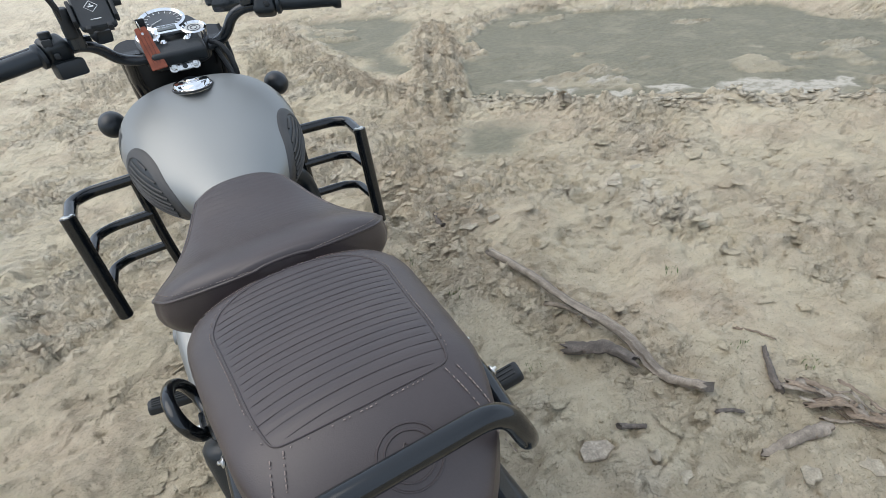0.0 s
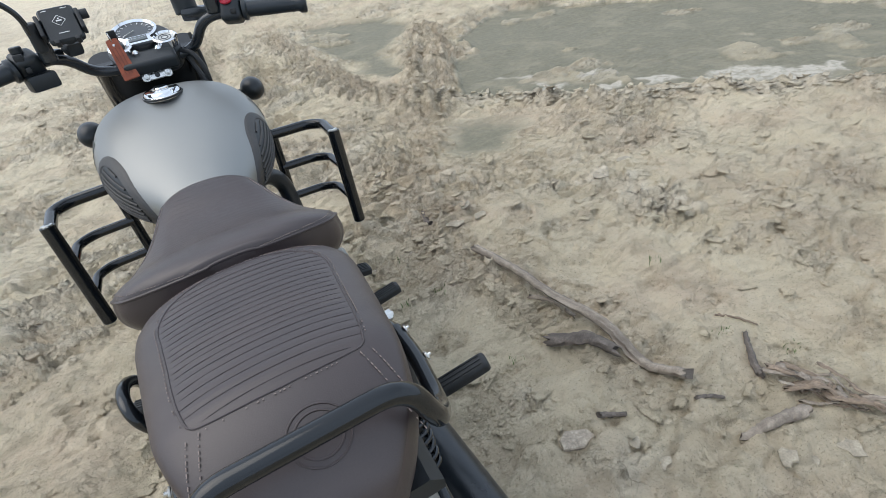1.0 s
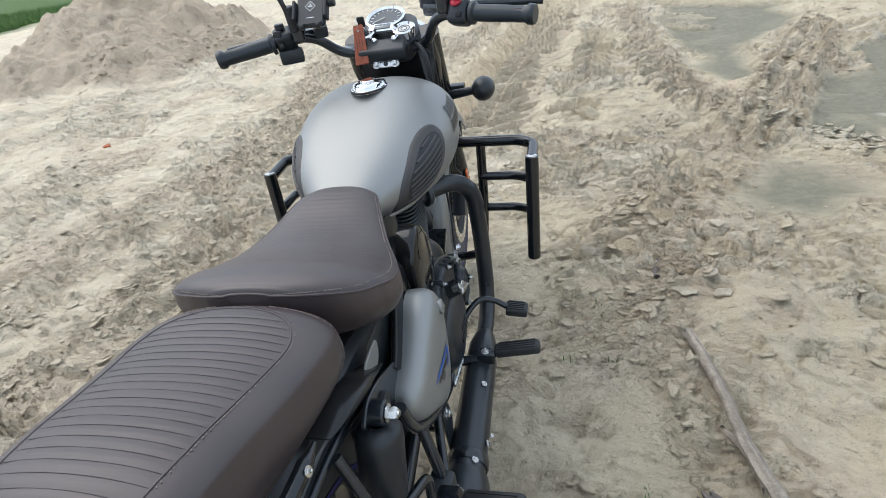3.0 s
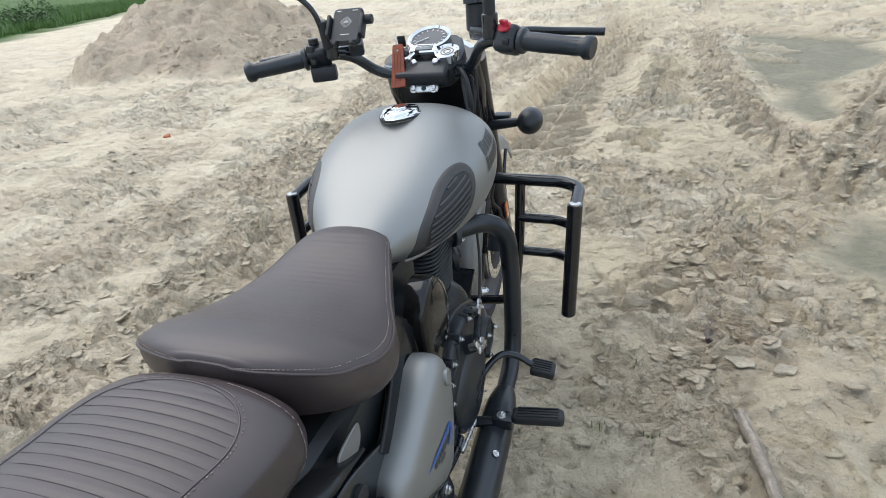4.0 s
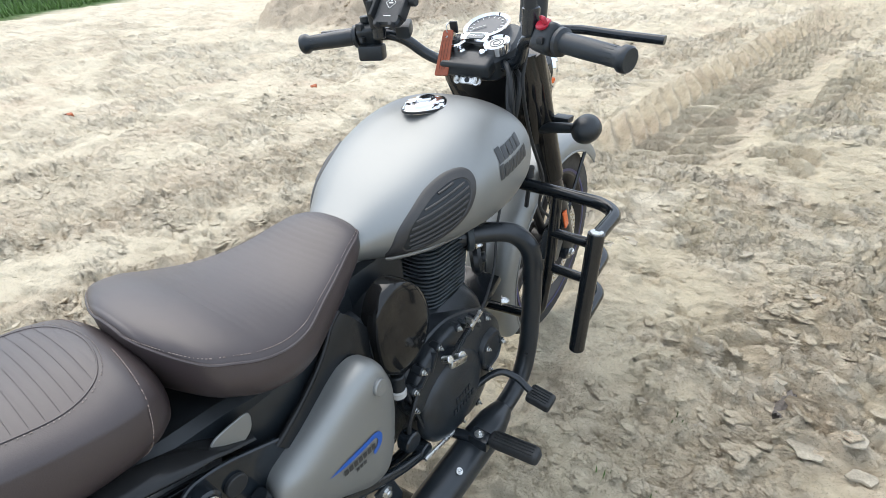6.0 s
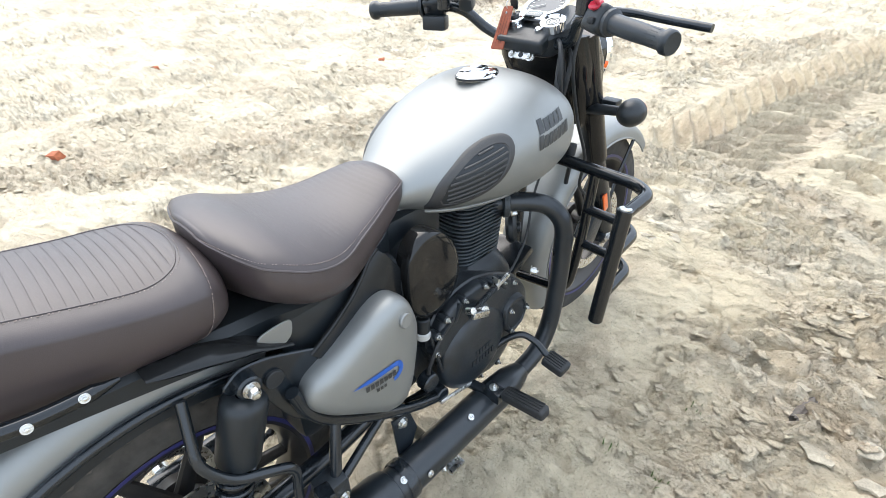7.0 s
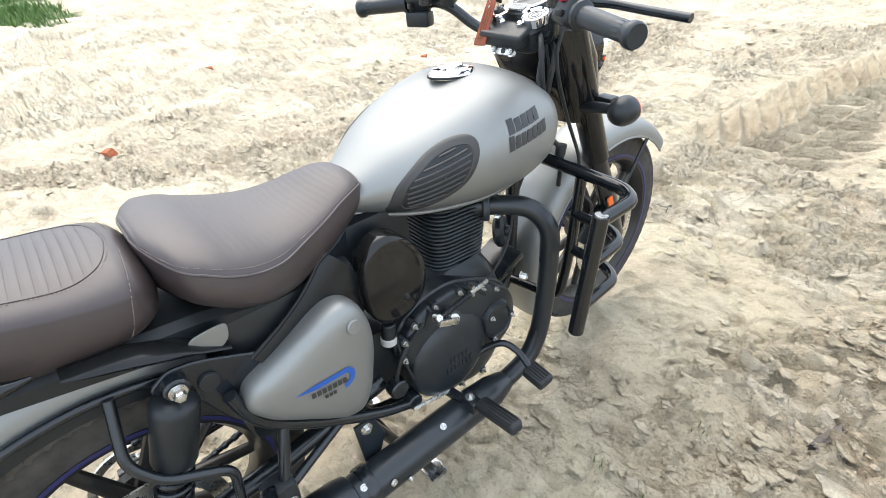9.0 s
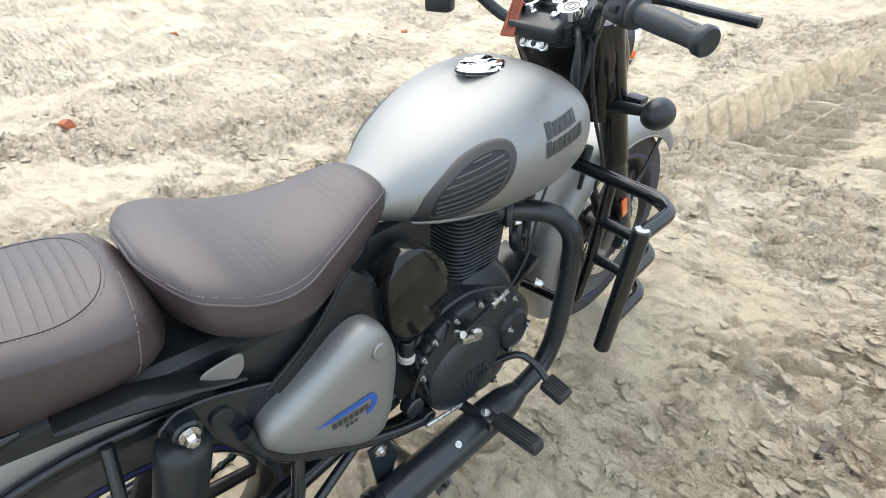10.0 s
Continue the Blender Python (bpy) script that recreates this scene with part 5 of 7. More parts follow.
    bm = bmesh.new()
    turned(bm, [(0.075, -0.003), (0.092, -0.003), (0.092, 0.003), (0.075, 0.003), (0.075, -0.003)], Matrix.Translation(REAR) @ pose(-0.085, 0, 0, 0, 90, 0), 42)
    part("sprocket", bm, STEEL, top)
    chain = new("drive_chain")
    chain.parent = top
    tagged(chain, "oily black drive chain")
    links = {}
    for wide in (0.013, 0.018):
        bm = bmesh.new()
        block(bm, (wide, 0.0150, 0.0105), Matrix.Identity(4), 0.003, 1)
        links[wide] = finish("link", bm, CAST)
    for a, b in ((Vector((-0.085, 0.475, 0.414)), Vector((-0.085, 0.955, 0.418))), (Vector((-0.085, 0.465, 0.232)), Vector((-0.085, 0.955, 0.338)))):
        count = int((b - a).length / 0.0127)
        for i in range(count):
            ob = new("link", links[0.013 if i % 2 else 0.018])
            ob.parent = chain
            ob.matrix_basis = Matrix.Translation(a.lerp(b, (i + 0.5) / count)) @ pose(0, 0, 0, math.degrees(math.atan2(b.z - a.z, b.y - a.y)))
    return top


frame_body = frame_tubes()


def engine():
    top = new("engine")
    top.parent = bike
    tagged(top, "black air-cooled single-cylinder engine with dusty fins")
    box_part("crankcase", (0.21, 0.33, 0.25), pose(0, 1.16, 0.40), CAST, top, bevel=0.035)
    box_part("gearbox", (0.20, 0.20, 0.19), pose(0, 0.99, 0.42), CAST, top, bevel=0.035)
    slug("crank_bulge", 0.125, 0.20, axis_pose((-0.10, 1.19, 0.40), (1, 0, 0)), CAST, top, sides=40)
    # side cases: a big round clutch cover running out to a lobe with the oil filter cap
    outline = rounded([(0.990, 0.460), (1.006, 0.508), (1.040, 0.540), (1.090, 0.557), (1.155, 0.560), (1.225, 0.532), (1.275, 0.505), (1.315, 0.480), (1.345, 0.435), (1.352, 0.380), (1.335, 0.325), (1.290, 0.300), (1.262, 0.262), (1.215, 0.236), (1.150, 0.246), (1.075, 0.300), (1.015, 0.385)], 0.035, 5)
    for s in (1, -1):
        bm = bmesh.new()
        cy, cz = 1.14, 0.41
        rings = []
        for k, x in ((1.03, 0.085), (1.03, 0.120), (1.0, 0.124), (1.0, 0.142), (0.985, 0.149), (0.955, 0.153), (0.84, 0.158), (0.6, 0.162), (0.3, 0.165), (0.02, 0.166)):
            rings.append([(s * x, cy + (p.x - cy) * k, cz + (p.y - cz) * k) for p in outline])
        loft(bm, rings)
        cover = part("side_case", bm, CAST, top, "black cast engine side cover with zinc bolts")
        bm = bmesh.new()
        turned(bm, [(0.118, 0.145), (0.115, 0.158), (0.106, 0.168), (0.085, 0.176), (0.05, 0.181), (0.0001, 0.183)], Matrix.Translation((0, 1.118, 0.385)) @ pose(0, 0, 0, 0, 90 * s, 0), 52)
        part("clutch_dome", bm, CAST, cover)
        bm = bmesh.new()
        pad = rounded([(1.222, 0.440), (1.250, 0.462), (1.300, 0.455), (1.322, 0.395), (1.300, 0.352), (1.245, 0.352), (1.218, 0.395)], 0.018, 4)
        rings = []
        for k, x in ((1.06, 0.140), (1.0, 0.166), (0.93, 0.174), (0.80, 0.176), (0.76, 0.173), (0.4, 0.174), (0.02, 0.174)):
            rings.append([(s * x, 1.268 + (p.x - 1.268) * k, 0.406 + (p.y - 0.406) * k) for p in pad])
        loft(bm, rings)
        part("filter_cap", bm, CAST, cover)
        # cast webs and bolt bosses
        for y, z, ang in ((1.03, 0.512, 35), (1.062, 0.528, 60), (1.19, 0.535, -60), (1.225, 0.515, -50)):
            box_part("web", (0.022, 0.045, 0.010), pose(s * 0.150, y, z, ang), CAST, cover, bevel=0.004)
        for y, z in ((1.028, 0.530), (0.998, 0.500), (0.992, 0.452), (1.088, 0.548), (1.160, 0.548), (1.232, 0.520), (1.276, 0.494), (1.018, 0.392), (1.075, 0.312), (1.150, 0.258), (1.225, 0.250)):
            slug("bolt_boss", 0.0105, 0.024, axis_pose((s * 0.132, y, z), (s, 0, 0)), CAST, cover, sides=14)
            bolt((s * 0.156, y, z), (s, 0, 0), cover, 0.0046, 0.007)
        for y, z in ((1.240, 0.434), (1.248, 0.362), (1.310, 0.405)):
            slug("cap_boss", 0.0095, 0.03, axis_pose((s * 0.148, y, z), (s, 0, 0)), CAST, cover, sides=12)
            bolt((s * 0.178, y, z), (s, 0, 0), cover, 0.0048, 0.007)
        for row, (count, z) in enumerate(((5, 0.392), (7, 0.366))):
            for i in range(count):
                box_part("raised_block", (0.003, 0.0080, 0.017), pose(s * 0.1830, 1.125 + (i - (count - 1) / 2) * 0.0120, z), CAST, cover, bevel=0.001)
    # clutch boss, lever and cable
    slug("clutch_boss", 0.021, 0.050, axis_pose((0.145, 1.112, 0.503), (0.9, 0, 0.45)), CAST, top, sides=28)
    arm = box_part("clutch_arm", (0.010, 0.058, 0.016), pose(0.205, 1.083, 0.540, -24), STEEL, top, "zinc-plated clutch lever", bevel=0.003)
    for y, z, r in ((1.104, 0.525, 0.0125), (1.062, 0.552, 0.0085)):
        slug("pivot", r, 0.022, axis_pose((0.184, y, z), (0.9, 0, 0.45)), STEEL, arm, sides=20)
    bm = bmesh.new()
    a, b = Vector((0.196, 1.072, 0.556)), Vector((0.166, 1.225, 0.545))
    spiral = []
    for i in range(161):
        f = i / 160
        c = a.lerp(b, 0.12 + 0.50 * f)
        spiral.append(c + Vector((0.8, 0.2, 0.1)).normalized() * 0.0065 * math.cos(f * 2 * math.pi * 12) + Vector((0.0, 0.08, 1.0)).normalized() * 0.0065 * math.sin(f * 2 * math.pi * 12))
    sweep(bm, spiral, 0.0015, 5)
    part("return_spring", bm, CAST, top)
    box_part("cable_stop", (0.02, 0.008, 0.030), pose(0.166, 1.185, 0.548), STEEL, top, bevel=0.002)
    bar("cable_adjuster", [a.lerp(b, 0.66), a.lerp(b, 0.85), a.lerp(b, 1.08)], 0.0058, STEEL, top, sides=8)
    bar("clutch_cable", smooth_path([a, b, (0.152, 1.30, 0.575), (0.145, 1.335, 0.62), (0.135, 1.365, 0.70), (0.12, 1.44, 0.80), (0.105, 1.50, 0.93), (0.10, 1.49, 1.03)]), 0.0032, RUBBER, top, sides=8)
    bar("lower_hose", smooth_path([(0.13, 0.985, 0.55), (0.15, 0.99, 0.47), (0.158, 1.0, 0.41), (0.150, 1.02, 0.35), (0.12, 1.05, 0.29)]), 0.004, RUBBER, top, sides=8)
    bar("upper_hose", smooth_path([(0.152, 1.02, 0.50), (0.158, 0.985, 0.47), (0.155, 0.965, 0.42), (0.14, 0.98, 0.36)]), 0.005, RUBBER, top, sides=8)
    # finned barrel and head
    # cast shoulders that carry the barrel
    bm = bmesh.new()
    rings = []
    for z, w, y0, y1 in ((0.46, 0.118, 1.05, 1.345), (0.505, 0.118, 1.085, 1.330), (0.530, 0.112, 1.110, 1.318), (0.550, 0.100, 1.125, 1.308), (0.562, 0.088, 1.140, 1.300)):
        rings.append([(q.x, q.y, z) for q in rounded([(-w, y0), (w, y0), (w, y1), (-w, y1)], 0.05, 6)])
    loft(bm, rings)
    part("crankcase_shoulder", bm, CAST, top)
    lean = pose(0, 1.236, 0.545, -4)
    barrel = slug("barrel", 0.076, 0.19, lean, FIN, top, "dusty black finned cylinder barrel")
    for i in range(16):
        bm = bmesh.new()
        wx, wy = 0.092 - 0.0004 * (15 - i), 0.090 - 0.0004 * (15 - i)
        sq = rounded([(-wx, -wy), (wx, -wy), (wx, wy), (-wx, wy)], 0.050, 6)
        plate(bm, [(p.x, p.y) for p in sq], 0.0042, lean @ pose(0, 0, 0.012 + i * 0.0103), 0.0012)
        part("cooling_fin", bm, FIN, barrel)
    for i in range(5):
        bm = bmesh.new()
        sq = rounded([(-0.088, -0.092), (0.088, -0.092), (0.088, 0.022), (-0.088, 0.022)], 0.03, 6)
        plate(bm, [(p.x, p.y) for p in sq], 0.007, lean @ pose(0, 0.0, 0.175 + i * 0.0155), 0.0018)
        part("head_fin", bm, FIN, barrel)
    for i in range(7):
        bm = bmesh.new()
        sq = rounded([(-0.080, 0.034), (0.080, 0.034), (0.080, 0.098), (-0.080, 0.098)], 0.026, 6)
        plate(bm, [(p.x, p.y) for p in sq], 0.0062, lean @ pose(0, 0.0, 0.120 + i * 0.0150), 0.0016)
        part("port_fin", bm, FIN, barrel)
    head = box_part("rocker_box", (0.14, 0.17, 0.09), lean @ pose(0, 0.0, 0.215), CAST, top, bevel=0.025)
    for x, y in ((0.075, 0.085), (-0.075, 0.085)):
        slug("head_stud", 0.009, 0.10, lean @ pose(x, y, 0.15), FIN, barrel, sides=10)
    # carburettor side canister with its glossy cover
    can = slug("air_canister", 0.078, 0.20, axis_pose((-0.07, 1.0, 0.655), (1, 0, 0)), PLASTIC, top, sides=36)
    bm = bmesh.new()
    m = at_x(0) @ Matrix.Translation((1.003, 0.656, 0)) @ pose(0, 0, 0, 0, 0, 6)
    oval = [(0.076 * math.cos(a) + 0.004 * math.cos(2 * a), 0.108 * math.sin(a) - 0.006 * math.cos(2 * a)) for a in (2 * math.pi * k / 48 for k in range(48))]
    loft(bm, [[m @ Vector((x * k, y * k, h)) for x, y in oval] for k, h in ((0.99, 0.105), (1.0, 0.132), (0.985, 0.140), (0.95, 0.1445), (0.8, 0.1475), (0.4, 0.149), (0.02, 0.1495))])
    part("filter_cover", bm, GLOSS, top, "oval gloss black air filter cover", angle=50)
    slug("drain_spout", 0.016, 0.04, axis_pose((0.13, 0.975, 0.515), (0, 0.1, 1)), PLASTIC, top)
    slug("drain_clip", 0.018, 0.018, axis_pose((0.131, 0.973, 0.502), (0, 0.1, 1)), GREYCLIP, top, "pale grey hose clip")
    # horn and front mounts
    horn = slug("horn", 0.043, 0.030, axis_pose((0.035, 1.395, 0.555), (0.75, 0.55, 0.1)), PLASTIC, top, "round black horn", sides=32, bevel=0.3)
    slug("horn_boss", 0.014, 0.012, axis_pose((0.058, 1.412, 0.558), (0.75, 0.55, 0.1)), CAST, horn)
    box_part("engine_mount", (0.11, 0.10, 0.022), pose(0.05, 1.385, 0.475, 25), BLACK, top)
    bolt((0.125, 1.398, 0.452), (0.9, 0.4, 0), top, 0.009, 0.018)
    return top


engine_body = engine()


def exhaust():
    top = new("exhaust")
    top.parent = bike
    tagged(top, "matt black exhaust pipe and silencer")
    path = smooth_path([(0.055, 1.275, 0.683), (0.105, 1.335, 0.684), (0.160, 1.386, 0.674), (0.197, 1.410, 0.628), (0.207, 1.409, 0.55), (0.212, 1.395, 0.43), (0.214, 1.372, 0.325), (0.214, 1.325, 0.262), (0.212, 1.24, 0.238), (0.212, 1.16, 0.236)], 8)
    bar("header_pipe", path, 0.0240, PIPE, top, sides=26)
    slug("port_collar", 0.037, 0.016, axis_pose((0.082, 1.308, 0.684), (0.68, 0.72, 0)), FIN, top)
    for z in (0.018, -0.020):
        bolt((0.098, 1.33, 0.684 + z * 1.7), (0.68, 0.72, 0), top, 0.0055, 0.012)
    prof = [(0.0235, 0.0), (0.031, 0.02), (0.040, 0.06), (0.0435, 0.12), (0.0435, 0.46), (0.042, 0.475)]
    bm = bmesh.new()
    turned(bm, prof, axis_pose((0.212, 1.255, 0.237), (0.0, -1, 0.004)), 36)
    shield = part("heat_shield", bm, PIPE, top)
    bm = bmesh.new()
    turned(bm, [(0.040, 0.0), (0.050, 0.006), (0.056, 0.03), (0.058, 0.08), (0.058, 0.75), (0.050, 0.80), (0.030, 0.81), (0.028, 0.70)], axis_pose((0.2125, 0.785, 0.238), (0.02, -1, 0.05)), 36)
    part("silencer", bm, PIPE, top, "long matt black silencer")
    bm = bmesh.new()
    turned(bm, [(0.0465, 0), (0.0485, 0.004), (0.0485, 0.024), (0.0465, 0.028)], axis_pose((0.212, 0.83, 0.238), (0, -1, 0.004)), 36)
    part("clamp_band", bm, BLACK, top)
    for y, ang in ((1.019, 60), (0.90, -12), (0.86, 20), (0.80, 60)):
        bolt((0.212 + 0.046 * math.cos(radians(ang)), y, 0.238 + 0.046 * math.sin(radians(ang))), (math.cos(radians(ang)), 0, math.sin(radians(ang))), shield, 0.0055, 0.004)


exhaust()


def side_cover(s):
    outline = rounded([(0.866, 0.706), (0.897, 0.686), (0.916, 0.630), (0.913, 0.572), (0.893, 0.474), (0.866, 0.426), (0.822, 0.432), (0.685, 0.545), (0.655, 0.592), (0.668, 0.632), (0.753, 0.668), (0.822, 0.699)], 0.030, 5)
    cy, cz = 0.81, 0.585
    bm = bmesh.new()
    rings = []
    for k, x in ((0.98, 0.140), (1.0, 0.158), (1.0, 0.168), (0.985, 0.178), (0.95, 0.187), (0.87, 0.195), (0.72, 0.200), (0.5, 0.203), (0.25, 0.2045), (0.02, 0.205)):
        rings.append([(s * x, cy + (p.x - cy) * k, cz + (p.y - cz) * k) for p in outline])
    loft(bm, rings)
    cover = part("side_cover", bm, SILVER, bike, "silver-grey rounded triangular side cover", angle=70)
    m = axis_pose((s * 0.1935, 0.868, 0.660), (s, 0.12, 0.15))
    slug("cover_screw", 0.0150, 0.012, m, SILVER, cover, "large domed cover screw", sides=24)
    slug("screw_recess", 0.0060, 0.002, m @ pose(0, 0, 0.0105), SILVER, cover, sides=18)
    slope = -0.10

    def spot(y, z):
        # the cover's face is nearly flat here
        d = math.hypot((y - cy) / 0.11, (z - cz) / 0.12)
        return Vector((s * (0.2052 - 0.0075 * d ** 2.2 + 0.0012), y, z))
    bm = bmesh.new()
    mid = [Vector((0, 0.736 + 0.096 * i / 10, 0.5845 - 0.004 * i / 10)) for i in range(11)]
    for i in range(1, 13):
        a = math.pi * i / 12
        mid.append(Vector((0, 0.832 + 0.0165 * math.sin(a) - 0.006 * i / 12, 0.5625 + 0.0180 * math.cos(a))))
    left, right = [], []
    for i, q in enumerate(mid):
        d = (mid[min(i + 1, len(mid) - 1)] - mid[max(i - 1, 0)]).normalized()
        nrm = Vector((0, -d.z, d.y))
        wide = 0.0058 * min(1, 0.10 + i / 4)
        left.append(spot(q.y + nrm.y * wide, q.z + nrm.z * wide))
        right.append(spot(q.y - nrm.y * wide, q.z - nrm.z * wide))
    loft(bm, [left, right], cap=False, closed=False)
    part("decal_stripe", bm, BLUE, cover, "blue swoosh decal")
    for row, (y0, z0, count, wide, high) in enumerate(((0.761, 0.5600, 7, 0.0082, 0.0125), (0.784, 0.5430, 3, 0.0064, 0.0085))):
        for i in range(count):
            y = y0 + i * (wide + 0.0022)
            bm = bmesh.new()
            loft(bm, [[spot(y + (wide if u else 0), z0 + slope * (y - y0 + (wide if u else 0)) + v) for v in (0, high)] for u in (0, 1)], cap=False, closed=False)
            part("decal_block", bm, INK, cover)


side_cover(1)
side_cover(-1)


def shock(s):
    top = new("shock_absorber")
    top.parent = bike
    tagged(top, "black rear shock absorber with exposed spring")
    a, b = Vector((s * 0.158, 0.583, 0.697)), Vector((s * 0.150, 0.470, 0.365))
    d = (b - a).normalized()
    m = axis_pose(a + d * 0.022, d)
    bm = bmesh.new()
    turned(bm, [(0.014, -0.004), (0.030, 0.0), (0.0355, 0.006), (0.0370, 0.02), (0.0355, 0.118), (0.033, 0.123), (0.024, 0.122)], m, 32)
    part("shroud", bm, PLASTIC, top, "grey-black cylindrical shock cover")
    eye = slug("top_eye", 0.020, 0.030, axis_pose(a - Vector((s * 0.015, 0, 0)), (s, 0, 0)), BLACK, top)
    bolt(a + Vector((s * 0.016, 0, 0)), (s, 0, 0), top, 0.0098, 0.016)
    bm = bmesh.new()
    side = d.cross(Vector((0, 1, 0))).normalized()
    other = d.cross(side)
    line = []
    for i in range(181):
        f = i / 180
        line.append(a + d * (0.14 + 0.17 * f) + (side * math.cos(f * 2 * math.pi * 9) + other * math.sin(f * 2 * math.pi * 9)) * 0.027)
    sweep(bm, line, 0.0046, 8)
    part("spring", bm, BLACK, top)
    bar("damper", [a + d * 0.1, b], 0.015, CAST, top)
    slug("bottom_eye", 0.020, 0.03, axis_pose(b - Vector((s * 0.015, 0, 0)), (s, 0, 0)), BLACK, top)


shock(1)
shock(-1)


def guard(s):
    top = new("crash_guard")
    top.parent = bike
    tagged(top, "glossy black tubular crash guard with three rungs")

    def x(v):
        return s * v + (0.012 if s < 0 else 0)
    bar("top_tube", bent_path([(x(0.04), 1.495, 0.752), (x(0.335), 1.484, 0.748), (x(0.376), 1.455, 0.746), (x(0.373), 1.352, 0.743)], 0.05), 0.0150, GLOSSTUBE, top)
    bar("inner_post", bent_path([(x(0.227), 1.484, 0.742), (x(0.222), 1.474, 0.56), (x(0.206), 1.462, 0.385), (x(0.05), 1.45, 0.375)], 0.05), 0.0135, GLOSSTUBE, top)
    post = bar("outer_post", [(x(0.3735), 1.347, 0.754), (x(0.368), 1.311, 0.472)], 0.0172, GLOSSTUBE, top, sides=20)
    slug("end_plug", 0.0135, 0.004, axis_pose((x(0.3735), 1.3475, 0.7535), (0, 0.13, 1)), STEEL, post, "small chrome end plug")
    slug("end_plug", 0.0150, 0.004, axis_pose((x(0.368), 1.3108, 0.4725), (0, -0.13, -1)), RUBBER, post)
    for z, ye in ((0.647, 1.334), (0.545, 1.321)):
        bar("rung", bent_path([(x(0.222), 1.476, z), (x(0.325), 1.474, z - 0.002), (x(0.366), 1.445, z - 0.003), (x(0.371), ye, z - 0.004)], 0.045), 0.0125, GLOSSTUBE, top)


GLOSSTUBE = material("gloss_black_tube", (0.005, 0.007, 0.009), 0.16, 0, coat=0.3, spec=0.4, vary=0.2, rough_vary=0.03, dust=0.0)
guard(1)
guard(-1)


def grab_rail():
    top = new("grab_rail")
    top.parent = bike
    tagged(top, "glossy black pillion grab rail")
    hoop = [(0.146, 0.420, 0.811), (0.146, 0.36, 0.814), (0.131, 0.268, 0.825), (0.108, 0.214, 0.885), (0.088, 0.222, 0.936), (-0.084, 0.222, 0.936), (-0.104, 0.214, 0.885), (-0.122, 0.268, 0.825), (-0.130, 0.36, 0.814), (-0.130, 0.420, 0.811)]
    bar("hoop", bent_path(hoop, 0.03), 0.0102, GLOSSTUBE, top, sides=18)
    for s, x in ((1, 0.149), (-1, -0.133)):
        bar("tapered_end", [(x - s * 0.003, 0.418, 0.811), (x - s * 0.003, 0.432, 0.810), (x - s * 0.004, 0.448, 0.8095)], (0.0102, 0.003), GLOSSTUBE, top)
        for y in (0.350, 0.408):
            bolt((x + s * 0.006, y, 0.8165), (s, 0, 0.35), top, 0.0044, 0.003)


grab_rail()


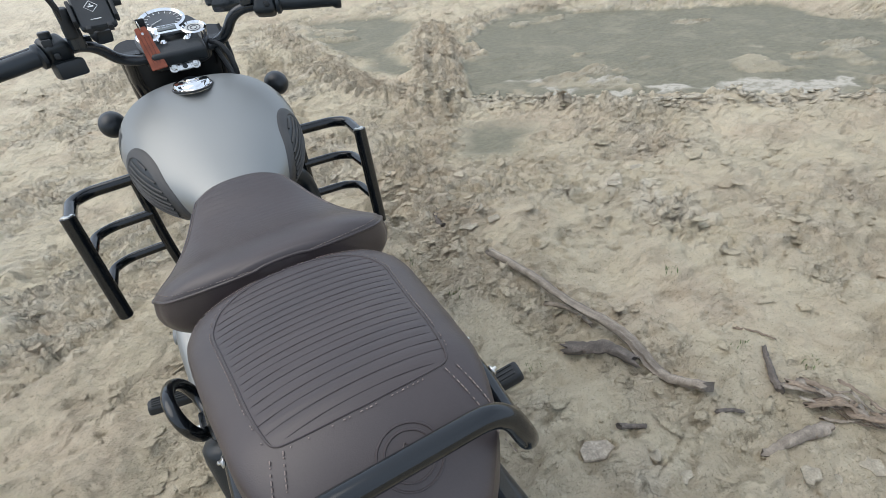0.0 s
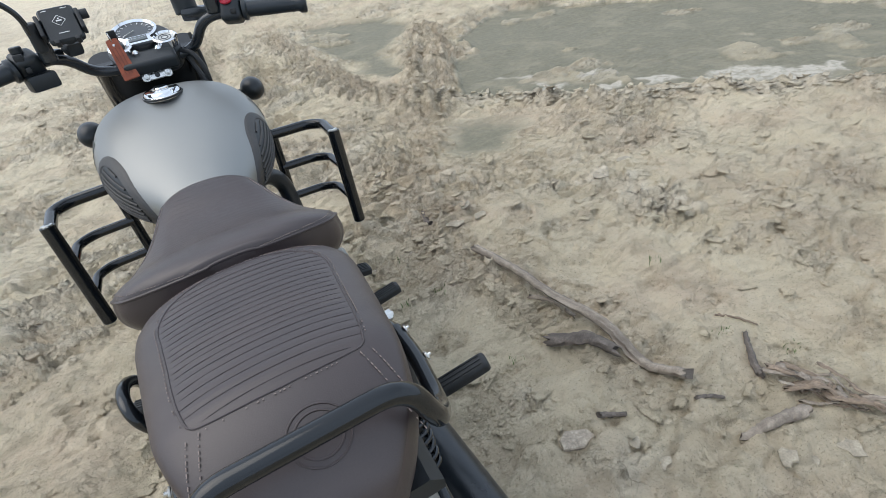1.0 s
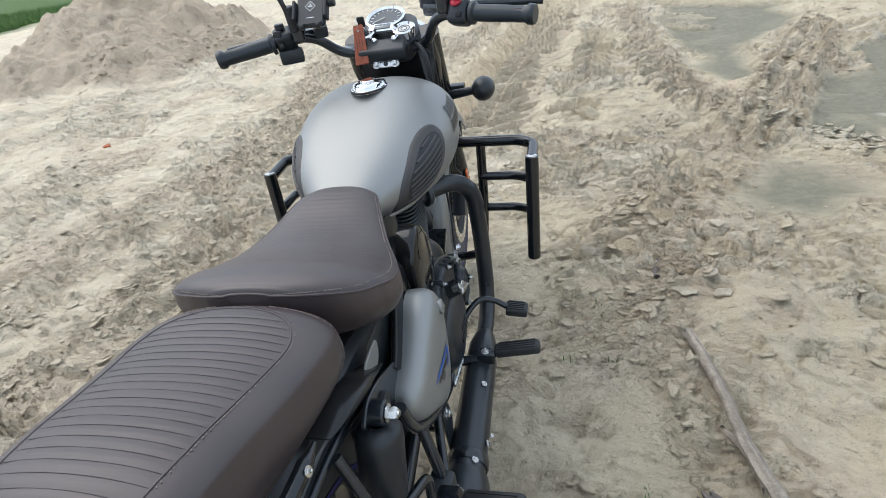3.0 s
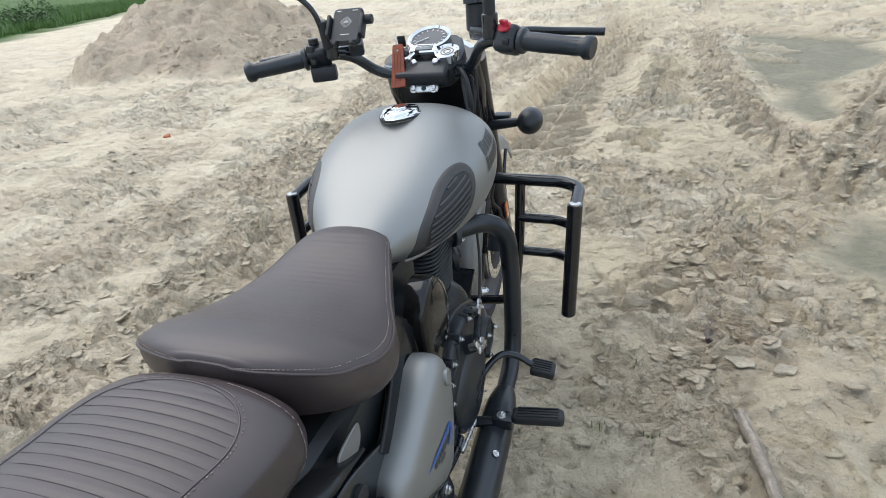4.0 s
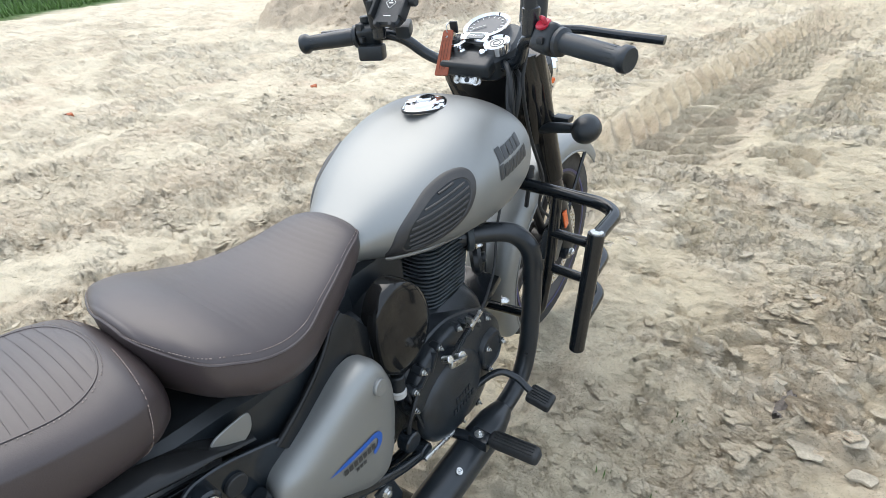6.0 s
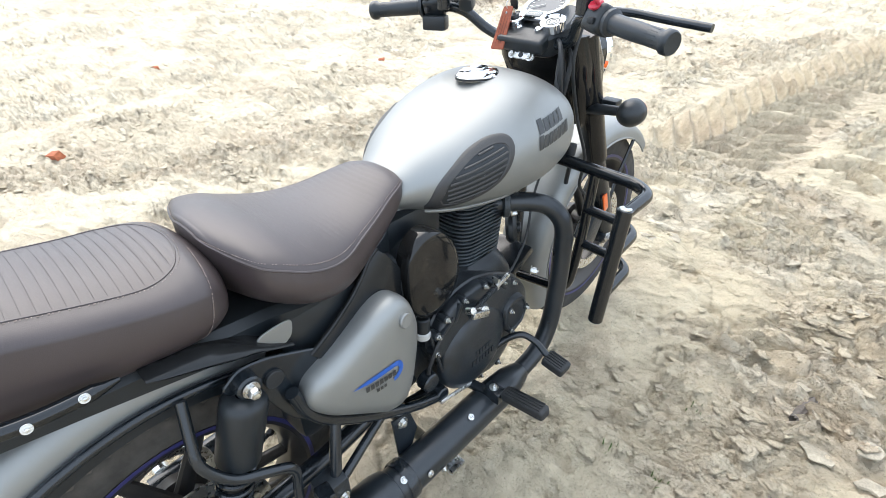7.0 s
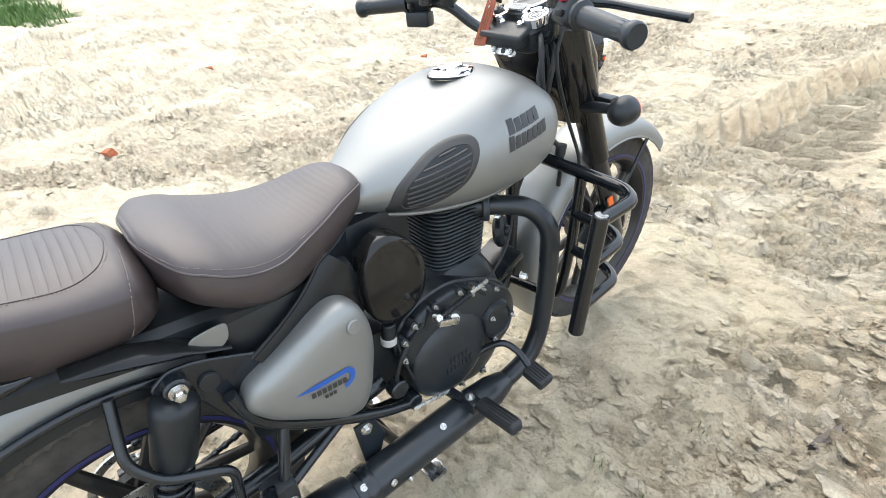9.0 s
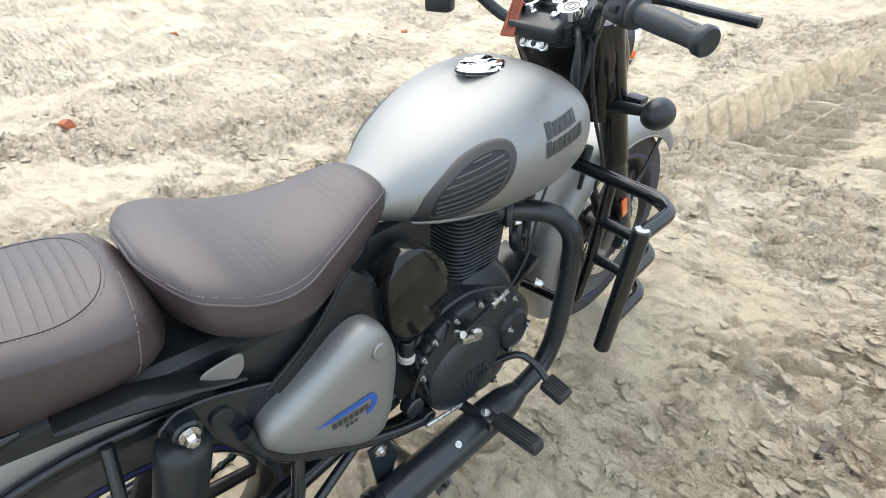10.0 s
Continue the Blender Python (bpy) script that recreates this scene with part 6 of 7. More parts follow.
def foot_controls():
    for s in (1, -1):
        rest = new("foot_rest")
        rest.parent = bike
        tagged(rest, "black ribbed rubber rider foot peg")
        a, b = Vector((s * 0.262, 1.112, 0.300)), Vector((s * 0.374, 1.120, 0.318))
        bm = bmesh.new()
        block(bm, (0.122, 0.036, 0.030), Matrix.Translation((a + b) / 2) @ pose(0, 0, 0, 0, -9 * s, 0), 0.011, 3)
        pad = part("peg_rubber", bm, RUBBER, rest)
        for k in range(4):
            box_part("rib", (0.098, 0.0042, 0.006), Matrix.Translation((a + b) / 2 + Vector((0, -0.012 + 0.008 * k, 0.0145))) @ pose(0, 0, 0, 0, -9 * s, 0), RUBBER, pad, bevel=0.0015)
        box_part("hinge", (0.05, 0.032, 0.034), pose(s * 0.235, 1.108, 0.288), BLACK, rest, bevel=0.006)
        bolt((s * 0.232, 1.108, 0.304), (0, 0, 1), rest, 0.008, 0.008)
        bar("peg_stalk", [(s * 0.10, 1.09, 0.27), (s * 0.22, 1.105, 0.282)], 0.013, BLACK, rest)
        # pillion peg
        rear = new("pillion_foot_rest")
        rear.parent = bike
        tagged(rear, "black rubber pillion foot peg")
        a, b = Vector((s * 0.250, 0.615, 0.425)), Vector((s * 0.362, 0.590, 0.462))
        c = (a + b) / 2
        turn = pose(0, 0, 0, 0, -18 * s, -12 * s)
        bm = bmesh.new()
        block(bm, (0.120, 0.040, 0.030), Matrix.Translation(c) @ turn, 0.011, 3)
        pad = part("peg_rubber", bm, RUBBER, rear)
        for k in range(3):
            box_part("rib", (0.096, 0.0045, 0.005), Matrix.Translation(c) @ turn @ pose(0, -0.011 + 0.011 * k, 0.0148), RUBBER, pad, bevel=0.0015)
        box_part("hinge", (0.045, 0.030, 0.032), pose(s * 0.222, 0.632, 0.408, 0, -18 * s, -12 * s), BLACK, rear, bevel=0.006)
        box_part("hanger_block", (0.05, 0.06, 0.06), pose(s * 0.200, 0.655, 0.385), CAST, rear, bevel=0.012)
        for y in (0.635, 0.665):
            bolt((s * 0.226, y, 0.375), (s, 0, 0), rear, 0.008, 0.008)
    # brake pedal
    pedal = new("brake_pedal")
    pedal.parent = bike
    tagged(pedal, "black brake pedal with ribbed pad")
    bar("arm", smooth_path([(0.150, 1.10, 0.285), (0.165, 1.19, 0.335), (0.205, 1.238, 0.372), (0.245, 1.256, 0.362), (0.285, 1.256, 0.338)]), 0.0085, BLACK, pedal)
    bm = bmesh.new()
    block(bm, (0.062, 0.046, 0.026), pose(0.312, 1.256, 0.328, 0, 8), 0.009, 3)
    pad = part("pedal_pad", bm, RUBBER, pedal)
    for k in range(5):
        box_part("rib", (0.046, 0.0040, 0.005), pose(0.312, 1.240 + 0.008 * k, 0.3415, 0, 8), RUBBER, pad, bevel=0.0015)
    bar("linkage", [(0.17, 1.10, 0.285), (0.165, 0.99, 0.30)], 0.005, STEEL, pedal, sides=8)


foot_controls()


def stand():
    top = new("centre_stand")
    top.parent = bike
    tagged(top, "black centre stand lowered to the ground")
    for s in (1, -1):
        bar("leg", [(s * 0.115, 0.875, 0.335), (s * 0.135, 0.955, 0.17), (s * 0.155, 1.028, 0.012)], 0.014, BLACK, top)
        bm = bmesh.new()
        block(bm, (0.05, 0.055, 0.014), pose(s * 0.158, 1.032, 0.006), 0.005)
        part("foot", bm, STEEL, top)
    bar("cross_bar", [(-0.132, 0.94, 0.20), (0.132, 0.94, 0.20)], 0.012, BLACK, top)


stand()


def side_rail(s):
    """Tubular rail beside the rear wheel."""
    rail = bar("wheel_rail", bent_path([(s * 0.125, 0.500, 0.705), (s * 0.168, 0.478, 0.612), (s * 0.185, 0.510, 0.560), (s * 0.202, 0.604, 0.516), (s * 0.202, 0.592, 0.415), (s * 0.19, 0.585, 0.40)], 0.025), 0.0088, BLACK, bike, "black tubular rail beside the rear wheel")
    bolt((s * 0.2, 0.585, 0.405), (s, 0, 0), rail, 0.009, 0.008)


side_rail(1)
# oval holding loop on the near-side shock mount
loop = bar("holding_loop", [Vector((-0.178 - 0.012 * math.sin(a), 0.575 + 0.056 * math.cos(a), 0.752 + 0.040 * math.sin(a) - 0.018 * math.cos(a))) for a in np.linspace(0, 2 * math.pi, 41)], 0.0085, GLOSSTUBE, bike, "black oval holding loop", sides=12)
box_part("loop_bracket", (0.045, 0.03, 0.02), pose(-0.150, 0.555, 0.735), BLACK, loop)


# ---- steering head, instruments and bars ----
def front_end():
    top = new("front_fork")
    top.parent = bike
    tagged(top, "black shrouded front fork with turn signals")
    for s in (1, -1):
        bar("shroud", [(s * 0.098, 1.575, 1.040), (s * 0.098, 1.597, 0.99), (s * 0.098, 1.735, 0.67)], lambda f: 0.037 - 0.003 * f, GLOSS, top, sides=26)
        bar("lower_leg", [(s * 0.098, 1.725, 0.69), (s * 0.098, 1.812, 0.515), (s * 0.096, 1.888, 0.355)], lambda f: 0.0275 + 0.002 * math.sin(f * 3), BLACK, top, sides=22)
        box_part("axle_lug", (0.04, 0.05, 0.07), pose(s * 0.095, 1.886, 0.335, -23), BLACK, top, bevel=0.012)
        bolt((s * 0.115, 1.88, 0.332), (s, 0, 0), top, 0.012, 0.012)
        arm = bar("signal_arm", [(s * 0.085, 1.640, 0.836), (s * 0.15, 1.632, 0.848), (s * (0.212 if s > 0 else 0.192), 1.622, 0.858)], (0.0155, 0.0115), PLASTIC, top)
        bm = bmesh.new()
        m = axis_pose((s * (0.235 if s > 0 else 0.215), 1.606, 0.862), (0, 1, 0))
        turned(bm, [(0.0001, -0.034), (0.013, -0.032), (0.025, -0.022), (0.0325, -0.006), (0.0340, 0.010), (0.0330, 0.022)], m, 32)
        lamp = part("turn_signal", bm, PLASTIC, top, "round black turn signal with amber lens")
        bm = bmesh.new()
        turned(bm, [(0.0318, 0.022), (0.0300, 0.029), (0.020, 0.034), (0.0001, 0.036)], m, 32)
        part("lens", bm, ORANGE, lamp)
        box_part("reflector_base", (0.010, 0.060, 0.030), pose(s * 0.118, 1.80, 0.50, -67), BLACK, top)
        box_part("reflector", (0.006, 0.070, 0.024), pose(s * 0.124, 1.80, 0.50, -67), ORANGE, top, "amber side reflector", bevel=0.003)
        bar("guard_stay", [(s * 0.090, 1.865, 0.36), (s * 0.086, 1.94, 0.52), (s * 0.082, 2.03, 0.63)], 0.006, BLACK, top, sides=8)
    box_part("fork_stub", (0.045, 0.035, 0.016), pose(0.150, 1.672, 0.858), PLASTIC, top)
    bm = bmesh.new()
    rings = []
    for f, hw, d0, d1 in ((0.0, 0.125, 0.055, 0.075), (0.3, 0.128, 0.06, 0.085), (0.65, 0.120, 0.055, 0.08), (1.0, 0.105, 0.045, 0.06)):
        c = Vector((0, 1.560, 1.035)).lerp(Vector((0, 1.665, 0.795)), f)
        rings.append([(p.x, c.y + p.y, c.z) for p in rounded([(-hw, -d0), (hw, -d0), (hw, d1), (-hw, d1)], 0.05, 5)])
    loft(bm, rings)
    part("head_shroud", bm, GLOSS, top, "gloss black steering head shroud")
    # headlamp
    axis = Vector((0, 1, -0.06))
    bm = bmesh.new()
    m = axis_pose((0, 1.585, 0.965), axis)
    turned(bm, [(0.0001, -0.02), (0.06, -0.01), (0.088, 0.03), (0.096, 0.08), (0.0965, 0.135)], m, 40)
    lamp = part("headlamp", bm, GLOSS, top, "round black headlamp with chrome rim")
    bm = bmesh.new()
    turned(bm, [(0.0965, 0.132), (0.103, 0.138), (0.103, 0.150), (0.094, 0.158), (0.088, 0.152)], m, 40)
    part("rim", bm, CHROME, lamp)
    bm = bmesh.new()
    turned(bm, [(0.091, 0.150), (0.07, 0.166), (0.035, 0.174), (0.0001, 0.176)], m, 40)
    part("lens", bm, GLASS, lamp)
    bm = bmesh.new()
    turned(bm, [(0.088, 0.146), (0.06, 0.11), (0.02, 0.09), (0.0001, 0.09)], m, 40)
    part("reflector_bowl", bm, CHROME, lamp)
    # brake caliper beside the front disc
    box_part("caliper", (0.05, 0.075, 0.10), pose(0.088, 1.785, 0.40, -30), CAST, top, "black brake caliper", bevel=0.014)
    bar("brake_hose", smooth_path([(0.12, 1.53, 1.06), (0.125, 1.50, 0.98), (0.118, 1.56, 0.84), (0.135, 1.60, 0.72), (0.115, 1.63, 0.62), (0.125, 1.69, 0.55), (0.10, 1.745, 0.45)]), 0.0045, RUBBER, top, sides=8)
    bar("wiring_hose", smooth_path([(0.09, 1.50, 1.02), (0.115, 1.455, 0.93), (0.125, 1.475, 0.83), (0.130, 1.53, 0.76), (0.118, 1.545, 0.66)]), 0.006, RUBBER, top, sides=8)
    slug("hose_joint", 0.013, 0.03, axis_pose((0.131, 1.525, 0.752), (0, 0.2, 1)), RUBBER, top)
    return top


front_end()


def cockpit():
    top = new("instrument_panel")
    top.parent = bike
    tagged(top, "black instrument panel with chrome-ringed dials")
    d = pose(0.004, 1.530, 1.072, 20)
    bm = bmesh.new()
    out = rounded([(-0.070, -0.075), (0.070, -0.075), (0.088, 0.00), (0.065, 0.085), (-0.065, 0.085), (-0.088, 0.00)], 0.03, 5)
    plate(bm, [(p.x, p.y) for p in out], 0.055, d @ pose(0, 0, -0.066), 0.008)
    part("housing", bm, PLASTIC, top)
    bm = bmesh.new()
    block(bm, (0.128, 0.058, 0.034), pose(0.004, 1.474, 1.026, 24), 0.010, 3)
    part("bar_clamp_cover", bm, PLASTIC, top)
    # speedometer with its small display
    def ring(name, r, w, h, c, mat, parent):
        bm = bmesh.new()
        turned(bm, [(r, -0.012), (r + w * 0.25, h * 0.75), (r - w * 0.4, h), (r - w, h * 0.55), (r - w, -0.004)], d @ pose(c[0], c[1], 0), 44)
        return part(name, bm, mat, parent)
    speedo = ring("speedometer", 0.053, 0.008, 0.012, (-0.006, 0.036), CHROME, top)
    tagged(speedo, "chrome-ringed speedometer")
    slug("dial", 0.046, 0.004, d @ pose(-0.006, 0.036, 0.001), DIAL, speedo, sides=44)
    for i in range(13):
        a = radians(215 - 250 * i / 12)
        box_part("tick", (0.0075, 0.0016, 0.001), d @ pose(-0.006 + 0.038 * math.cos(a), 0.036 + 0.038 * math.sin(a), 0.0056, 0, 0, math.degrees(a)), WHITE, speedo, bevel=0)
    box_part("needle", (0.034, 0.0014, 0.0015), d @ pose(-0.021, 0.026, 0.0075, 0, 0, 215), CREAM, speedo, bevel=0)
    bm = bmesh.new()
    plate(bm, [(p.x, p.y) for p in rounded([(-0.034, 0.004), (0.024, 0.004), (0.031, -0.030), (-0.040, -0.030)][::-1], 0.006, 3)], 0.012, d @ pose(0, 0, -0.002), 0.003)
    part("display_frame", bm, CHROME, speedo)
    box_part("display", (0.044, 0.021, 0.002), d @ pose(-0.005, -0.014, 0.0108), LCD, speedo, bevel=0.0008)
    small = ring("small_gauge", 0.0285, 0.006, 0.010, (0.055, -0.028), CHROME, top)
    slug("dial", 0.024, 0.004, d @ pose(0.055, -0.028, 0.001), CREAM, small, sides=32)
    for r in (0.016, 0.009):
        bm = bmesh.new()
        turned(bm, [(r, 0.0052), (r, 0.006), (r - 0.002, 0.006), (r - 0.002, 0.0052)], d @ pose(0.055, -0.028, 0), 28)
        part("dial_ring", bm, DIAL, small)
    key = ring("ignition_switch", 0.0260, 0.007, 0.009, (-0.052, -0.030), CHROME, top)
    slug("barrel", 0.012, 0.012, d @ pose(-0.052, -0.030, 0.001), PLASTIC, key)
    slug("face", 0.021, 0.003, d @ pose(-0.052, -0.030, 0.001), CREAM, key)
    for x in (-0.024, 0.030):
        slug("dome_nut", 0.008, 0.012, d @ pose(x, -0.054, -0.010), CHROME, top, bevel=0.45)
    # chrome yoke plate with two bolts
    m = pose(0.006, 1.462, 0.992, 62)
    bm = bmesh.new()
    plate(bm, [(p.x, p.y) for p in rounded([(-0.036, -0.009), (0.036, -0.009), (0.036, 0.009), (-0.036, 0.009)], 0.007, 4)], 0.005, m, 0.0015)
    yoke = part("yoke_plate", bm, STEEL, top)
    for x in (-0.025, 0.025):
        bolt(m @ Vector((x, 0, 0.004)), m.to_3x3() @ Vector((0, 0, 1)), yoke, 0.0075, 0.008)
    slug("yoke_slot", 0.006, 0.002, m @ pose(0, 0, 0.0045), PLASTIC, yoke)
    for i, pts in enumerate(([(0.06, 1.52, 1.03), (0.105, 1.47, 1.02), (0.12, 1.46, 0.95), (0.10, 1.50, 0.87)], [(0.08, 1.53, 1.02), (0.118, 1.50, 0.99), (0.11, 1.49, 0.90), (0.08, 1.52, 0.84)])):
        bar("cable", smooth_path(pts), 0.006, RUBBER, top, sides=8)

    bars = new("handlebar")
    bars.parent = bike
    tagged(bars, "black handlebar with rubber grips, levers and mirrors")
    bar("tube", bent_path([(-0.375, 1.345, 1.072), (-0.255, 1.400, 1.085), (-0.170, 1.440, 1.090), (-0.115, 1.500, 1.020), (0.115, 1.500, 1.020), (0.158, 1.440, 1.098), (0.235, 1.402, 1.100), (0.380, 1.352, 1.088)], 0.045), 0.0125, BLACK, bars, sides=18)
    for s, a, b in ((-1, Vector((-0.388, 1.340, 1.071)), Vector((-0.255, 1.401, 1.085))), (1, Vector((0.398, 1.347, 1.0865)), Vector((0.252, 1.397, 1.099)))):
        dd = (b - a)
        n = dd.length
        m = axis_pose(a, dd)
        bm = bmesh.new()
        turned(bm, [(0.0001, 0.0), (0.0195, 0.0), (0.0222, 0.004), (0.0222, 0.015), (0.0172, 0.022), (0.0176, 0.05), (0.0186, n * 0.6), (0.0186, n - 0.012), (0.0255, n - 0.008), (0.0255, n), (0.012, n)], m, 32)
        grip = part("grip", bm, GRIP, bars, "black rubber handlebar grip")
        for k in range(14):
            ang = 2 * math.pi * k / 14
            bm = bmesh.new()
            block(bm, (0.0024, 0.0018, n - 0.05), m @ pose(0.0168 * math.cos(ang), 0.0168 * math.sin(ang), n * 0.52, 0, 0, math.degrees(ang) + 90), 0.0006, 1)
            part("grip_rib", bm, GRIP, grip)
        c = b + dd.normalized() * 0.028
        m = axis_pose(c, dd)
        bm = bmesh.new()
        block(bm, (0.050, 0.056, 0.052), m @ pose(0, 0, 0, 0, 0, 25), 0.014, 3)
        box = part("switch_housing", bm, PLASTIC, bars, "black switch housing")
        if s > 0:
            bm = bmesh.new()
            disc(bm, 0.0150, 0.010, pose(c.x - 0.006, c.y - 0.008, c.z + 0.022, 25, 0, -20), 26, 0.35)
            block(bm, (0.026, 0.008, 0.014), pose(c.x - 0.006, c.y - 0.013, c.z + 0.034, 25, 0, -50), 0.003, 3)
            part("stop_switch", bm, RED, box, "red engine stop switch")
            box_part("start_button", (0.014, 0.012, 0.012), pose(c.x - 0.002, c.y - 0.032, c.z + 0.002), RUBBER, box)
            slug("reservoir", 0.0285, 0.060, pose(0.135, 1.520, 1.105, -6), PLASTIC, bars, "black brake fluid reservoir")
            slug("reservoir_lid", 0.0305, 0.010, pose(0.135, 1.513, 1.164, -6), BLACK, bars)
            box_part("master_cylinder", (0.11, 0.032, 0.032), pose(0.165, 1.475, 1.105, 0, 0, -42), BLACK, bars, bevel=0.01)
            bar("brake_lever", smooth_path([(0.205, 1.455, 1.108), (0.255, 1.478, 1.106), (0.32, 1.482, 1.100), (0.415, 1.478, 1.094)]), 0.0082, BLACK, bars, "black brake lever")
            slug("mirror_clamp", 0.017, 0.05, pose(0.186, 1.410, 1.105), BLACK, bars)
            stem = bar("mirror_stem", smooth_path([(0.186, 1.410, 1.11), (0.188, 1.402, 1.175), (0.205, 1.40, 1.225), (0.255, 1.41, 1.275), (0.315, 1.42, 1.335)]), 0.0062, BLACK, bars)
            slug("stem_boot", 0.0125, 0.055, pose(0.187, 1.407, 1.135, 5), RUBBER, stem)
        else:
            box_part("horn_button", (0.012, 0.014, 0.012), pose(c.x + 0.004, c.y - 0.032, c.z - 0.006), RUBBER, box)
            box_part("dip_switch", (0.018, 0.014, 0.016), pose(c.x - 0.004, c.y - 0.026, c.z + 0.020), RUBBER, box)
            slug("choke_knob", 0.012, 0.014, pose(c.x - 0.004, c.y - 0.006, c.z + 0.027), PLASTIC, box)
            box_part("lower_housing", (0.06, 0.04, 0.035), pose(c.x + 0.012, c.y - 0.012, c.z - 0.036, 0, 0, 24), PLASTIC, box, bevel=0.008)
            bar("clutch_lever", smooth_path([(-0.185, 1.455, 1.095), (-0.25, 1.475, 1.093), (-0.32, 1.455, 1.085), (-0.405, 1.425, 1.078)]), 0.0080, BLACK, bars, "black clutch lever")
            box_part("lever_perch", (0.075, 0.03, 0.03), pose(-0.195, 1.440, 1.088, 0, 0, 30), BLACK, bars, bevel=0.009)
            slug("mirror_clamp", 0.016, 0.05, pose(-0.182, 1.392, 1.085), BLACK, bars)
            stem = bar("mirror_stem", smooth_path([(-0.182, 1.385, 1.09), (-0.186, 1.372, 1.150), (-0.196, 1.362, 1.195), (-0.235, 1.35, 1.235), (-0.315, 1.345, 1.29)]), 0.0060, BLACK, bars)
            slug("stem_boot", 0.0125, 0.058, pose(-0.183, 1.384, 1.11, 8), RUBBER, stem)
        head = Vector((0.345, 1.425, 1.375)) if s > 0 else Vector((-0.345, 1.345, 1.325))
        m = axis_pose(head, (-s * 0.25, -1, 0.05))
        bm = bmesh.new()
        turned(bm, [(0.0001, -0.020), (0.03, -0.016), (0.052, -0.004), (0.055, 0.004), (0.051, 0.006)], m, 36)
        shell = part("mirror_head", bm, PLASTIC, bars, "round black rear-view mirror")
        slug("mirror_glass", 0.051, 0.002, m @ pose(0, 0, 0.0035), CHROME, shell, sides=36)


cockpit()


def phone_mount():
    top = new("phone_mount")
    top.parent = bike
    tagged(top, "black clamp phone holder fixed to the handlebar")
    m = pose(-0.128, 1.383, 1.152, 47, 0, 3)
    bm = bmesh.new()
    plate(bm, [(p.x, p.y) for p in rounded([(-0.035, -0.043), (0.035, -0.043), (0.035, 0.043), (-0.035, 0.043)], 0.012, 5)], 0.016, m @ pose(0, 0, -0.010), 0.004)
    body = part("cradle", bm, PLASTIC, top)
    for s in (1, -1):
        bm = bmesh.new()
        block(bm, (0.008, 0.050, 0.024), m @ pose(s * 0.039, -0.004, 0.004), 0.003)
        part("jaw", bm, RUBBER, top)
    slug("knob", 0.010, 0.016, m @ pose(0.042, 0.014, 0.0, 0, 90), RUBBER, top)
    for x in (-0.02, 0.02):
        box_part("bottom_hook", (0.010, 0.010, 0.018), m @ pose(x, -0.045, 0.004), RUBBER, top, bevel=0.003)
    for i in range(4):
        a, b = radians(90 * i), radians(90 * (i + 1))
        bar("print_line", [m @ Vector((0.013 * math.cos(a), 0.006 + 0.013 * math.sin(a), 0.0065)), m @ Vector((0.013 * math.cos(b), 0.006 + 0.013 * math.sin(b), 0.0065))], 0.0006, WHITE, body, sides=5)
    for x, y, w, h in ((0, 0.006, 0.011, 0.003), (0, 0.011, 0.003, 0.003), (0, -0.024, 0.020, 0.0016), (-0.02, 0.034, 0.010, 0.0014), (0.018, 0.034, 0.012, 0.0014)):
        box_part("print_bar", (w, h, 0.0006), m @ pose(x, y, 0.0064), WHITE, body, bevel=0)
    slug("ball_joint", 0.015, 0.03, m @ pose(0, -0.01, -0.04), RUBBER, top, bevel=0.4)
    box_part("bar_clamp", (0.035, 0.04, 0.03), pose(-0.135, 1.425, 1.102, 20, 0, 25), PLASTIC, top, bevel=0.008)


phone_mount()


def key_fob():
    fob = tagged(new("key_fob"), "tan leather strap key fob hanging from the ignition key", "key fob")
    fob.matrix_world = pose(-0.070, 1.487, 1.086)
    a, b = Vector((0.001, -0.004, 0.0)), Vector((0.010, -0.054, -0.086))
    d = (b - a).normalized()
    side = d.cross(Vector((0, -0.85, 0.5))).normalized()
    nrm = side.cross(d).normalized()
    m = Matrix.Translation(a) @ Matrix((side, -d, nrm)).transposed().to_4x4()
    bm = bmesh.new()
    out = rounded([(-0.013, 0.006), (0.013, 0.006), (0.0185, -0.096), (-0.0185, -0.096)], 0.004, 3)
    plate(bm, [(p.x, p.y) for p in out], 0.0045, m @ pose(0, 0, -0.002), 0.001)
    strap = part("strap", bm, TAN, fob)
    for x in (-0.0075, 0.0, 0.0075):
        box_part("stitch_groove", (0.0011, 0.066, 0.0010), m @ pose(x, -0.050, 0.0026, 0, 0, -x * 180), TANDARK, strap, bevel=0)
    slug("rivet", 0.003, 0.002, m @ pose(0, -0.010, 0.0022), STEEL, strap, sides=12)
    ring = bmesh.new()
    sweep(ring, [m @ Vector((0.0, 0.002 + 0.011 * math.sin(t) + 0.008, 0.011 * math.cos(t))) for t in np.linspace(0, 2 * math.pi, 25)], 0.0013, 7, cap=False)
    part("split_ring", ring, STEEL, fob)
    box_part("key_head", (0.020, 0.006, 0.026), pose(0.006, 0.012, 0.010, 10), PLASTIC, fob, bevel=0.004)
    box_part("key_blade", (0.008, 0.003, 0.024), pose(0.006, 0.014, -0.012, 10), STEEL, fob, bevel=0)


key_fob()


# ---- loose wood, brick bits, slabs and plants on the mud ----
SLAB = material("dried_mud_slab", (0.35, 0.305, 0.23), 0.95, 0, vary=0.25, vary_scale=22, grain=0.4, grain_scale=180, bump=0.9, bump_scale=90)
LEAF = material("grass_blade", (0.09, 0.17, 0.035), 0.6, 0, vary=0.45, vary_scale=8)
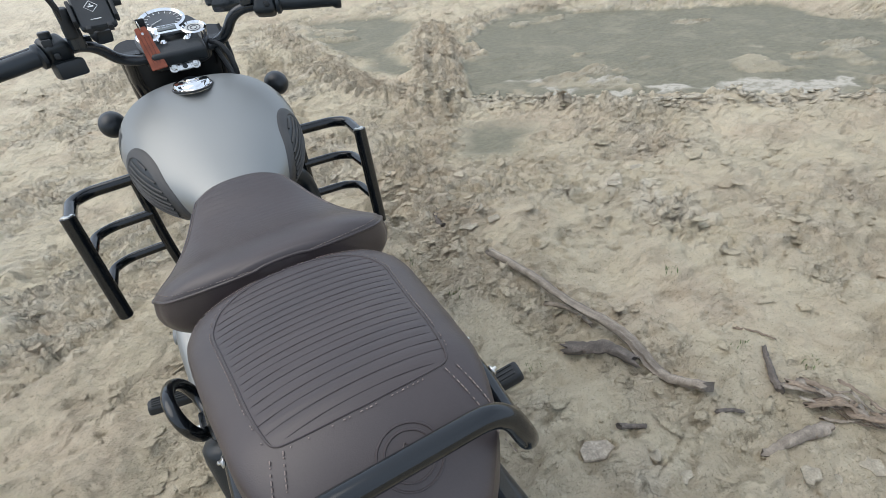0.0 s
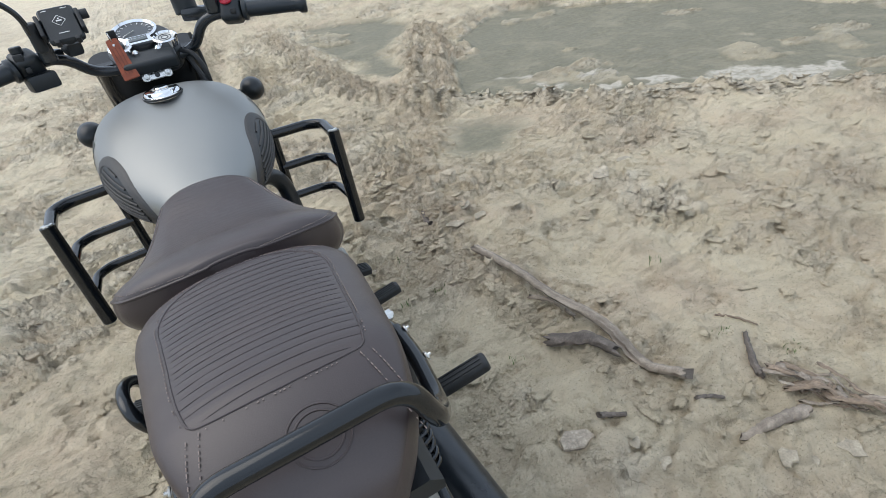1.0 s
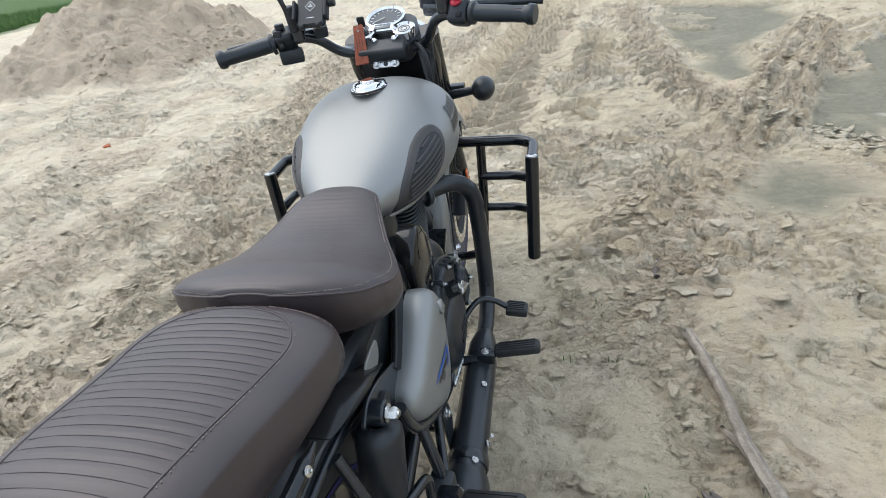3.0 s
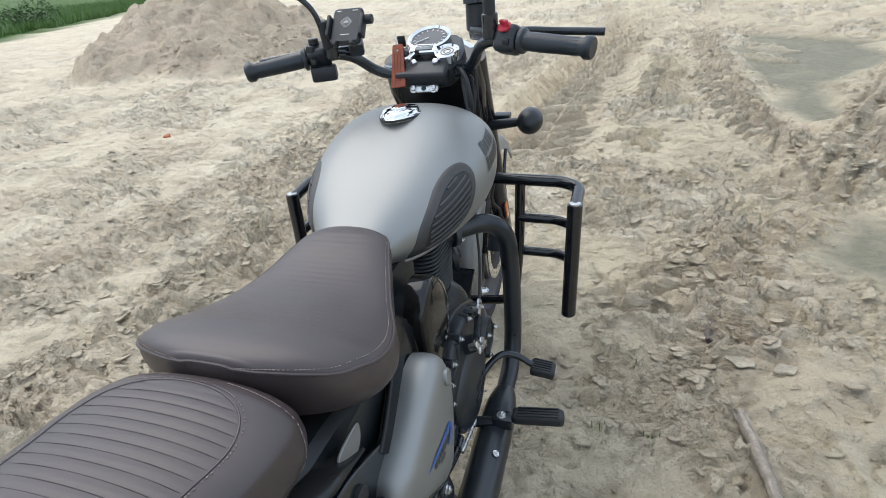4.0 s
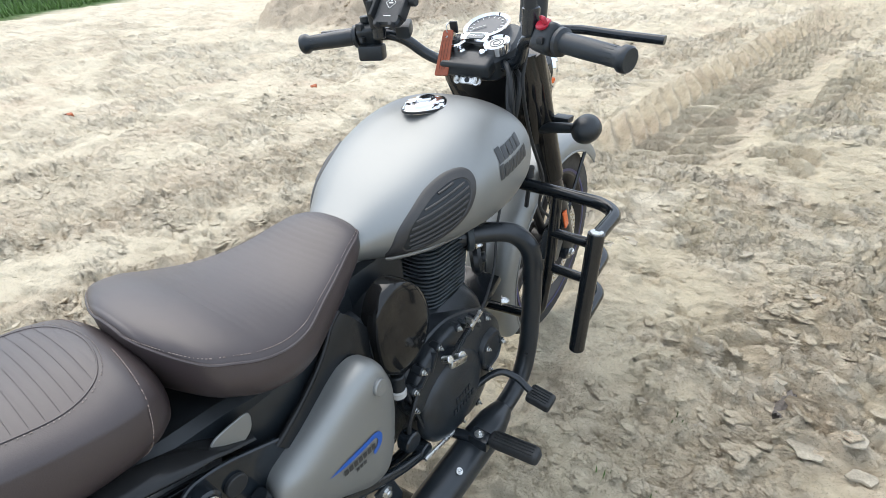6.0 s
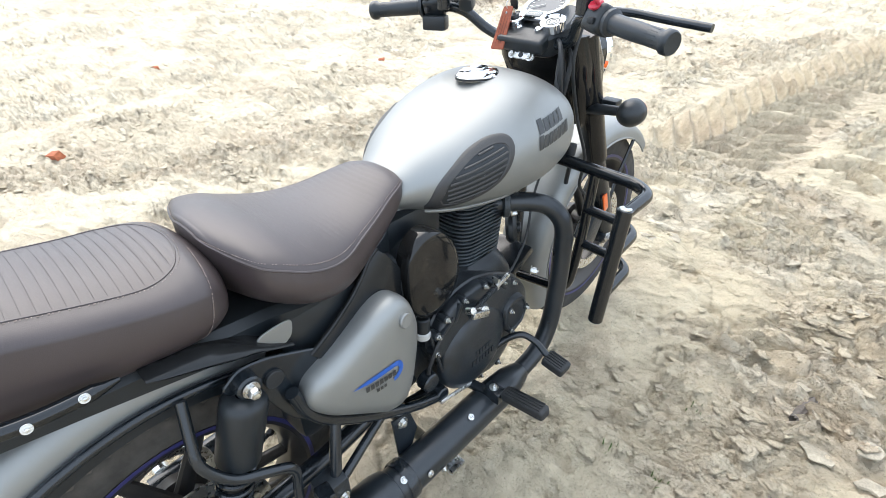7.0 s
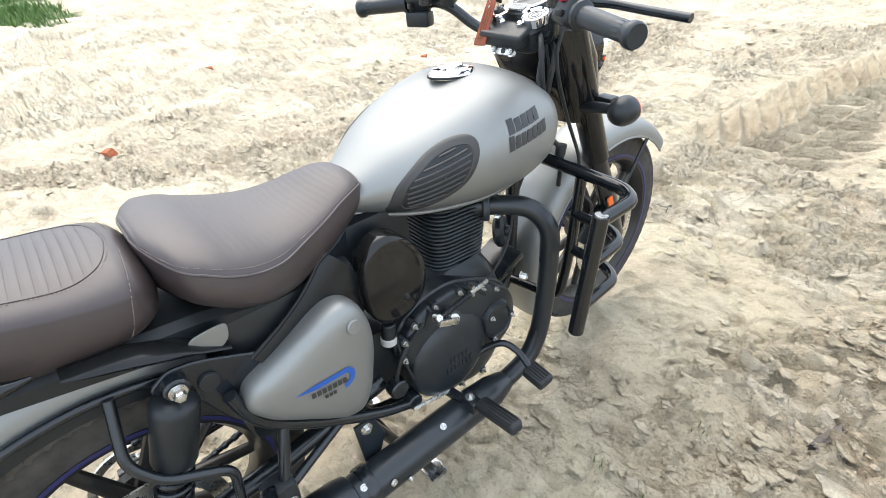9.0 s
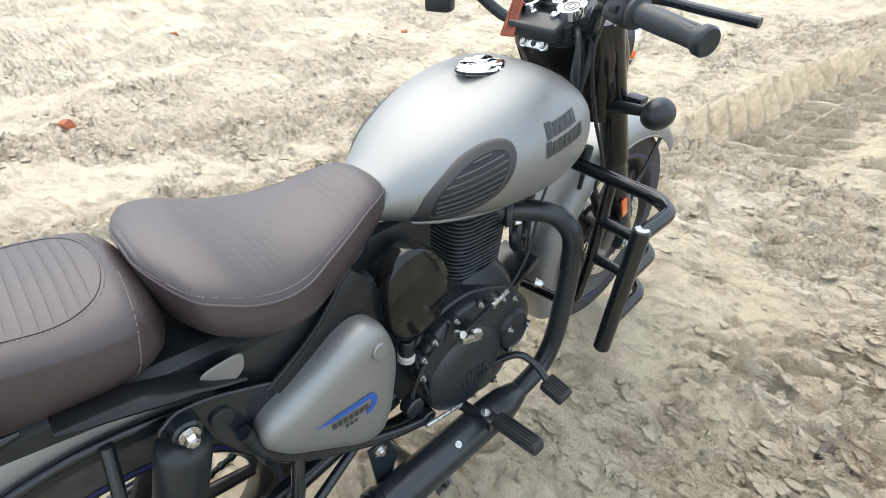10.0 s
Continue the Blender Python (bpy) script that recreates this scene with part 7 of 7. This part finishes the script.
LEAF_DARK = material("shrub_leaf", (0.045, 0.10, 0.022), 0.6, 0, vary=0.45, vary_scale=5)


def fibre_material(name, dark, light):
    """Weathered wood: streaks that run with the fibre, finer grain across and a rough face."""
    mat = material(name, light, 0.9, 0, vary=0.3, vary_scale=30, grain=0.5, grain_scale=220, bump=0.9, bump_scale=160)
    n, l = mat.node_tree.nodes, mat.node_tree.links
    b = n["Principled BSDF"]
    old = b.inputs["Base Color"].links[0].from_socket
    fib = n.new("ShaderNodeAttribute")
    fib.attribute_name = "fibre"
    m = n.new("ShaderNodeMixRGB")
    m.inputs[1].default_value = (*dark, 1)
    l.new(fib.outputs["Fac"], m.inputs[0])
    l.new(old, m.inputs[2])
    l.new(m.outputs["Color"], b.inputs["Base Color"])
    return mat


WOOD = fibre_material("weathered_wood", (0.11, 0.085, 0.065), (0.36, 0.31, 0.25))
BARK = fibre_material("damp_grey_bark", (0.045, 0.038, 0.033), (0.19, 0.16, 0.135))
STRAW = fibre_material("shredded_bark", (0.085, 0.062, 0.044), (0.31, 0.24, 0.175))


def rough_bar(name, label, category, ends, radius, mat, seed, wander=0.003, flat=0.8, group=""):
    """A natural stick: crooked, tapered, ridged along its fibres and broken at the ends. ends: (x, y, lift) places along it."""
    rng = random.Random(seed)
    pts = [Vector((x, y, ground_height(x, y) + lift)) for x, y, lift in ends]
    fine = smooth_path(pts, 12)
    fine = [q + Vector((rng.uniform(-1, 1), rng.uniform(-1, 1), rng.uniform(-0.4, 0.6))) * wander for q in fine]
    origin = fine[0].copy()
    sides, bm, streak = 14, bmesh.new(), []
    rings = []
    for i, q in enumerate(fine):
        f = i / (len(fine) - 1)
        along_it = (fine[min(i + 1, len(fine) - 1)] - fine[max(i - 1, 0)]).normalized()
        across = along_it.cross(Vector((0, 0, 1))).normalized()
        up = across.cross(along_it)
        r = (radius[0] + (radius[1] - radius[0]) * f) * (1 + 0.14 * noise.noise(Vector((seed * 3.1, f * 5, 0))))
        ring = []
        for k in range(sides):
            a = 2 * math.pi * k / sides
            ridge = noise.noise(Vector((k * 1.9, f * 3.5, seed))) * 0.30 + noise.noise(Vector((k * 0.7, f * 9, seed + 5))) * 0.12
            slip = rng.uniform(-1, 1) * radius[0] * (1.1 if i in (0, len(fine) - 1) else 0.1)
            ring.append(q - origin + (across * math.cos(a) + up * math.sin(a) * flat) * r * (1 + ridge) + along_it * slip)
            streak.append(min(1.0, max(0.0, 0.55 + 1.5 * ridge + rng.uniform(-0.12, 0.12))))
        rings.append(ring)
    loft(bm, rings)
    data = finish(name, bm, mat, True, 50)
    if len(data.vertices) >= len(streak):
        values = streak + [0.4] * (len(data.vertices) - len(streak))
        data.attributes.new("fibre", "FLOAT", "POINT").data.foreach_set("value", values)
    ob = new(name, data)
    ob.location = origin
    return tagged(ob, label, category, group)


rough_bar("stick", "long weathered grey stick lying across the mud", "stick", [(0.828, 1.475, 0.046), (0.868, 1.26, 0.040), (0.890, 1.05, 0.036), (0.925, 0.85, 0.032), (0.960, 0.70, 0.028), (0.995, 0.575, 0.022)], (0.0165, 0.0185), WOOD, 1)
rough_bar("log_piece", "short dark weathered log beside the long stick", "log", [(0.772, 0.925, 0.026), (0.85, 0.84, 0.024), (0.905, 0.765, 0.020)], (0.024, 0.019), BARK, 2, 0.0025)
rough_bar("bark_strip", "curled strip of pale bark against the stick", "bark", [(0.862, 1.15, 0.012), (0.888, 1.06, 0.016), (0.912, 0.965, 0.012)], (0.010, 0.006), WOOD, 3, 0.0025)
rough_bar("twig", "thin dry pale twig", "twig", [(1.293, 0.712, 0.006), (1.33, 0.655, 0.008), (1.352, 0.604, 0.006)], (0.004, 0.003), STRAW, 4, 0.0025, group="twigs on the mud")
rough_bar("twig", "dark rotten piece of branch", "twig", [(1.285, 0.60, 0.010), (1.235, 0.545, 0.014), (1.185, 0.475, 0.008)], (0.007, 0.012), BARK, 5, 0.0025, group="twigs on the mud")
rough_bar("twig", "small dark twig on damp mud", "twig", [(0.965, 0.515, 0.008), (1.01, 0.50, 0.010), (1.045, 0.485, 0.008)], (0.007, 0.005), BARK, 6, 0.0025, group="twigs on the mud")
rough_bar("twig", "broken dark twig end", "twig", [(0.705, 0.622, 0.008), (0.745, 0.607, 0.014), (0.772, 0.588, 0.008)], (0.009, 0.006), BARK, 7, 0.0025, group="twigs on the mud")
rough_bar("branch_piece", "flat pale split branch half sunk in mud", "branch", [(0.985, 0.372, 0.006), (1.07, 0.35, 0.012), (1.160, 0.328, 0.010)], (0.013, 0.019), WOOD, 8, 0.0025)
rough_bar("stub", "dark stub of wood", "stick", [(0.812, 1.935, 0.010), (0.79, 1.86, 0.014), (0.785, 1.80, 0.010)], (0.014, 0.011), BARK, 9, 0.0025)
for k in range(26):
    rnd = random.Random(40 + k)
    x, y, a = 1.235 + rnd.uniform(-0.055, 0.085), 0.43 + rnd.uniform(-0.16, 0.06), rnd.gauss(-1.25, 0.22)
    length = rnd.uniform(0.05, 0.13)
    rough_bar("bark_shred", "shredded brown bark fibre in a heap", "bark", [(x, y, 0.006 + 0.04 * rnd.random()), (x + length * 0.5 * math.cos(a), y + length * 0.5 * math.sin(a), 0.012 + 0.045 * rnd.random()), (x + length * math.cos(a + 0.15), y + length * math.sin(a + 0.15), 0.006 + 0.02 * rnd.random())],
              (rnd.uniform(0.005, 0.013), 0.003), STRAW if k % 3 else WOOD, 60 + k, 0.002, 0.35, "heap of bark shreds")


def slab(name, label, category, x, y, size, thick, mat, seed, turn=0, tilt=6, group="", sides=11):
    """A broken flat piece with an uneven outline, lying on the mud."""
    rng = random.Random(seed)
    out = [(size[0] * math.cos(a) * rng.uniform(0.5, 1.15), size[1] * math.sin(a) * rng.uniform(0.5, 1.15)) for a in (2 * math.pi * k / sides for k in range(sides))]
    bm = bmesh.new()
    rings = []
    for k, h in ((0.9, 0), (1.0, thick * 0.4), (0.97, thick * 0.85), (0.85, thick), (0.45, thick * 1.05), (0.05, thick * 1.08)):
        rings.append([(px * k + rng.uniform(-1, 1) * 0.02 * size[0], py * k + rng.uniform(-1, 1) * 0.02 * size[1], h + rng.uniform(-1, 1) * thick * 0.12) for px, py in out])
    loft(bm, rings)
    ob = new(name, finish(name, bm, mat, True, 35))
    ob.matrix_world = pose(x, y, ground_height(x, y) - thick * 0.25, rng.uniform(-tilt, tilt), rng.uniform(-tilt, tilt), turn)
    return tagged(ob, label, category, group)


CHIP = material("pale_split_wood", (0.36, 0.31, 0.245), 0.9, 0, vary=0.3, vary_scale=40, grain=0.5, grain_scale=180, bump=0.8, bump_scale=140)


def chip_of_wood():
    bm = bmesh.new()
    plate(bm, [(-0.047, -0.020), (0.010, -0.030), (0.050, -0.012), (0.040, 0.016), (-0.020, 0.030), (-0.045, 0.012)], 0.016, Matrix.Identity(4), 0.003)
    for v in bm.verts:
        v.co.z += 0.003 * math.sin(v.co.y * 260) + 0.002 * noise.noise(v.co * 60)
    ob = new("wood_chip", finish("wood_chip", bm, CHIP, True, 30))
    ob.matrix_world = pose(0.607, 0.602, ground_height(0.607, 0.602) + 0.002, 6, -4, -12)
    tagged(ob, "pale split chip of weathered wood", "wood chip")


chip_of_wood()
for k, (x, y, a, b, turn) in enumerate(((0.752, 0.440, 0.050, 0.034, 20), (0.735, 0.515, 0.036, 0.026, 60), (0.995, 0.270, 0.042, 0.030, 0), (1.165, 0.215, 0.040, 0.050, 30), (1.05, 0.235, 0.03, 0.024, 10),
                                        (0.990, 1.700, 0.055, 0.036, 15), (1.62, 1.62, 0.06, 0.034, -30), (1.85, 1.70, 0.07, 0.04, 10), (0.619, 1.677, 0.034, 0.026, 40), (0.769, 1.962, 0.040, 0.032, 10),
                                        (0.448, 1.708, 0.032, 0.022, 70), (0.815, 2.507, 0.060, 0.026, 25), (0.867, 1.712, 0.07, 0.05, 5), (0.962, 1.80, 0.06, 0.045, 50), (0.015, 2.506, 0.055, 0.035, 20),
                                        (0.094, 2.60, 0.07, 0.04, -10), (0.544, 2.731, 0.05, 0.03, 30), (0.446, 1.70, 0.03, 0.022, 0), (0.92, 2.35, 0.05, 0.03, 60), (0.66, 2.25, 0.04, 0.028, 15))):
    slab("mud_slab", "broken pale slab of dried mud", "mud slab", x, y, (a * 0.8, b * 0.8), 0.006 + 0.002 * (k % 3), SLAB, 200 + k, turn, group="slabs of dried mud")


def brick_bit(x, y, size, turn, label):
    rng = random.Random(int(x * 100))
    bm = bmesh.new()
    block(bm, size, Matrix.Identity(4), 0.008, 2)
    for v in bm.verts:
        v.co += Vector((noise.noise(v.co * 30 + Vector((x, 0, 0))), noise.noise(v.co * 30 + Vector((0, 5, x))), noise.noise(v.co * 30 + Vector((9, 0, x))))) * 0.010
    ob = new("brick_fragment", finish("brick_fragment", bm, BRICKRED, True, 30))
    ob.matrix_world = pose(x, y, ground_height(x, y) + size[2] * 0.32, 8, -6, turn)
    tagged(ob, label, "brick", "brick fragments")


brick_bit(-3.19, 0.85, (0.085, 0.06, 0.05), 25, "orange-red broken brick on the rutted mud")
brick_bit(-8.3, 7.35, (0.20, 0.14, 0.11), 10, "dusty brown brick beside the sand heap")
brick_bit(-3.6, 3.9, (0.06, 0.05, 0.03), 40, "small reddish brick crumb on dry mud")
brick_bit(-5.2, 2.2, (0.07, 0.05, 0.035), 70, "small reddish brick crumb on dry mud")


def blades(bm, x, y, z, count, reach, height, rng, width=0.003):
    for _ in range(count):
        a, r = rng.uniform(0, 2 * math.pi), reach * rng.random()
        bx, by = x + r * math.cos(a), y + r * math.sin(a)
        d, lean = rng.uniform(0, 2 * math.pi), rng.uniform(0.1, 0.7)
        h = height * rng.uniform(0.5, 1.1)
        w = width * rng.uniform(0.7, 1.2)
        sx, sy = -math.sin(d) * w, math.cos(d) * w
        mid = (bx + math.cos(d) * lean * h * 0.3, by + math.sin(d) * lean * h * 0.3, z + h * 0.6)
        tip = (bx + math.cos(d) * lean * h, by + math.sin(d) * lean * h, z + h * 0.95)
        v = [bm.verts.new(q) for q in ((bx - sx, by - sy, z - 0.005), (bx + sx, by + sy, z - 0.005), (mid[0] + sx * 0.8, mid[1] + sy * 0.8, mid[2]), (mid[0] - sx * 0.8, mid[1] - sy * 0.8, mid[2]), tip)]
        bm.faces.new((v[0], v[1], v[2], v[3]))
        bm.faces.new((v[3], v[2], v[4]))


for k, (x, y, n) in enumerate(((0.594, 1.352, 16), (1.338, 1.0, 12), (1.23, 0.643, 9), (1.355, 0.495, 10), (0.64, 0.94, 8), (0.33, 0.36, 10), (0.57, 1.66, 6), (-0.55, 0.36, 14), (-0.48, 0.50, 12), (-0.62, 0.22, 10), (0.46, 1.36, 6))):
    rng = random.Random(300 + k)
    bm = bmesh.new()
    blades(bm, 0, 0, 0, n, 0.035, 0.020, rng, 0.0016)
    ob = new("grass_tuft", finish("grass_tuft", bm, LEAF))
    ob.location = (x, y, ground_height(x, y))
    tagged(ob, "small sparse tuft of young green grass in mud", "grass", "grass tufts")


def meadow():
    gen = np.random.default_rng(5)
    n = 60000
    u, v = gen.random(n) ** 1.6 * 26, gen.uniform(-6, 34, n)
    x = -(15.2 + u + 0.31 * v) / 0.95
    y = v
    extra = gen.normal(0, 1, (3500, 2)) * np.array([1.3, 0.5]) + np.array([-13.5, 0.9])
    x, y = np.concatenate([x, extra[:, 0]]), np.concatenate([y, extra[:, 1]])
    z, _, _, _, turf, _, _, _ = terrain(x, y)
    keep = turf > 0.35
    x, y, z = x[keep], y[keep], z[keep]
    k = len(x)
    h = (0.10 + 0.32 * gen.random(k) ** 1.5) * np.where(np.hypot(x + 13.5, y - 0.9) < 3, 0.35, 1.0) * (0.6 + 0.9 * np.clip(fbm(x * 0.3, y * 0.3, 5, 2) + 0.4, 0, 1))
    d, lean, w = gen.uniform(0, 2 * math.pi, k), gen.uniform(0.1, 0.8, k), gen.uniform(0.010, 0.024, k)
    sx, sy = -np.sin(d) * w, np.cos(d) * w
    a = np.stack([x - sx, y - sy, z - 0.02], 1)
    b = np.stack([x + sx, y + sy, z - 0.02], 1)
    c = np.stack([x + np.cos(d) * lean * h, y + np.sin(d) * lean * h, z + h], 1)
    pts = np.stack([a, b, c], 1).reshape(-1, 3)
    data = bpy.data.meshes.new("meadow_grass")
    data.vertices.add(3 * k)
    data.vertices.foreach_set("co", pts.astype(np.float32).ravel())
    data.loops.add(3 * k)
    data.loops.foreach_set("vertex_index", np.arange(3 * k, dtype=np.int32))
    data.polygons.add(k)
    data.polygons.foreach_set("loop_start", np.arange(0, 3 * k, 3, dtype=np.int32))
    data.update(calc_edges=True)
    data.materials.append(LEAF)
    tagged(new("meadow_grass", data), "rough green grass at the edge of the bare ground", kind="stuff")


meadow()


def shrub(x, y, r, h, seed):
    gen = np.random.default_rng(seed)
    rng = random.Random(seed)
    top = tagged(new("shrub"), "low dark green leafy shrub in the grass", "shrub", "shrubs at the field edge")
    top.location = (x, y, ground_height(x, y))
    bm = bmesh.new()
    for _ in range(7):
        a = rng.uniform(0, 2 * math.pi)
        sweep(bm, smooth_path([(0, 0, -0.05), (0.3 * r * math.cos(a), 0.3 * r * math.sin(a), h * 0.45), (0.7 * r * math.cos(a), 0.7 * r * math.sin(a), h * rng.uniform(0.7, 0.95))], 4), (0.012, 0.004), 6)
    part("stems", bm, BARK, top)
    k = 900
    a, b = gen.uniform(0, 2 * math.pi, k), gen.random(k) ** 0.5
    lump = 0.75 + 0.25 * np.sin(3 * a + seed)
    cx, cy = r * b * lump * np.cos(a), r * b * lump * np.sin(a)
    cz = h * (0.12 + 0.88 * gen.random(k) * (1 - 0.7 * b ** 2))
    bm = bmesh.new()
    for i in range(k):
        m = Matrix.Translation((cx[i], cy[i], cz[i])) @ Euler((gen.uniform(-0.9, 0.9), gen.uniform(-0.9, 0.9), gen.uniform(0, 6.28))).to_matrix().to_4x4()
        s = 0.05 + 0.05 * gen.random()
        bm.faces.new([bm.verts.new(m @ Vector(q)) for q in ((-s * 0.4, 0, 0), (0, -s * 0.5, 0.01), (s, 0, 0), (0, s * 0.5, 0.01))])
    part("foliage", bm, LEAF_DARK, top)


for k, (x, y, r, h) in enumerate(((-22.5, 9.2, 1.3, 0.9), (-24.5, 8.0, 1.6, 1.1), (-21.0, 7.2, 0.8, 0.5), (-25.5, 11.5, 1.5, 1.0), (-23.4, 17.0, 1.3, 0.8), (-27.0, 20.0, 1.8, 1.2))):
    shrub(x, y, r, h, 500 + k)
